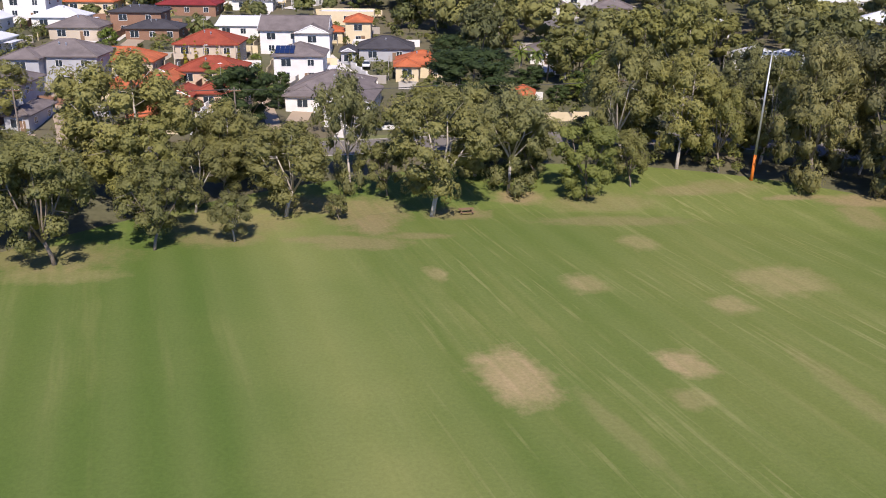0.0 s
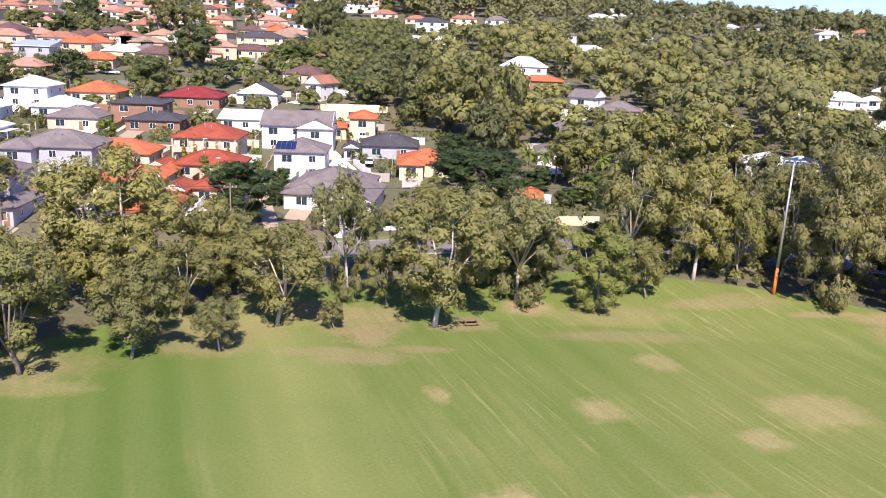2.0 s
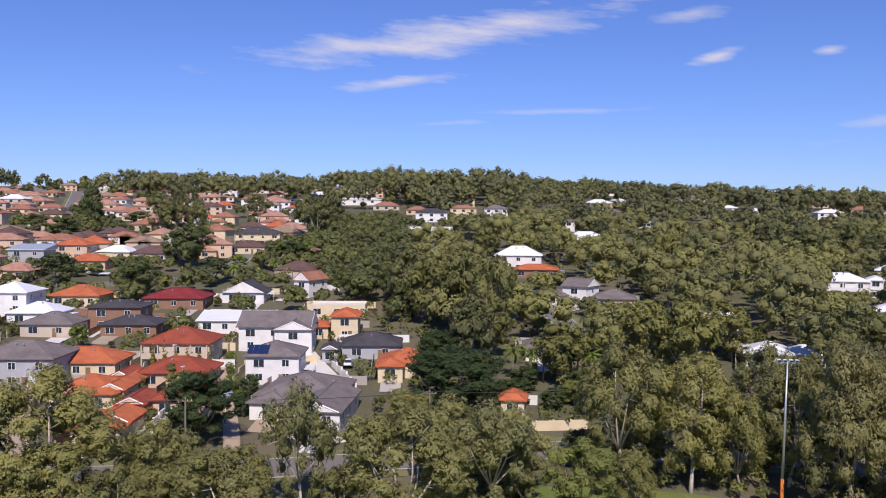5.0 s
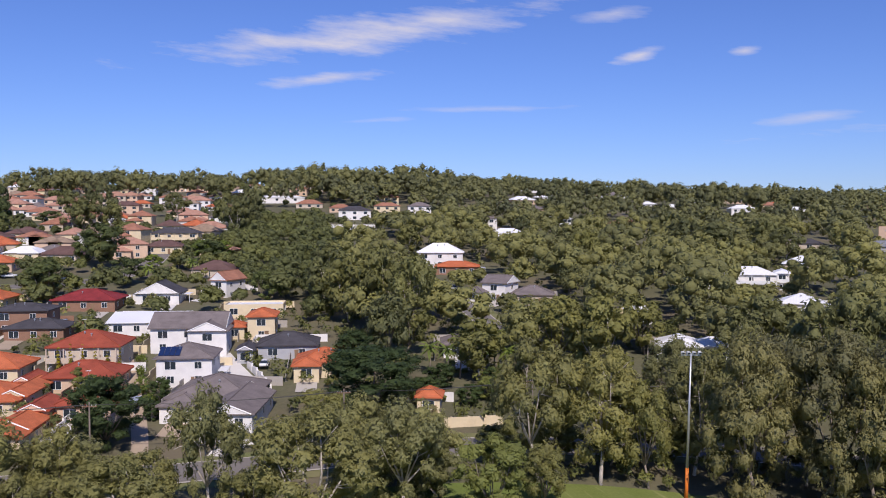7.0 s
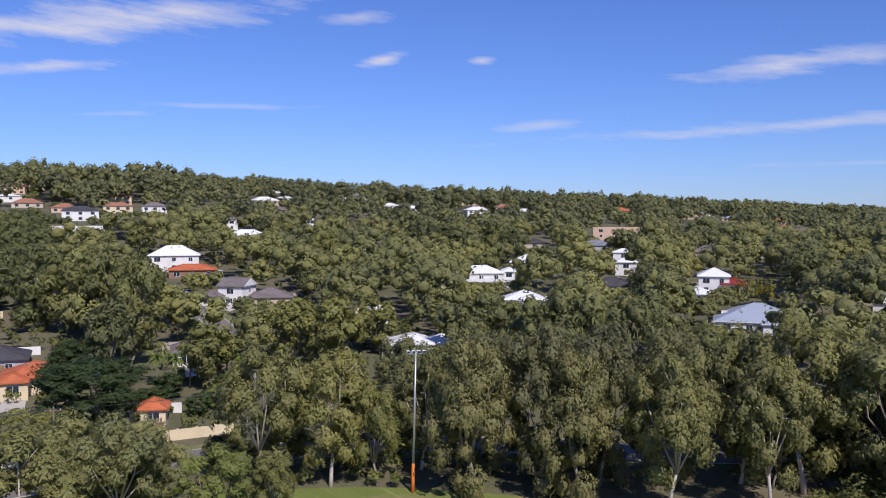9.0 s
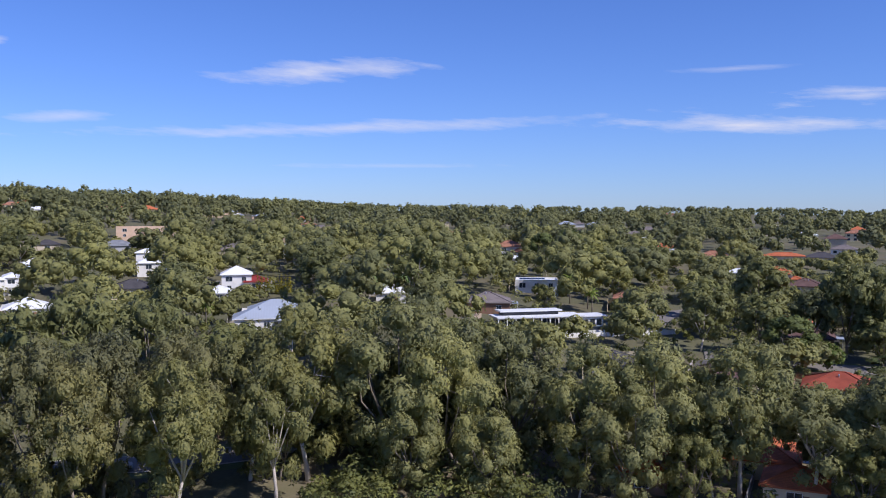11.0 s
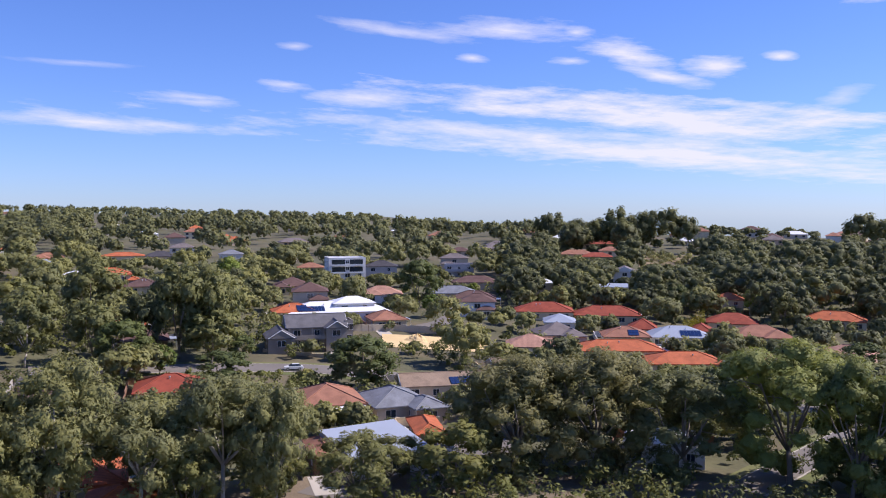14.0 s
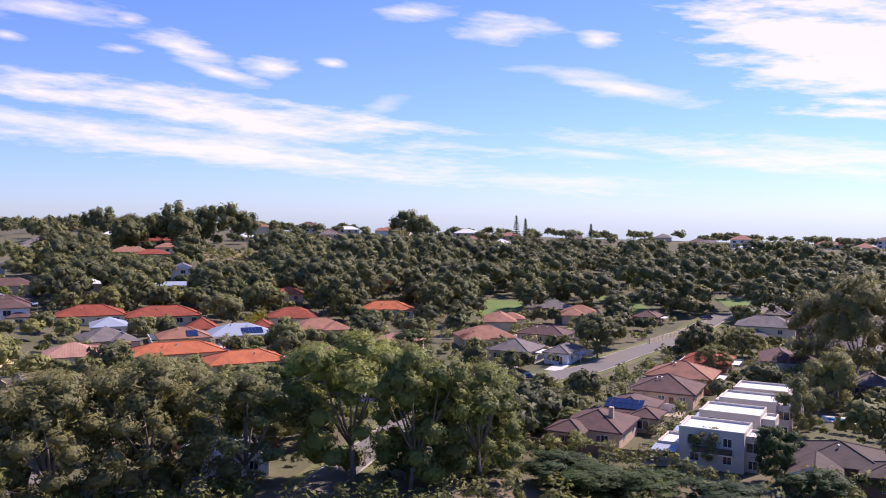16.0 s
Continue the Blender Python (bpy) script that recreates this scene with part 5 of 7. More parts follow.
house(292.4, 24.6, -78, 30.4, 14.0, 3.3, WHITER, WHITE, 'hip', solar=(-12.0, 1.2, 8, 2), wings=((-1.0, 11.5, 3, 12, 5.6, 'hip'),), pitch=20)
house(290.5, 37.8, -78, 12.6, 10.0, 3.0, ORANGE, CREAM, 'hip', solar=(1, 1, 3, 2))
house(284.3, 9.3, -78, 10.1, 12.5, 3.0, TERRA, CREAM, 'hip')
house(194.4, 53.1, -78, 13.1, 11.2, 3.0, RED, CREAM, 'hip')
house(189.6, 22.4, -78, 12.4, 13.8, 3.0, TERRA, BRICKW, 'hip', verandah=True)
house(190.6, 8.8, -72, 11.0, 13.0, 3.0, SLATE, BEIGE, 'hip', wings=((1.0, 7.2, -4, 4, 3.0, 'hip'),))
house(207.5, -0.8, -84, 18.3, 11.2, 3.0, TAN, BEIGE, 'gx', solar=(1.5, 0.6, 8, 2), pitch=16)
house(172.2, 4.9, -84, 4.5, 11.2, 3.0, ORANGE, BRICKW, 'hip')
house(160.0, 11.3, -62, 12.9, 12.5, 3.0, BLUER, WHITE, 'sk')
house(160.4, 21.9, -78, 4.0, 10.0, 3.0, TERRA, BRICKW, 'hip')
house(254.5, 76.5, -74, 7.1, 10.0, 3.2, ORANGE, CREAM, 'hip')
house(237.9, 69.5, -75, 11.4, 10.0, 2.8, BROWN, BRICKW, 'hip')
house(349.1, 109.3, -73, 13.5, 10.0, 5.0, ORANGE, PEACH, 'hip', wings=((-9.5, -6, -1, 6, 3, 'hip'), (6, 9.5, -1, 6, 3, 'hip')))
house(448.8, 132.7, -74, 18.9, 11.2, 3.5, ORANGE, CREAM, 'hip', pitch=14, far=True)
house(147.5, 54.0, -78, 10.0, 11.2, 3.0, ORANGE, CREAM, 'hip')
house(138.5, 47.0, -78, 8.0, 9.0, 3.0, ORANGE, CREAM, 'hip')
house(131.5, 66.0, -70, 7.0, 11.2, 3.0, ORANGE, BRICKW, 'hip')
house(194.0, 228.9, -40, 9.1, 11.2, 5.6, WHITER, WHITE, 'hip', pitch=26)
house(178.8, 218.2, -38, 7.6, 11.2, 3.0, WHITER, WHITE, 'hip')
house(198.2, 225.0, -41, 6.8, 11.2, 3.0, MAROON, WHITE, 'hip')
house(169.8, 247.5, -33, 12.7, 11.2, 3.0, DARKR, CREAM, 'hip', wings=((-8, -4, -2, 5, 2.8, 'hip'),))
house(201.1, 285.5, -34, 7.9, 10.0, 5.0, WHITER, WHITE, 'hip')
house(146.0, 274.1, -26, 4.0, 11.2, 5.4, WHITER, WHITE, 'hip', balcony=True)
house(277.8, 396.5, -34, 32.4, 14.0, 8.0, TERRA, PEACH, 'flat', far=True)
house(334.0, 324.5, -46, 13.4, 11.2, 4.0, ORANGE, CREAM, 'hip', far=True)
house(247.8, 122.9, -65, 5.2, 11.2, 4.0, TERRA, CREAM, 'hip')
house(196.9, 168.1, -50, 8.1, 12.5, 3.0, WHITER, WHITE, 'hip', pitch=28)
house(158.2, 174.7, -41, 15.3, 11.2, 3.0, BLUER, WHITE, 'hip', wings=((3, 9, -3, 5, 3, 'hip'),))
house(131.1, 235.6, -27, 11.4, 11.2, 3.0, WHITER, WHITE, 'hip')
house(333.9, 94.1, -76, 11.6, 11.2, 3.0, BROWN, CREAM, 'hip')
house(421.0, -25.4, -96, 13.5, 11.2, 5.4, GREYR, GREYW, 'flat', balcony=True)
house(336.1, -22.0, -97, 15.2, 11.2, 3.0, BROWN, BRICKW, 'hip')
house(224.1, -16.5, -84, 4.9, 11.2, 3.0, TAN, BEIGE, 'gx', solar=(-3, 0.6, 6, 2), pitch=16)
house(235.9, -64.1, -95, 18.7, 11.2, 3.0, ORANGE, CREAM, 'hip', pitch=20)
house(250.9, -51.4, -95, 22.4, 11.2, 3.0, ORANGE, CREAM, 'hip', pitch=20)
house(276.5, -77.2, -100, 18.0, 12.5, 3.0, BLUER, WHITE, 'hip', solar=(0.5, 1, 6, 2))
house(289.3, -69.5, -107, 8.2, 10.0, 3.0, RED, CREAM, 'hip', pitch=30)
house(290.4, -88.9, -111, 5.5, 10.0, 3.0, RED, CREAM, 'hip', pitch=30)
house(314.4, -43.4, -100, 19.2, 12.5, 3.0, RED, CREAM, 'hip')
house(311.9, -65.0, -100, 21.8, 12.5, 3.0, RED, CREAM, 'hip')
house(273.3, -59.7, -100, 13.2, 11.2, 3.0, TERRA, CREAM, 'hip', solar=(1, 1, 3, 2))
house(295.0, -44.6, -100, 9.5, 11.2, 3.0, BLUER, WHITE, 'hip')
house(332.4, -115.5, -113, 10.6, 10.0, 5.5, ORANGE, PEACH, 'hip')
house(301.4, -138.8, -119, 18.3, 11.2, 3.0, ORANGE, CREAM, 'hip', wings=((5, 9.6, -2, 6, 3, 'hip'),))
house(374.8, -85.9, -106, 12.9, 10.0, 3.0, BLUER, WHITE, 'gx', pitch=12)
house(499.9, -118.7, -105, 12.3, 10.0, 5.0, TERRA, CREAM, 'hip', far=True)
house(218.9, -128.8, -150, 11.7, 12.5, 3.0, GREYR, BEIGE, 'hip')
house(209.6, -137.8, -150, 6.5, 12.5, 3.0, GREYR, WHITE, 'hip')
house(236.4, -154.7, -150, 14.7, 10.0, 3.0, BROWN, BEIGE, 'hip')
house(147.2, -91.1, -150, 10.5, 12.5, 3.0, BROWN, PEACH, 'hip', chimney=True, wings=((-6.5, -0.5, -3.0, 4, 2.9, 'hip'),))
house(153.5, -106.0, -150, 8.5, 12.5, 3.0, BROWN, PEACH, 'hip', solar=(-3.6, 1.0, 7, 2), wings=((1.5, 6.5, -2.5, 4, 2.9, 'hip'),))
house(162.1, -125.4, -150, 12.9, 12.5, 3.0, BROWN, PEACH, 'hip', pitch=22)
house(170.8, -140.2, -150, 14.2, 12.5, 3.0, TERRA, BRICKW, 'hip', pitch=22)
house(179.4, -159.6, -150, 10.8, 12.5, 3.0, RED, BRICKW, 'hip', pitch=22)
house(111.2, -107.3, -148, 11.9, 12.0, 3.0, CHAR, BRICKW, 'hip', wings=((-6.5, 0, -6.5, 2, 2.9, 'gy'), (3, 10, -3, 4, 2.9, 'hip')), pitch=20)
house(407.8, -99.4, -106, 10.0, 10.0, 5.0, GREYR, WHITE, 'gy', far=True)
house(476.1, -104.8, -105, 16.0, 10.0, 4.0, RED, CREAM, 'hip', far=True)
# flat white house standing in for a long carport roof under the trees
house(163.3, -32.2, -110, 13.1, 11.2, 3.0, WHITER, WHITE, 'flat')
house(244.0, -207.2, -150, 8.1, 11.2, 3.0, BROWN, BRICKW, 'hip')
house(141.6, -168.5, -150, 9.2, 12.5, 3.0, GREYR, BRICKW, 'hip')
house(221.1, -247.5, -150, 7.6, 11.2, 3.0, GREYR, PEACH, 'hip')
house(114.5, 125.5, -45, 12.0, 9.0, 3.0, TERRA, BRICKW, 'hip', solar=(-3, 1, 4, 2))
house(128.5, 112.0, -50, 9.0, 8.0, 2.8, WHITER, WHITE, 'sk')
house(187.7, 73.8, -75, 10.1, 11.2, 3.0, BROWN, BRICKW, 'hip')

house(156.8, 660.3, -4, 10.4, 8.3, 3.0, WHITER, WHITE, 'hip', far=True)
house(394.4, 1026.8, -6, 19.9, 11.0, 3.0, WHITER, BEIGE, 'hip', far=True)
house(230.8, 630.7, -6, 11.2, 8.9, 3.0, WHITER, WHITE, 'hip', far=True)
house(240.3, 608.5, -6, 10.9, 8.7, 3.0, WHITER, WHITE, 'hip', far=True)
house(273.0, 565.9, -8, 16.0, 11.0, 5.4, WHITER, WHITE, 'hip', far=True)
house(465.8, 926.6, -8, 20.1, 11.0, 3.0, RED, CREAM, 'hip', far=True)
house(329.2, 636.7, -8, 12.9, 10.3, 3.0, TERRA, CREAM, 'hip', far=True)
house(324.4, 592.8, -9, 13.0, 10.4, 3.0, WHITER, WHITE, 'hip', far=True)
house(126.9, 471.6, -4, 6.2, 4.9, 5.4, WHITER, WHITE, 'hip', far=True)
house(84.8, 462.2, -3, 6.0, 4.8, 5.4, GREYR, WHITE, 'hip', far=True)
house(52.1, 519.4, -1, 13.9, 11.0, 5.4, GREYR, WHITE, 'hip', far=True)
house(211.2, 684.1, -5, 12.8, 10.3, 3.0, WHITER, WHITE, 'hip', far=True)
house(213.8, 389.7, -9, 9.5, 7.6, 3.0, GREYR, CREAM, 'hip', far=True)
house(13.8, 499.2, -0, 17.8, 11.0, 5.4, DARKR, WHITE, 'hip', far=True)
house(35.3, 587.1, -1, 16.5, 11.0, 5.4, TERRA, CREAM, 'hip', far=True)
house(358.9, 683.7, -27, 14.8, 11.0, 3.0, ORANGE, CREAM, 'hip', far=True)
house(381.0, 599.5, -32, 11.7, 9.4, 3.0, TERRA, CREAM, 'hip', far=True)
house(611.1, 891.1, -34, 23.6, 11.0, 3.0, WHITER, WHITE, 'hip', far=True)
house(238.2, 363.0, -32, 15.6, 11.0, 3.0, SLATE, GREYW, 'hip', far=True)
house(218.9, 312.6, -34, 8.4, 6.7, 5.4, WHITER, WHITE, 'hip', far=True)
house(214.1, 378.8, -28, 10.8, 8.6, 3.0, DARKR, BEIGE, 'hip', far=True)
house(369.6, 377.2, -44, 18.5, 11.0, 3.0, BROWN, BEIGE, 'hip', far=True)
house(385.4, 371.3, -46, 10.0, 8.0, 3.0, TERRA, CREAM, 'hip', far=True)
house(496.0, 375.5, -53, 14.1, 11.0, 3.0, TERRA, CREAM, 'hip', far=True)
house(1435.6, 669.7, -65, 26.0, 11.0, 3.0, TERRA, PEACH, 'hip', far=True)
house(1344.5, 592.9, -67, 26.0, 11.0, 5.4, ORANGE, PEACH, 'hip', far=True)
house(1273.5, 525.6, -68, 26.0, 11.0, 3.0, TERRA, PEACH, 'hip', far=True)
house(1409.1, 551.1, -69, 26.0, 11.0, 3.0, SALMON, CREAM, 'hip', far=True)
house(410.9, 155.2, -71, 6.6, 5.2, 3.0, BLUER, WHITE, 'hip', far=True)
house(361.2, 126.4, -72, 8.0, 6.4, 3.0, WHITER, WHITE, 'hip', far=True)
house(457.1, 117.4, -77, 14.8, 11.0, 3.0, DARKR, CREAM, 'hip', far=True)
house(522.0, 120.8, -78, 13.5, 10.8, 3.0, GREYR, WHITE, 'hip', far=True)
house(647.2, 287.9, -67, 13.5, 10.8, 3.0, GREYR, CREAM, 'hip', far=True)
house(444.6, 185.3, -69, 7.8, 6.3, 3.0, WHITER, WHITE, 'hip', far=True)
house(602.9, 318.4, -63, 13.0, 10.4, 3.0, BROWN, CREAM, 'hip', far=True)
house(328.9, 213.1, -58, 8.2, 6.6, 3.0, WHITER, WHITE, 'hip', far=True)
house(464.3, 553.1, -40, 11.0, 8.8, 3.0, WHITER, WHITE, 'hip', far=True)
house(427.9, 423.8, -45, 11.4, 9.1, 3.0, GREYR, CREAM, 'hip', far=True)
house(449.3, 82.2, -81, 11.2, 9.0, 5.4, SLATE, WHITE, 'hip', far=True)
house(407.5, 10.6, -91, 14.0, 11.0, 5.4, DARKR, GREYW, 'hip', far=True)
house(418.8, 42.2, -86, 11.4, 9.1, 3.0, TERRA, CREAM, 'hip', far=True)
house(366.4, -53.5, -102, 8.2, 6.6, 5.4, WHITER, BEIGE, 'hip', far=True)
house(567.6, -132.0, -105, 25.8, 11.0, 3.0, RED, CREAM, 'hip', far=True)
house(500.9, -99.6, -104, 19.2, 11.0, 3.0, TERRA, CREAM, 'hip', far=True)
house(346.9, -14.9, -96, 19.0, 11.0, 3.0, SLATE, BEIGE, 'hip', far=True)
house(380.0, -28.0, -97, 18.7, 11.0, 3.0, BROWN, BEIGE, 'hip', far=True)
house(1532.5, 28.5, -90, 23.8, 11.0, 3.0, TERRA, CREAM, 'hip', far=True)
house(587.6, 64.6, -85, 14.8, 11.0, 3.0, GREYR, CREAM, 'hip', far=True)
house(208.8, 1071.4, -3, 21.2, 12.0, 8.5, TERRA, CREAM, 'hip', far=True)
house(232.0, 1047.4, -4, 23.6, 12.0, 8.5, WHITER, WHITE, 'hip', far=True)
house(257.0, 1029.9, -4, 26.1, 12.0, 8.5, TERRA, CREAM, 'hip', far=True)
house(290.7, 1057.8, -5, 27.0, 12.0, 8.5, SALMON, PEACH, 'hip', far=True)
house(365.0, 1026.4, -6, 21.1, 12.0, 8.5, WHITER, WHITE, 'hip', far=True)


# ---- modern white house ----
def modern_house(x, y, turn):
    root = thing("house", Matrix.Translation((x, y, gz(x, y) + 0.3)) @ Matrix.Rotation(radians(turn), 4, "Z") @ Matrix.Diagonal((0.86, 0.86, 0.95, 1)), "long white modern house with flat slab roofs and dark glazing", "house", "houses of the suburb")
    wm, rm = wall_mat(WHITE), roof_mat(WHITER, False)
    part("wall", boxed(-15, 9, 2.5, 8, -2.5, 3.2), wm, root)
    part("wall", boxed(10, 17, 1.0, 7, -2.5, 3.0), wm, root)
    part("roof", boxed(-16, 10.5, -0.6, 8.5, 3.2, 3.55), rm, root, "white overhanging slab roof")
    part("roof", boxed(9.4, 18, 0.2, 7.6, 3.0, 3.3), rm, root)
    part("wall", boxed(-13, 4, 4.0, 8.2, 3.55, 4.5), DARKALU, root, "dark clerestory band")
    part("roof", boxed(-14, 5, 3.2, 8.8, 4.5, 4.8), rm, root, "white upper slab roof")
    part("wall", boxed(5, 9, -0.4, 2.4, -2.5, 3.19), wm, root)
    for k in range(8):
        px = -15.6 + k * 2.6
        part("column", boxed(px - 0.15, px + 0.15, -0.4, -0.1, -2.5, 3.19), wm, root)
        window(root, pose(px + 1.3, 2.49, 1.3), 2.3, 2.6, True)
    for k in range(3):
        part("louvre", boxed(5.6, 8.4, -0.45, -0.405, 1.0 + k * 0.55, 1.25 + k * 0.55), DARKALU, root)
    for k in range(3):
        window(root, pose(11.5 + k * 2.1, 0.99, 1.4), 1.5, 1.6, True)
    part("terrace", boxed(-17, 18, -3.2, -0.7, -2.6, -0.1), wm, root, "white terrace wall")
    part("balustrade", boxed(-17, 18, -3.2, -3.1, -0.1, 0.8), GLASS, root, "glass terrace balustrade")
    part("wall", boxed(18, 24, 1.0, 1.3, -2.5, 1.5), wm, root)
    BUILDINGS.append((x + 3, y + 4, 16, 38, 4.0, 85))


modern_house(204.0, 122.3, -40)

# ---- four white townhouses ----
def townhouse(x, y, turn):
    root = thing("townhouse", Matrix.Translation((x, y, gz(x, y))) @ Matrix.Rotation(radians(turn), 4, "Z"), "two-storey white rendered townhouse with flat parapet roof", "townhouse", "row of townhouses")
    wm = wall_mat((0.62, 0.55, 0.46))
    for x0, x1, y0, y1, e in ((-5, 5, 0, 8, 5.9), (5, 7.2, 1.5, 6.5, 5.2), (-8.6, -5, 1.0, 8, 2.9)):
        wing(root, x0, x1, y0, y1, -0.5, e, "flat", roof_mat(WHITER, False), wm, 10, False, ALU)
    part("capping", boxed(-5.08, 5.08, -0.08, 0.28, 6.35, 6.47), wall_mat(WHITE), root, "white parapet capping")
    part("balcony_slab", boxed(-2.5, 3.5, -1.5, -0.004, 2.75, 2.95), wm, root)
    part("balustrade", boxed(-2.5, 3.5, -1.5, -1.44, 2.95, 3.9), GLASS, root, "glass balustrade")
    part("side_roof", solid([(-8.9, -2.2, 2.6), (-5.0, -2.2, 2.6), (-5.0, 0.9, 2.9), (-8.9, 0.9, 2.9), (-8.9, -2.2, 2.68), (-5.0, -2.2, 2.68), (-5.0, 0.9, 2.98), (-8.9, 0.9, 2.98)],
                            [(0, 3, 2, 1), (4, 5, 6, 7), (0, 1, 5, 4), (1, 2, 6, 5), (2, 3, 7, 6), (3, 0, 4, 7)]), roof_mat(BLUER, False), root)
    BUILDINGS.append((x + 3, y - 3, 9, 12, 5.9, 40))


for x, y in ((127.2, -98.1), (133.1, -110.0), (138.0, -121.3), (142.5, -131.3)):
    townhouse(x, y, -152)

# ---- lighting pole, picnic table, walls, cars ----
def flood_pole(x, y, turn=0):
    root = thing("floodlight_pole", Matrix.Translation((x, y, gz(x, y))) @ Matrix.Rotation(radians(turn), 4, "Z") @ Matrix.Rotation(radians(1.4), 4, "Y"), "tall galvanised floodlight pole with orange painted base", "light pole")
    bm = bmesh.new()
    tube(bm, [(0, 0, 4.2), (0, 0, 20.0)], [0.21, 0.10], 14)
    part("mast", bm, STEEL, root, smooth=True)
    bm = bmesh.new()
    tube(bm, [(0, 0, -0.4), (0, 0, 4.2)], [0.27, 0.22], 14)
    part("base_sleeve", bm, ORANGE_PAINT, root, "orange painted lower sleeve", True)
    part("crossarm", boxed(-1.45, 1.45, -0.06, 0.06, 19.7, 19.82), STEEL, root)
    for k in (-1.2, -0.4, 0.4, 1.2):
        lamp = part("floodlight", solid([(k - 0.2, -0.18, 19.85), (k + 0.2, -0.18, 19.85), (k + 0.2, 0.18, 19.85), (k - 0.2, 0.18, 19.85), (k - 0.25, -0.28, 20.2), (k + 0.25, -0.28, 20.2), (k + 0.2, 0.14, 20.25), (k - 0.2, 0.14, 20.25)],
                                          [(0, 3, 2, 1), (4, 5, 6, 7), (0, 1, 5, 4), (1, 2, 6, 5), (2, 3, 7, 6), (3, 0, 4, 7)]), ALU, root, "white floodlight housing")
        part("lens", boxed(k - 0.18, k + 0.18, -0.31, -0.285, 19.92, 20.16), GLASS, lamp)


flood_pole(55.8, 129.6)


def lamp_post(x, y, H):
    root = thing("lamp_post", Matrix.Translation((x, y, gz(x, y))), "slim grey steel lamp post among the trees", "lamp post")
    bm = bmesh.new()
    tube(bm, [(0, 0, -0.4), (0, 0, H)], [0.11, 0.07], 10)
    part("mast", bm, STEEL, root, smooth=True)
    part("lamp_head", boxed(-0.12, 0.12, -0.35, 0.2, H, H + 0.12), DARKALU, root)


lamp_post(110.5, 29.0, 13.5)


def picnic_table(x, y):
    root = thing("picnic_table", Matrix.Translation((x, y, gz(x, y) + 0.05)) @ Matrix.Rotation(radians(10), 4, "Z"), "weathered wooden picnic table with two benches", "picnic table")
    for k in range(4):
        part("tabletop_plank", boxed(-1.1, 1.1, -0.42 + k * 0.215, -0.22 + k * 0.215, 0.71, 0.755), WOOD, root)
    for s in (-0.8, 0.8):
        part("bench", boxed(-1.1, 1.1, s - 0.15, s + 0.15, 0.42, 0.46), WOOD, root)
    for sx in (-0.8, 0.8):
        bm = bmesh.new()
        tube(bm, [(sx, -0.75, 0.0), (sx, -0.2, 0.71)], [0.05, 0.05], 6)
        tube(bm, [(sx, 0.75, 0.0), (sx, 0.2, 0.71)], [0.05, 0.05], 6)
        box(bm, sx - 0.04, sx + 0.04, -0.9, 0.9, 0.33, 0.42)
        part("trestle", bm, WOOD, root)


picnic_table(9.5, 118.2)


def garden_wall(pts, height, material, label, thick=0.25, category="garden wall"):
    name = category.replace(" ", "_")
    for (x0, y0), (x1, y1) in zip(pts, pts[1:]):
        L = math.hypot(x1 - x0, y1 - y0)
        n = max(1, int(L / 3.0))
        root = thing(name, Matrix.Translation((x0, y0, 0)) @ Matrix.Rotation(math.atan2(y1 - y0, x1 - x0), 4, "Z"), label, category)
        for k in range(n):
            u = (k + 0.5) / n
            z = gz(x0 + (x1 - x0) * u, y0 + (y1 - y0) * u)
            part("panel", boxed(k * L / n, (k + 1) * L / n - 0.03, -thick / 2, thick / 2, z - 0.6, z + height), material, root)
            part("pier", boxed(k * L / n - 0.18, k * L / n + 0.18, -thick / 2 - 0.06, thick / 2 + 0.06, z - 0.7, z + height + 0.12), material, root)


garden_wall([(24, 160), (36, 161)], 1.7, wall_mat(CREAM), "cream rendered garden wall beside the street")
garden_wall([(-36.5, 150), (-36.5, 205)], 1.6, wall_mat(WHITE), "white boundary wall between two gardens")
garden_wall([(152.5, -82), (139, -90), (134, -94)], 1.8, mat("brown_fence", (0.25, 0.165, 0.115), 0.9, 0.15, 0.4, 6, 0.1, lines=(0, 0.2, 0.2)), "brown fibre-cement boundary fence", 0.1, "fence")
garden_wall([(196, 118), (206, 112), (216, 108), (230, 100)], 1.2, wall_mat(WHITE), "white rendered front garden wall with piers")
garden_wall([(279, 24), (283, 8), (282, -8)], 2.0, LIMESTONE, "limestone retaining wall round the sand lot")
garden_wall([(246, 42), (244, 30), (240, 16)], 0.9, LIMESTONE, "low limestone wall along the street")
garden_wall([(-8, 155), (4, 156)], 0.7, wall_mat(WHITE), "low white front garden wall")
garden_wall([(-4.4, 168), (-4.8, 180), (-7.2, 188), (-11, 197)], 1.5, wall_mat(WHITE), "white boundary wall beside the driveway")
garden_wall([(219, -183), (233, -226)], 1.7, wall_mat(CREAM), "cream boundary wall with piers along the street")


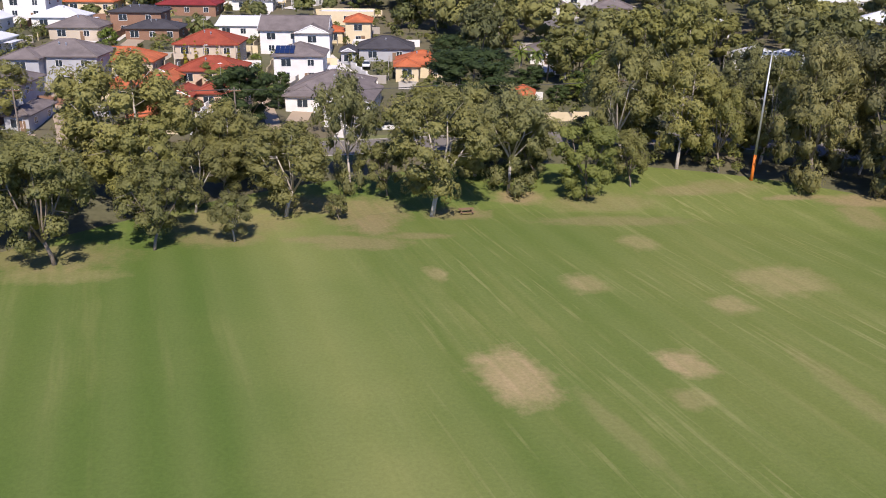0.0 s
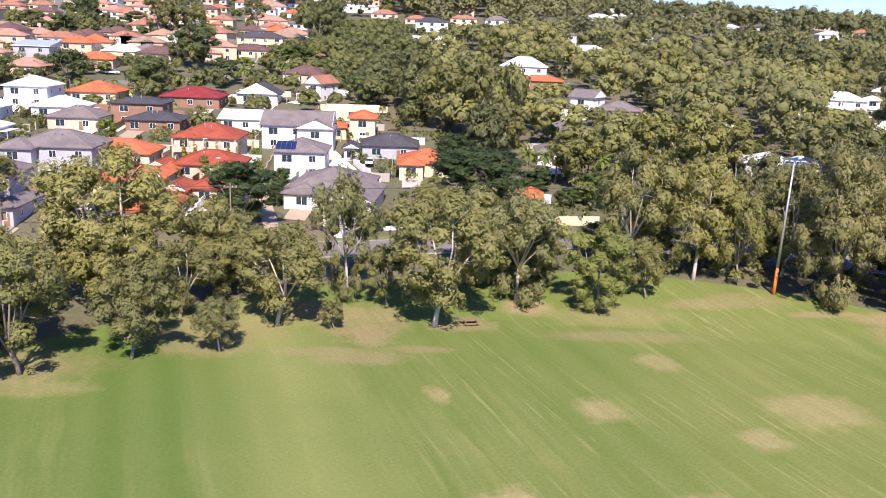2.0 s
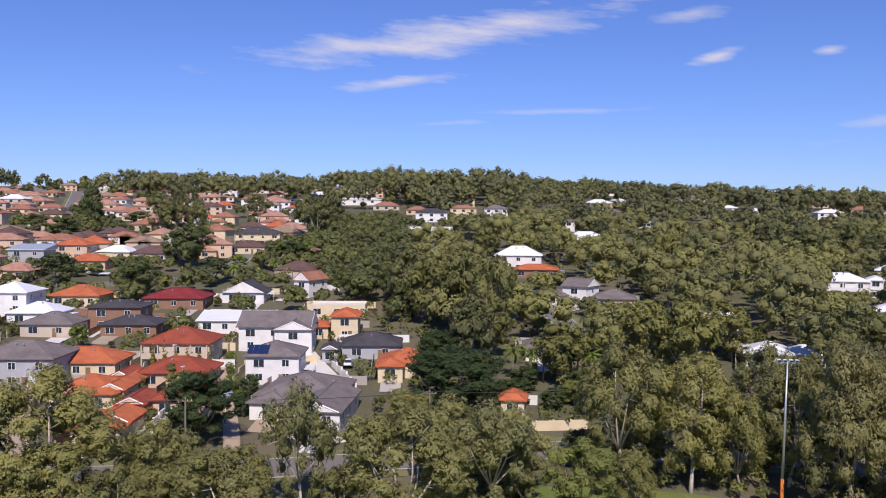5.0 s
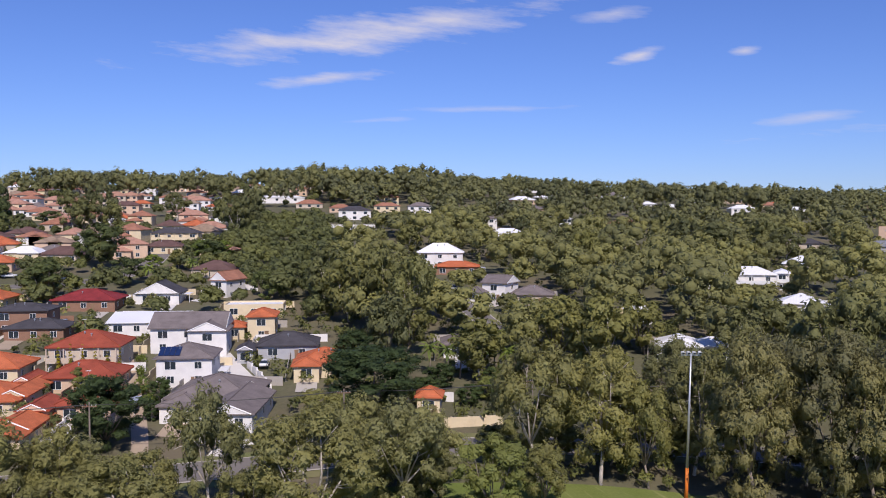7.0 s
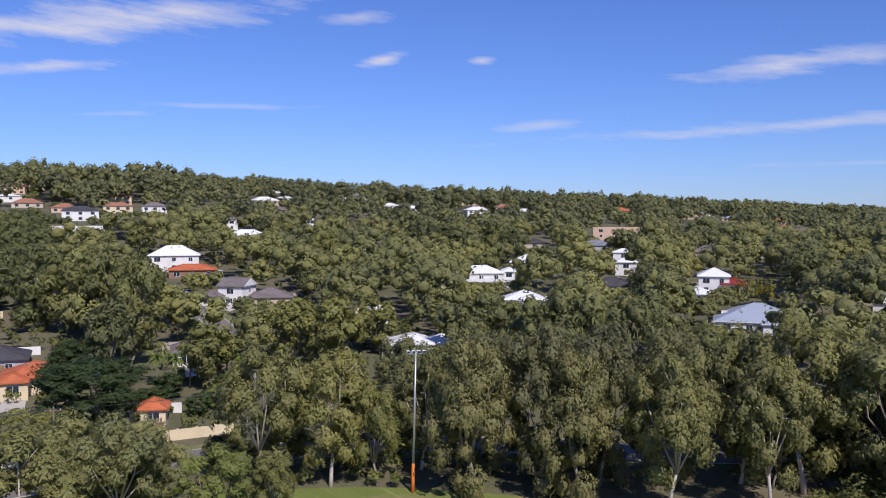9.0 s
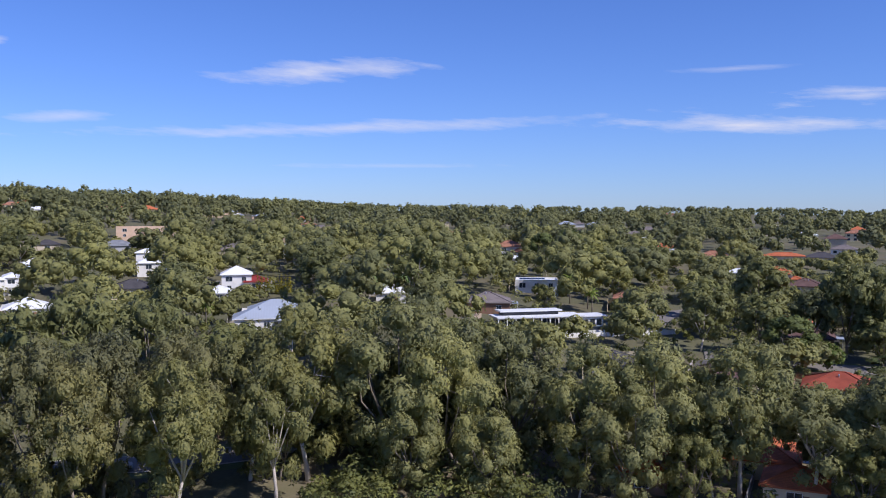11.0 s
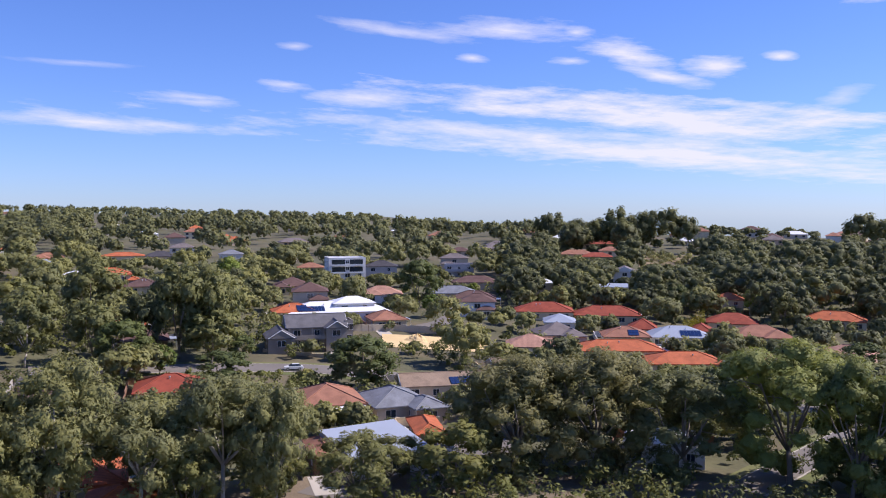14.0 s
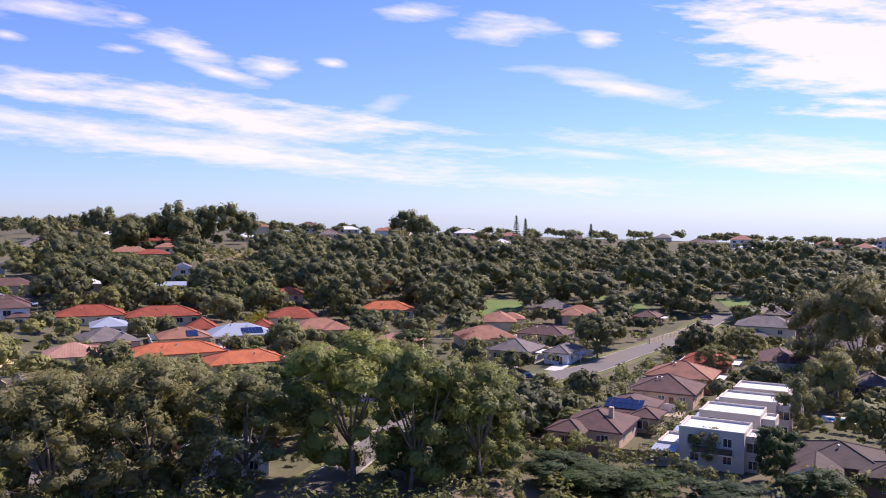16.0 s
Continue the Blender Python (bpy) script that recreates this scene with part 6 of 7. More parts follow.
def pool(x, y, turn, w, d):
    root = thing("swimming_pool", Matrix.Translation((x, y, gz(x, y) + 0.2)) @ Matrix.Rotation(radians(turn), 4, "Z"), "small blue swimming pool with pale paved surround", "swimming pool")
    bm = bmesh.new()
    for a in ((-w / 2 - 1.2, w / 2 + 1.2, -d / 2 - 1.2, -d / 2), (-w / 2 - 1.2, w / 2 + 1.2, d / 2, d / 2 + 1.2), (-w / 2 - 1.2, -w / 2, -d / 2, d / 2), (w / 2, w / 2 + 1.2, -d / 2, d / 2)):
        box(bm, *a, -0.4, 0.1)
    part("surround", bm, PALE, root, "pale paved surround")
    part("water", boxed(-w / 2, w / 2, -d / 2, d / 2, -0.4, -0.02), mat("pool_water", (0.05, 0.32, 0.55), 0.08, 0.1, 0.5, 3, 0.1, spec=0.5), root, "bright blue water")
    BUILDINGS.append((x, y, 5, 10, 0.6, 25))


pool(134.5, -145.5, -150, 4.6, 2.4)


def car(x, y, turn, color, label):
    m = Matrix.Translation((x, y, gz(x, y) + 0.28)) @ Matrix.Rotation(radians(turn), 4, "Z")
    root = thing("car", m, label, "car", "parked cars")
    paint = mat("car_paint_" + "_".join(str(round(c * 100)) for c in color), color, 0.25, 0.03, 0.5, 4, 0, spec=0.6)
    sec = [(-2.2, 0.35), (-2.25, 0.62), (-2.15, 0.86), (-1.1, 0.98), (1.3, 0.95), (2.05, 0.85), (2.2, 0.6), (2.15, 0.35)]
    pts = [(a, s * 0.88, b) for s in (-1, 1) for a, b in sec]
    n = len(sec)
    body = solid(pts, [tuple(range(n)), tuple(range(2 * n - 1, n - 1, -1))] + [(i, (i + 1) % n, n + (i + 1) % n, n + i) for i in range(n)])
    bmesh.ops.bevel(body, geom=body.edges[:], offset=0.05, segments=1, affect="EDGES")
    part("body", body, paint, root)
    part("cabin", solid([(-1.75, -0.8, 0.93), (1.05, -0.8, 0.93), (1.05, 0.8, 0.93), (-1.75, 0.8, 0.93), (-1.35, -0.62, 1.42), (0.35, -0.62, 1.42), (0.35, 0.62, 1.42), (-1.35, 0.62, 1.42)],
                        [(0, 3, 2, 1), (4, 5, 6, 7), (0, 1, 5, 4), (1, 2, 6, 5), (2, 3, 7, 6), (3, 0, 4, 7)]), GLASS, root, "dark car windows")
    part("roof_panel", boxed(-1.33, 0.33, -0.61, 0.61, 1.42, 1.46), paint, root)
    for wx in (-1.35, 1.35):
        for wy in (-0.8, 0.8):
            bm = bmesh.new()
            tube(bm, [(wx, wy - 0.11, 0.32), (wx, wy + 0.11, 0.32)], [0.32, 0.32], 12)
            wheel = part("wheel", bm, mat("tyre_rubber", (0.02, 0.02, 0.02), 0.9), root)
            bm = bmesh.new()
            s = 0.115 if wy > 0 else -0.115
            tube(bm, [(wx, wy, 0.32), (wx, wy + s, 0.32)], [0.19, 0.19], 10)
            part("rim", bm, STEEL, wheel)


CARS = (((0.75, 0.75, 0.74), "white car parked beside the street"), ((0.03, 0.05, 0.12), "dark blue car parked beside the street"), ((0.45, 0.46, 0.47), "silver car parked beside the street"), ((0.02, 0.02, 0.025), "black car parked beside the street"), ((0.35, 0.03, 0.03), "dark red car parked beside the street"))
for x, y, turn, c in ((-66, 173, 90, 0), (211, -141, 65, 0), (227.5, 33, 100, 0), (193, -110, 60, 1), (198, -118, 60, 1), (121.5, -106.7, 110, 0), (-7.5, 197, 90, 0), (43, 283, 75, 0), (56, 259, 20, 0), (240, -234, 65, 1),
                      (-34, 137, 5, 1), (84, 134, -35, 1), (90, 131, -35, 2), (78, 143, -30, 1), (36, 150, 5, 3), (-101, 305, 12, 2), (-97, 303, 12, 0), (-78, 297, 12, 3), (2, 199, 60, 3), (160, 18, 30, 0), (166, 10, 30, 1), (171, 3, 60, 2), (262, 44, 80, 3), (-128, 268, 30, 3)):
    car(x, y, turn, *CARS[c])


def power_pole(x, y, H=9.5):
    root = thing("power_pole", Matrix.Translation((x, y, gz(x, y))), "weathered timber power pole with crossarm", "power pole", "power poles")
    bm = bmesh.new()
    tube(bm, [(0, 0, -0.4), (0, 0, H)], [0.16, 0.11], 8)
    part("pole", bm, GREYBARK, root)
    part("crossarm", boxed(-1.1, 1.1, -0.06, 0.06, H - 0.7, H - 0.55), WOOD, root)
    for k in (-0.95, -0.35, 0.35, 0.95):
        bm = bmesh.new()
        tube(bm, [(k, 0, H - 0.55), (k, 0, H - 0.35)], [0.05, 0.04], 6)
        part("insulator", bm, ALU, root)
    return Vector((x, y, gz(x, y) + H - 0.35))


tops = [power_pole(x, y) for x, y in ((-95, 133), (-62, 141), (-28, 147), (9, 152.5), (40, 156), (72, 149))]
WIRE = mat("black_cable", (0.03, 0.03, 0.03), 0.6, 0.0, 1, 1, 0)
for a, b in zip(tops, tops[1:]):
    root = thing("power_line", Matrix.Identity(4), "thin black sagging power cables", "power line", "power lines")
    for k in (-0.95, -0.35, 0.35, 0.95):
        bm = bmesh.new()
        tube(bm, [tuple(a + (b - a) * s + Vector((k, 0, -2.2 * s * (1 - s)))) for s in np.linspace(0, 1, 9)], [0.02] * 9, 4)
        part("cable", bm, WIRE, root)

# ---- trees ----
# kind, x, y, height, spread
for k, x, y, H, s in ((0, 4.5, 117, 18.5, 16.5), (0, -16.3, 117, 13.8, 13.5), (1, -7.6, 126.5, 18.7, 9.5), (5, 28.2, 124, 12.7, 9.5), (1, 16.6, 126.6, 16.6, 12), (6, 63.2, 124.1, 22.5, 13), (3, -41.6, 98.5, 16, 13),
                      (3, -31.1, 103.5, 11.5, 10), (0, -21.6, 106.5, 7.0, 6), (3, -8.6, 115.3, 4.0, 3.6), (0, 45.5, 135.6, 19.5, 14), (3, 51.8, 133.3, 15.5, 9), (0, 37.0, 138.2, 20.5, 14), (6, 72.7, 123, 23.5, 14),
                      (3, -52, 100, 17, 13), (3, -36, 113, 15, 12), (3, -58, 113, 18, 13), (0, -26, 124, 14, 10), (3, -2, 125, 9, 7), (2, -24, 131, 11, 9), (1, 12, 133, 15, 11), (2, 22, 136, 13, 11),
                      (6, 82, 122, 23, 14), (0, 60, 137, 18, 12), (6, 70, 133, 21, 12), (6, 92, 118, 22, 14), (6, 76, 117.5, 21, 12), (3, -66, 97, 17, 13), (0, -38.8, 118.4, 21.5, 20), (3, -47.6, 106.6, 14.5, 13), (3, -68, 146.6, 12.9, 13), (0, -29, 117.5, 11, 9), (0, -25, 123, 10.3, 10), (0, -16.6, 130.7, 8.7, 9),
                      (3, 6.5, 154, 9, 11), (2, 10.7, 134, 12.4, 10), (2, 22, 132.5, 10.5, 8), (3, -8, 150, 5, 5), (3, -57, 124, 9, 10), (0, -46, 121, 9, 9), (3, -70, 118, 11, 11), (3, 36, 128, 9, 7), (3, 14, 143, 9, 10)):
    tree(k, x, y, H, s)
for k, x, y, H, s in ((0, 105, 106, 25.3, 16), (0, 97, 104, 20.5, 11), (2, 114.7, 102, 26.3, 17), (2, 121, 99, 26, 16), (2, 119, 88, 22.5, 12.5), (2, 126.4, 84.4, 22, 14), (2, 127.8, 76.2, 21.6, 12.5), (2, 126.8, 67.3, 16.5, 11),
                      (2, 133.8, 61.2, 22, 13), (7, 138.4, 54.3, 22, 14.5), (7, 140, 44.8, 16.8, 13), (7, 143.7, 34.9, 19.2, 14), (7, 141.4, 27.5, 17.8, 10), (3, 143.7, 17.4, 11, 12), (0, 85, 110, 21.5, 12.5), (0, 100, 113, 22, 12),
                      (7, 148, 47, 13, 9), (7, 151, 39, 16.5, 11), (3, 154, 29.6, 16, 13), (3, 155, 13, 7.4, 10), (6, 157.4, -6.1, 18.6, 17), (6, 160, -19, 19.4, 17), (3, 157, -34.5, 17.6, 18), (5, 151.4, -47.7, 23.2, 19), (5, 143, -52.5, 22, 14),
                      (5, 140.5, -63, 18.5, 14), (6, 163, -8.6, 18, 15), (6, 166, -26, 18, 14), (5, 150, -58, 15.5, 14), (5, 147, -69, 17.0, 12), (4, 128, -75.8, 4.2, 11), (4, 121, -79, 4.2, 9), (4, 135, -71.5, 4.9, 9), (4, 113, -84, 4.5, 10),
                      (4, 108, -96, 5.5, 8), (3, 128, -98, 6.5, 6), (5, 133, -110, 5, 5), (5, 159, -97, 4, 6), (2, 132, -127, 11, 7), (2, 142, -153, 13, 10), (4, 117, -101, 8.5, 6), (6, 147, -171, 26, 17), (6, 164, -184, 20, 15), (6, 135, -176, 24, 15), (3, 177, -159, 8, 8), (3, 187, -184, 9, 9), (2, 120, -150, 15, 12), (2, 108, -140, 16, 13),
                      (3, 130.0, 57.3, 11.2, 6.5), (3, 139.2, 37.8, 10.2, 7.5), (0, 122.9, 71.5, 11.6, 8.1), (3, 102.7, 109.6, 13.2, 7.7), (2, 110.4, 93.7, 14.4, 9.0), (2, 116.7, 82.8, 12.5, 8.9), (3, 143.2, 28.4, 9.5, 7.7)):
    tree(k, x, y, H, s * 1.12, group="eastern tree belt")
for k, x, y, H, s in ((3, 116, 112, 9, 9), (2, 123, 118, 12, 11), (2, 130, 123, 12, 12), (3, 112, 120, 10, 10), (2, 132, 111, 11, 11), (1, 139, 101, 12, 11), (3, 145, 88, 10, 10), (2, 133, 92, 15, 12), (2, 136, 76, 14, 11), (7, 144, 64, 13, 11), (7, 135, 57, 12, 9), (7, 146, 40, 12, 10), (2, 126, 108, 15, 12), (2, 108, 121, 16, 13), (2, 124, 92, 13, 11), 
                      (3, 150, 4, 11, 11), (2, 168, -40, 14, 13)):
    tree(k, x, y, H, s * 1.12, near=False, group="eastern tree belt")
for k, x, y, H, s in ((3, 33, 144.5, 6, 8), (0, 41, 144, 7, 9), (3, 49, 142, 6.5, 9), (0, 57, 141, 7, 9), (3, 66, 137, 7, 9), (0, 74, 131, 7, 9), (3, 84, 127, 7, 9)):
    tree(k, x, y, H, s, near=False, group="street trees")
# garden trees that stand out
for k, x, y, H, s in ((4, -66, 196, 11, 11), (5, -23, 212, 4, 4), (2, 18, 196, 15, 12), (1, 24, 214, 20, 12), (0, 18, 225, 21, 14), (1, 26, 232, 18, 11), (0, 10, 238, 17, 13), (1, 4, 252, 18, 13), (0, 52, 218, 12, 12),
                      (0, 60, 180, 18, 15), (3, 52, 192, 16, 13), (0, 74, 165, 19, 15), (6, 95, 155, 22, 15), (6, 108, 150, 21, 14), (6, 116, 138, 21, 14), (1, 90, 175, 18, 13), (5, 38, 172, 6, 6), (4, -72, 262, 12, 12), (4, -40, 335, 11, 12), (4, 214, -32, 8, 10), (2, 211, -154, 12, 13), (4, 236, 46, 6, 8),
                      (5, 197, -36, 10, 14), (4, 220, -18, 8, 9), (2, 230, 52, 13, 16), (2, 222, 66, 14, 14), (1, 215, 88, 13, 11), (2, 232, 92, 15, 15), (5, 214, 60, 7, 10), (1, 185, 150, 19, 14), (2, 205, 172, 16, 13)):
    tree(k, x, y, H, s, near=math.hypot(x, y) < 160, group="garden trees")
# large trees that stand before houses
for k, x, y, H, s in ((4, -27.5, 152.5, 11.5, 12), (4, 15.5, 168, 12.0, 18), (2, 233, 60, 22, 15), (2, 234, 52, 21, 13), (1, 238, 52, 20, 13), (2, 230, 68, 15, 12), (4, 210.5, 47, 7.5, 12), (4, 212.5, 16.5, 12, 16),
                      (4, 329, -2, 17, 16), (2, 251, 86, 19, 16), (4, 214, 67, 12, 13), (2, 222, 76, 14, 13), (4, -24.5, 176, 4.5, 4), (4, -23.2, 166, 3.6, 3.2), (5, -36, 176, 5, 6), (5, -40, 182, 4.5, 5), (4, 12, 196, 8, 9), (4, 24, 172, 5, 6), (4, 31, 171, 4, 5), (5, 36, 174, 4.5, 6), (4, 27, 181, 5, 6), (4, 39, 180, 5, 6), (1, 66, 160, 15, 11), (1, 84, 168, 15, 12), (0, 62, 196, 14, 11), (3, 75, 200, 13, 12), (2, 197, -84, 12, 12), (4, 209, -75, 10, 12), (4, 219, -92, 9, 11), (4, 232, -108, 9, 11), (2, 172, -96, 9, 8), (4, 160, -90, 4.2, 9)):
    tree(k, x, y, H, s, near=math.hypot(x, y) < 200, group="large garden trees")

# dark trees that stand out among the hillside houses
HILLSIDE = ((4, -180, 345, 14, 14), (4, -170, 350, 16.6, 14), (1, -164, 344, 13, 12), (4, -190, 352, 12, 12), (4, -200, 432, 12.8, 13.7), (1, -116, 430, 20, 15), (1, -105, 434, 22.7, 15), (2, -110, 424, 16, 13), (2, -98, 428, 15, 12),
            (4, -75.9, 329, 15.6, 16), (4, -83, 334, 12, 11), (4, -101.6, 277.6, 10.8, 13), (4, -59.6, 294.3, 8.9, 11.3), (5, -43, 337, 9.4, 10), (5, -36, 339, 9, 10), (1, -81, 490, 15.9, 15), (4, -172.5, 492.7, 18, 11.4),
            (4, -165, 470, 14, 11), (4, -156, 445, 14, 11), (4, -146.8, 425, 15.8, 10.9), (4, -166, 408, 10, 12.7), (5, -137.4, 269.6, 6.5, 11.5), (4, -131, 284, 4.6, 8), (4, -139, 286, 4.4, 8), (1, -44, 410, 22, 15),
            (2, -34, 414, 24, 16), (1, -38, 402, 18, 13), (4, -147, 396, 10.2, 11.9), (5, -58, 324.5, 5.6, 8.3), (4, -136.4, 461, 7.7, 12), (3, -197, 373, 9.4, 13.5))
for k, x, y, H, s in HILLSIDE:
    tree(k, x, y, H, s, near=False, group="large hillside trees")


def pine(x, y, H):
    """Tall conifer with level tiers of branches."""
    rng = np.random.default_rng(int(x + y) % 97 + 3)
    root = thing("pine", Matrix.Translation((x, y, gz(x, y))), "tall dark conical pine tree on the ridge", "pine", "ridge pines")
    bm = bmesh.new()
    tube(bm, [(0, 0, -0.4), (0, 0, H * 0.98)], [H * 0.018, 0.04], 6)
    part("trunk", bm, GREYBARK, root)
    cs = []
    for tier in range(11):
        z = H * (0.22 + 0.07 * tier)
        r = H * 0.17 * (1 - tier / 12)
        for k in range(70):
            az, q = rng.uniform(0, 6.28), r * math.sqrt(rng.uniform(0.02, 1))
            cs.append((math.cos(az) * q, math.sin(az) * q, z + rng.normal(0, 0.18) - q * 0.12))
    cs = np.array(cs)
    out = cs * np.array([1, 1, 0]) / (np.linalg.norm(cs[:, :2], axis=1, keepdims=True) + 0.1) + np.array([0, 0, 0.8])
    ob = new("foliage", leaf_mesh("foliage", cs, out, 1.1, 0.7, DARK, rng))
    ob.parent = root


for x, y, H in ((511, -363, 21), (507, -368, 19), (672, -4, 20), (671, -12, 19), (640, 30, 15), (648, 24, 14), (470, -395, 17)):
    pine(x, y, H)


def bush(x, y, H, w, material, label, group="garden shrubs", pointed=False):
    """A clipped or loose shrub."""
    rng = np.random.default_rng(int(abs(x * 13 + y * 7)))
    if pointed:
        puffs = [(0, 0, H * (0.12 + 0.11 * k), w * 0.5 * (1 - 0.105 * k)) for k in range(9)]
    else:
        puffs = [(rng.normal(0, w * 0.16), rng.normal(0, w * 0.16), H * rng.uniform(0.4, 0.75), w * rng.uniform(0.22, 0.34)) for _ in range(7)]
    c, d = fill_puffs(puffs, 260, rng, 0.9)
    root = thing("shrub" if not pointed else "cypress", Matrix.Translation((x, y, gz(x, y))), label, "shrub" if not pointed else "cypress", group)
    bm = bmesh.new()
    tube(bm, [(0, 0, -0.2), (0, 0, H * 0.6)], [0.06, 0.03], 5)
    part("stem", bm, GREYBARK, root)
    ob = new("foliage", leaf_mesh("foliage", c, d, 0.5, 0.32, material, rng))
    ob.parent = root


for x, y, H, w in ((-32.4, 197.1, 2.6, 2.6), (-30.6, 190.1, 2.5, 2.6), (-28.9, 184.1, 2.4, 2.6), (-27.4, 179.1, 2.3, 2.6), (-25.8, 174.1, 2.2, 2.6)):
    bush(x, y, H, w, BRIGHT, "rounded bright green hedge shrub beside the driveway", "driveway hedge")
for k in range(6):
    bush(-46 + k * 2.3, 189.5, 6.5, 1.2, YELLOW, "tall slim yellow-green conifer", "row of conifers", True)
for x, y, H, w in ((196.6, 6.4, 2.6, 3.6), (201.6, 8.4, 2.2, 2.8), (262, -22, 1.4, 3.0), (258, -20, 1.3, 3.0), (254, -17, 1.3, 3.0)):
    bush(x, y, H, w, YELLOW, "yellow-green leafy garden shrub", "yellow shrubs")
for k in range(12):
    bush(293 + k * 1.5, -84 - k * 1.2, 6.5, 1.8, YELLOW, "tall slim green cypress", "row of cypresses", True)
for k in range(9):
    bush(196.0 + k * 0.35, 221.3 + k * -1.41, 6.5, 2.0, YELLOW, "tall slim yellow-green conifer", "row of conifers", True)


def palm(x, y, H):
    root = thing("palm", Matrix.Translation((x, y, gz(x, y))), "palm tree with slender trunk and arching fronds", "palm", "palms")
    bm = bmesh.new()
    tube(bm, [(0, 0, -0.3), (0.2, 0.1, H * 0.5), (0.1, 0.2, H)], [0.2, 0.15, 0.12], 7)
    part("trunk", bm, GREYBARK, root, smooth=True)
    bm = bmesh.new()
    for k in range(16):
        az, up = k * 2.4, 0.9 - 0.09 * k
        p = [Vector((0.1 + math.cos(az) * r, 0.2 + math.sin(az) * r, H + up * r * 1.1 - 0.22 * r * r)) for r in (0, 0.8, 1.6, 2.5)]
        side = Vector((-math.sin(az), math.cos(az), 0))
        w = (0.08, 0.4, 0.34, 0.04)
        a = [bm.verts.new(q + side * s - Vector((0, 0, s * 0.6))) for q, s in zip(p, w)]
        b = [bm.verts.new(q - side * s - Vector((0, 0, s * 0.6))) for q, s in zip(p, w)]
        c = [bm.verts.new(q) for q in p]
        for i in range(3):
            bm.faces.new((a[i], c[i], c[i + 1], a[i + 1]))
            bm.faces.new((c[i], b[i], b[i + 1], c[i + 1]))
    part("fronds", bm, BRIGHT, root)


for x, y, H in ((29, 184, 7), (32, 187, 8), (36, 185, 7), (39, 188, 8.5), (34, 191, 7.5), (41, 184, 6.5), (243, 132, 7), (238, 128, 6), (247, 140, 8), (152, 190, 7), (-52, 292, 6), (-40, 300, 7), (26, 189, 6)):
    palm(x, y, H)

# ---- scattered suburb: further houses, garden trees ----
rnd = random.Random(7)
far_roofs = (TERRA, SALMON, TERRA, SALMON, TAN, ORANGE, TERRA, SALMON, BROWN, GREYR, WHITER)


def free(x, y, gap):
    return all(math.hypot(x - b[0], y - b[1]) > b[2] + gap for b in BUILDINGS) and all(np.min(np.hypot(f[:, 0] - x, f[:, 1] - y)) > w / 2 + gap for f, w in ROADS)


def settle(n, b0, b1, r0, r1, roofs, gap, tall=0.35):
    made = tries = 0
    while made < n and tries < n * 25:
        tries += 1
        b, r = radians(rnd.uniform(b0, b1)), math.sqrt(rnd.uniform(r0 ** 2, r1 ** 2))
        x, y = CX + r * math.sin(b), CY + r * math.cos(b)
        if any(math.hypot(x - a[1], y - a[2]) < a[4] * 0.5 + 5 for a in HILLSIDE):
            continue
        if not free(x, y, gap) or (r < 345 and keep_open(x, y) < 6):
            continue
        w, d = rnd.uniform(11, 17), rnd.uniform(9, 13)
        ell = ((-w / 2, rnd.uniform(-1, 2), -rnd.uniform(2, 4), d * 0.5, 2.9, "hip"),) if rnd.random() < 0.7 else ((0, w / 2, -rnd.uniform(2, 3.5), d * 0.5, 2.9, "hip"),)
        house(x, y, rnd.choice((0, 0, 90, -8, 12)) - (0 if b0 < 20 else math.degrees(b)), w, d, 5.4 if rnd.random() < tall else 2.9, rnd.choice(roofs), rnd.choice((CREAM, WHITE, BEIGE, PEACH)), "hip", 24, ell, far=True, group="far houses")
        made += 1


settle(120, -34, -8, 300, 640, far_roofs, 4.0)
settle(70, -34, 0, 640, 880, far_roofs, 4)
settle(16, -8, 30, 360, 800, (WHITER, GREYR, TERRA, WHITER), 12)
settle(40, 24, 66, 300, 850, (WHITER, GREYR, BLUER, TERRA, ORANGE), 10)
settle(26, 66, 100, 330, 850, (GREYR, BROWN, TERRA, ORANGE, GREYR, WHITER), 10)
settle(46, 98, 155, 590, 690, (GREYR, WHITER, BROWN, TERRA), 8)
settle(10, 98, 132, 225, 335, (TERRA, RED, TERRA, BROWN, GREYR, SALMON), 3, 0.1)
settle(4, 70, 98, 290, 345, (TERRA, GREYR, BROWN, SALMON, BROWN), 4, 0.2)
settle(14, 134, 160, 230, 420, (GREYR, BROWN, TERRA, WHITER), 9)


def plant(n, b0, b1, r0, r1, kinds, h0, h1, gap=3.5, near=False):
    made = tries = 0
    while made < n and tries < n * 30:
        tries += 1
        b, r = radians(rnd.uniform(b0, b1)), math.sqrt(rnd.uniform(r0 ** 2, r1 ** 2))
        x, y = CX + r * math.sin(b), CY + r * math.cos(b)
        H = rnd.uniform(h0, h1)
        if any(math.hypot(x - t[0], y - t[1]) < t[2] * 0.8 + H * 0.22 for t in TREES):
            continue
        if any(np.min(np.hypot(f[:, 0] - x, f[:, 1] - y)) < w / 2 + 1.5 for f, w in ROADS):
            continue
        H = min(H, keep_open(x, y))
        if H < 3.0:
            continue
        tree(rnd.choice(kinds), x, y, H, H * rnd.uniform(0.72, 1.0), near, group="suburban trees")
        made += 1


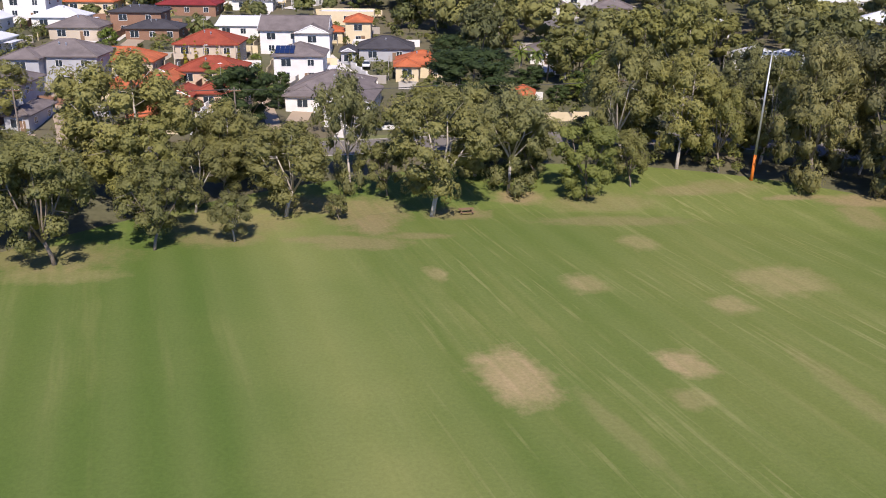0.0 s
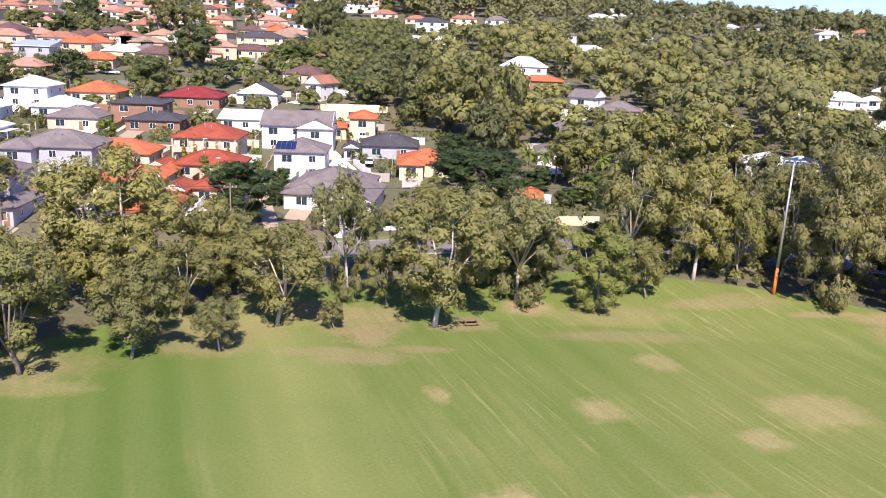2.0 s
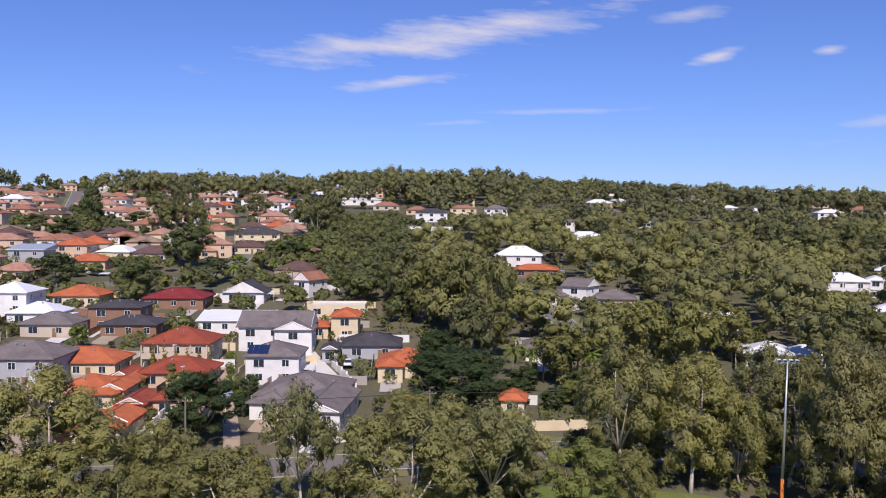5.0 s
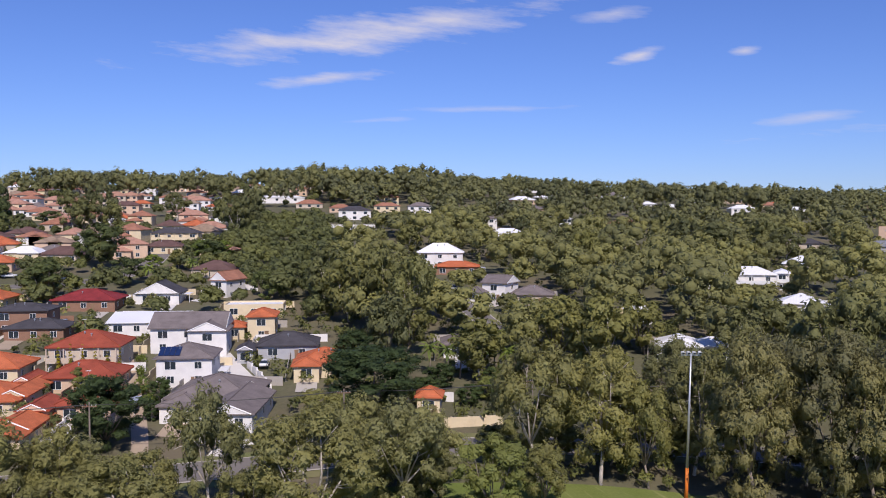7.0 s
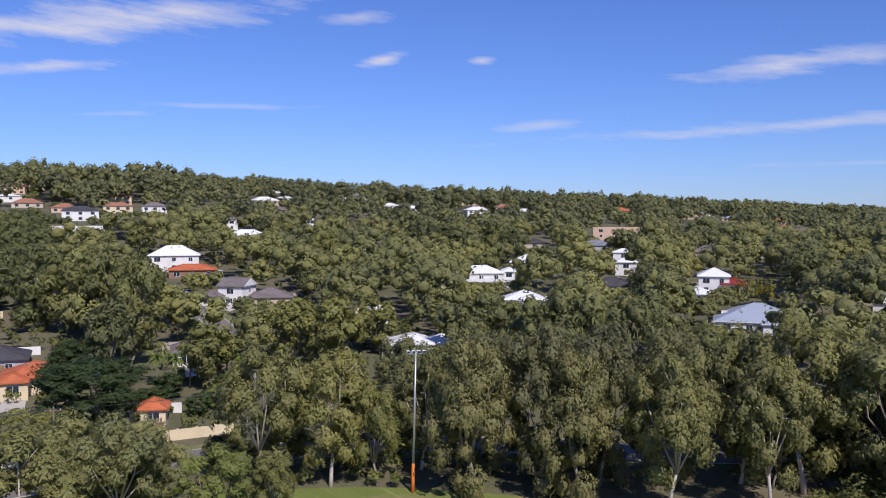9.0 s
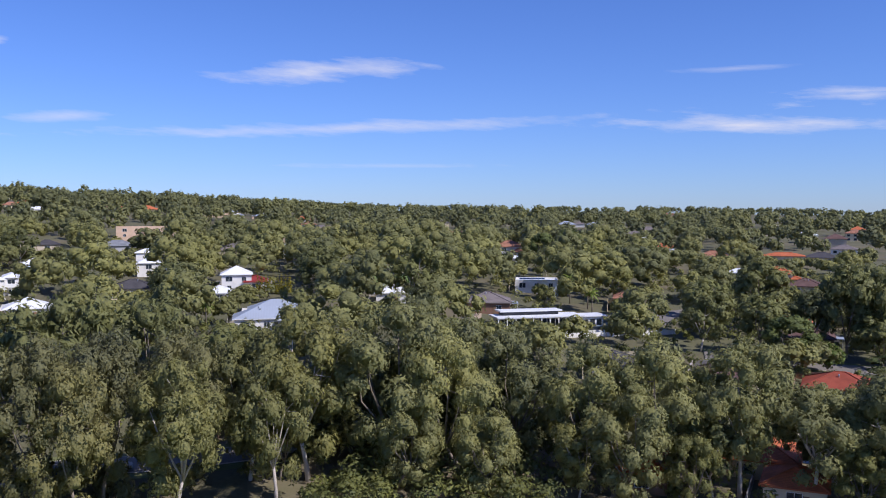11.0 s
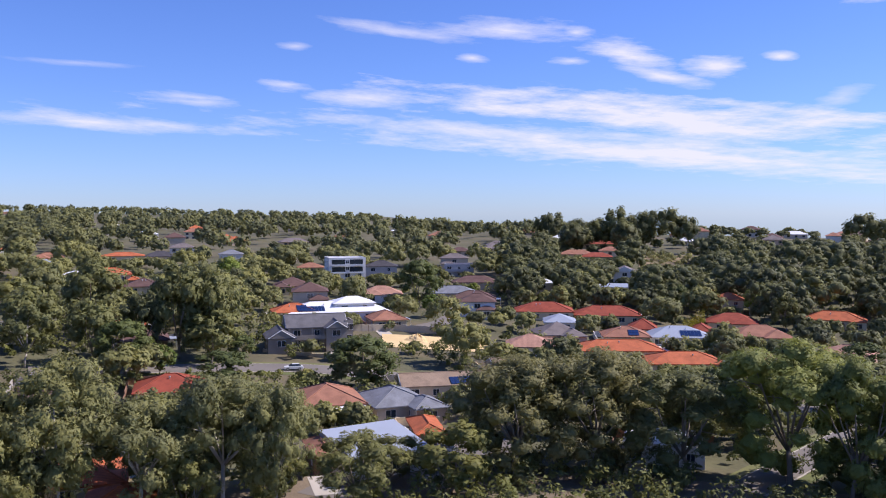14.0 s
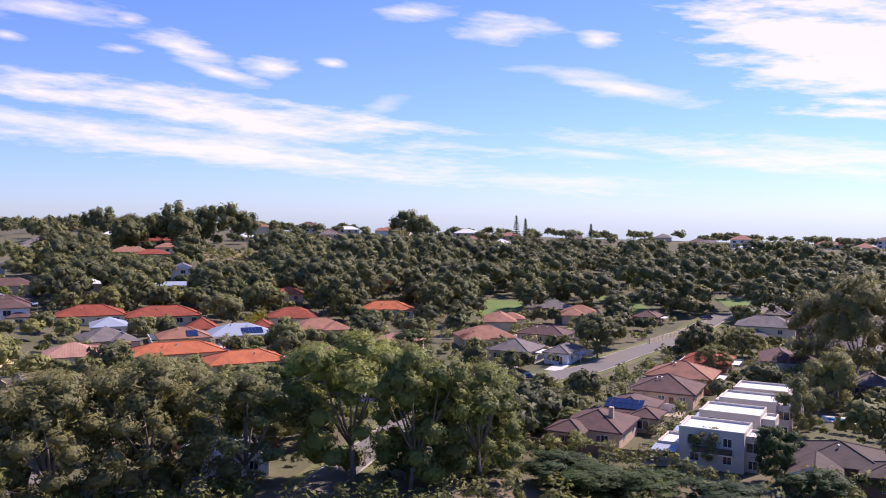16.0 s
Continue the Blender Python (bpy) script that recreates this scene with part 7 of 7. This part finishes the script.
plant(26, -36, 0, 160, 400, (3, 4, 5, 0, 4), 5, 10)
plant(30, 0, 34, 165, 420, (0, 1, 2, 3, 0), 10, 18)
plant(20, 32, 66, 150, 420, (2, 1, 3, 0, 4), 8, 16)
plant(20, 64, 100, 160, 420, (2, 3, 5, 1, 4), 6, 13)
plant(18, 98, 155, 165, 420, (2, 4, 5, 3), 6, 13)


def woods(name, spec, leaves, size, label, material=None, hearts=0):
    """Far trees as one mass of foliage clumps with trunks hidden under the crowns."""
    rng = np.random.default_rng(len(spec) + leaves)
    P = np.array(spec)
    n = len(P)
    c = np.zeros((n, leaves, 3))
    # each crown is a ring and cap of lobes
    L = 13
    k = np.arange(L)
    cz = 1 - 1.5 * (k + 0.5) / L
    az = k * 2.4 + rng.uniform(0, 6.28, (n, 1))
    q = np.sqrt(1 - cz * cz) * rng.uniform(0.6, 1.12, (n, L)) * 0.38
    lobes = np.stack([np.cos(az) * q, np.sin(az) * q, 0.56 + 0.30 * cz * rng.uniform(0.65, 1.15, (n, L))], 2)
    which = rng.integers(0, L, (n, leaves))
    d = rng.normal(0, 1, (n, leaves, 3))
    d[:, :, 2] += 0.4
    d /= np.linalg.norm(d, axis=2, keepdims=True)
    girth = rng.uniform(0.12, 0.20, (n, L))
    rad = rng.uniform(0.5, 1, (n, leaves, 1)) ** 0.35 * np.take_along_axis(girth, which, 1)[:, :, None]
    loc = np.take_along_axis(lobes, which[:, :, None].repeat(3, 2), 1) + d * rad * np.array([1, 1, 0.9])
    loc[:, :, 2] = np.clip(loc[:, :, 2], 0.05, 1.05)
    scale = np.stack([P[:, 3], P[:, 3], P[:, 2]], 1)[:, None, :]
    c = loc * scale
    c[:, :, 0] += P[:, 0:1]
    c[:, :, 1] += P[:, 1:2]
    c[:, :, 2] += rise(P[:, 0], P[:, 1])[:, None]
    whole = loc - np.array([0, 0, 0.48])
    whole /= np.linalg.norm(whole, axis=2, keepdims=True) + 1e-9
    d = d * 0.48 + whole * 0.70
    d /= np.linalg.norm(d, axis=2, keepdims=True) + 1e-9
    me = leaf_mesh(name, c.reshape(-1, 3), d.reshape(-1, 3), size, size * 0.72, material or WOODS, rng, 0.15, 0.32, 0.85)
    if hearts:
        at = lobes * scale + np.stack([P[:, 0], P[:, 1], rise(P[:, 0], P[:, 1])], 1)[:, None, :]
        me = add_cores(me, at.reshape(-1, 3), (girth[:, :, None] * scale * 0.68).reshape(-1, 3), CORES[(material or WOODS).name], rng, hearts == 20)
    ob = new(name, me)
    each = rng.beta(1.1, 1.1, n)
    tone = ob.data.attributes.new("tone", "FLOAT", "FACE")
    tone.data.foreach_set("value", np.concatenate([np.repeat(each, leaves), np.repeat(each, L * hearts)]).astype(np.float32))
    return tagged(ob, label, "woodland", kind="stuff")


def wood_spec(n, b0, b1, r0, r1, h0, h1, gap=2.0, keep_sight=True, space=0.0, wide=(0.75, 1.1)):
    out, tries = [], 0
    hs = np.array([(b[0], b[1], b[2]) for b in BUILDINGS])
    placed = np.zeros((n, 3))
    while len(out) < n and tries < n * 8:
        tries += 1
        b, r = radians(rnd.uniform(b0, b1)), math.sqrt(rnd.uniform(r0 ** 2, r1 ** 2))
        x, y = CX + r * math.sin(b), CY + r * math.cos(b)
        dd = np.hypot(hs[:, 0] - x, hs[:, 1] - y) - hs[:, 2]
        if dd.min() < gap:
            continue
        if any(np.min(np.hypot(f[:, 0] - x, f[:, 1] - y)) < w / 2 + 2 for f, w in ROADS):
            continue
        H = rnd.uniform(h0, h1)
        if keep_sight:
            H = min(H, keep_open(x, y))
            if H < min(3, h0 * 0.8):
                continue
        across = H * rnd.uniform(*wide)
        if space and out:
            near = placed[:len(out)]
            if np.any(np.hypot(near[:, 0] - x, near[:, 1] - y) < space * (near[:, 2] + across)):
                continue
        placed[len(out)] = x, y, across
        out.append((x, y, H, across))
    return out


woods("woodland", wood_spec(340, 0, 66, 190, 450, 10, 19, space=0.33, wide=(0.9, 1.3)) + wood_spec(330, 66, 112, 165, 460, 6, 14, space=0.33, wide=(0.9, 1.3)), 560, 1.02, "olive green gum trees and garden trees among the houses", None, 20)
woods("hillside_garden_trees", wood_spec(14, -36, 0, 190, 270, 5, 8, space=0.33, wide=(0.9, 1.2)) + wood_spec(150, -36, -8, 270, 450, 5, 11, space=0.36, wide=(0.9, 1.3)) + wood_spec(100, -8, 0, 240, 450, 7, 12.5, space=0.33, wide=(0.9, 1.3)) + wood_spec(260, -36, 0, 430, 900, 5, 10, 1, space=0.34), 480, 1.02, "dark green garden trees between the hillside houses", GARDEN_LEAF, 20)
woods("hill_woodland", wood_spec(90, 98, 112, 330, 500, 10, 17, 1, space=0.33, wide=(0.95, 1.3)) + wood_spec(260, 110, 158, 325, 500, 11, 20, 1, False, 0.33, (0.95, 1.3)) + wood_spec(120, 98, 160, 490, 570, 7, 12, 1, space=0.33, wide=(0.9, 1.3)) + wood_spec(240, 100, 160, 165, 400, 5, 12, space=0.33, wide=(0.9, 1.2)), 330, 1.35, "dark green wooded hillside", HILLS, 20)
woods("garden_shrubs", wood_spec(1000, -36, 66, 135, 240, 1.4, 4.0, -1.5) + wood_spec(1900, 66, 160, 125, 270, 1.4, 4.8, -1.5), 58, 0.8, "low green shrubs and hedges in the gardens", SHRUBS)
woods("understorey", wood_spec(90, 44, 60, 116, 132, 1.5, 4.0, 0, False) + wood_spec(60, 84, 128, 116, 132, 1.5, 4.0, 0, False) + wood_spec(120, 44, 60, 122, 150, 3.0, 7.0, 0, False) + wood_spec(60, 84, 118, 122, 150, 3.0, 6.0, 0, False) + wood_spec(50, -40, 20, 128, 138, 1.2, 3, 0, False), 90, 0.62, "low shrubs under the park trees", SHRUBS)
woods("scrub", wood_spec(900, -36, 66, 240, 400, 1.6, 4.5, -1.5, False) + wood_spec(1100, 66, 160, 260, 400, 1.6, 5, -1.5, False) + [(486 + rnd.gauss(0, 26), -147 + rnd.gauss(0, 13), rnd.uniform(1.5, 5), rnd.uniform(2, 5.5)) for _ in range(120)], 42, 1.1, "low scrub and garden bushes between the further houses", WOODS)
woods("far_woods", wood_spec(330, 100, 164, 570, 760, 4, 8.5, 0.5, False, 0.3, (1.1, 1.7)) + wood_spec(950, -1, 72, 400, 950, 11, 18, 1, space=0.34) + wood_spec(330, 66, 108, 430, 900, 10, 16, 1, space=0.34) + wood_spec(40, -6, 6, 560, 700, 16, 24, 1, False) + wood_spec(36, -26, -4, 640, 900, 15, 23, 1, False) + wood_spec(60, 6, 60, 640, 950, 15, 22, 1, False), 150, 2.1, "far tree canopy covering the hills", FARWOODS, 8)
woods("horizon_woods", wood_spec(1350, -38, 110, 900, 1900, 9, 17, 1, False) + wood_spec(260, 92, 108, 700, 1600, 8, 13, 1, False), 70, 4.4, "distant tree line on the horizon", FARWOODS)
woods("ridge_trees", wood_spec(16, 102, 108, 520, 570, 16, 22, 1, False) + [(540, -134, 30, 22), (532, -160, 30, 24), (536, -148, 27, 20), (528, -172, 24, 18), (521, -279, 26, 25), (518, -290, 21, 20), (580, -101, 26, 20)], 700, 1.7, "tall gum trees on the ridge", HILLS, 20)
SKYLINE = ((-190, 635, 20.6), (-182, 629, 22.4), (-170, 615, 23.8), (-173, 645, 21.7), (-152, 595, 21.8), (-146, 648, 19.1), (-129, 616, 22.0), (-125, 642, 19.9), (-109, 610, 21.3), (-106, 650, 18.9), (-84, 630, 19.9), (-76, 661, 17.7), (-38, 630, 22.2), (-32, 650, 22.9), (-23, 619, 26.4), (-16, 639, 28.3), (-9, 660, 26.0), (0, 620, 25.8), (8, 640, 22.6), (18, 651, 18.8), (45, 655, 15.7), (84, 632, 18.8), (100, 660, 19.3), (149, 610, 19.9), (166, 641, 20.9), (191, 630, 20.1), (215, 591, 23.4), (232, 579, 23.1), (248, 567, 24.6), (263, 582, 23.4), (286, 577, 22.4), (302, 540, 21.9))
woods("skyline_trees", [(x, y, H, min(H * 1.1, 19.0)) for x, y, H in SKYLINE], 420, 1.9, "tall gums standing out on the skyline", FARWOODS, 20)
join_far_houses()

# patterns are only for copying
for a, b in KINDS.values():
    for o in (a, b):
        for c in list(o.children_recursive) + [o]:
            bpy.data.objects.remove(c)
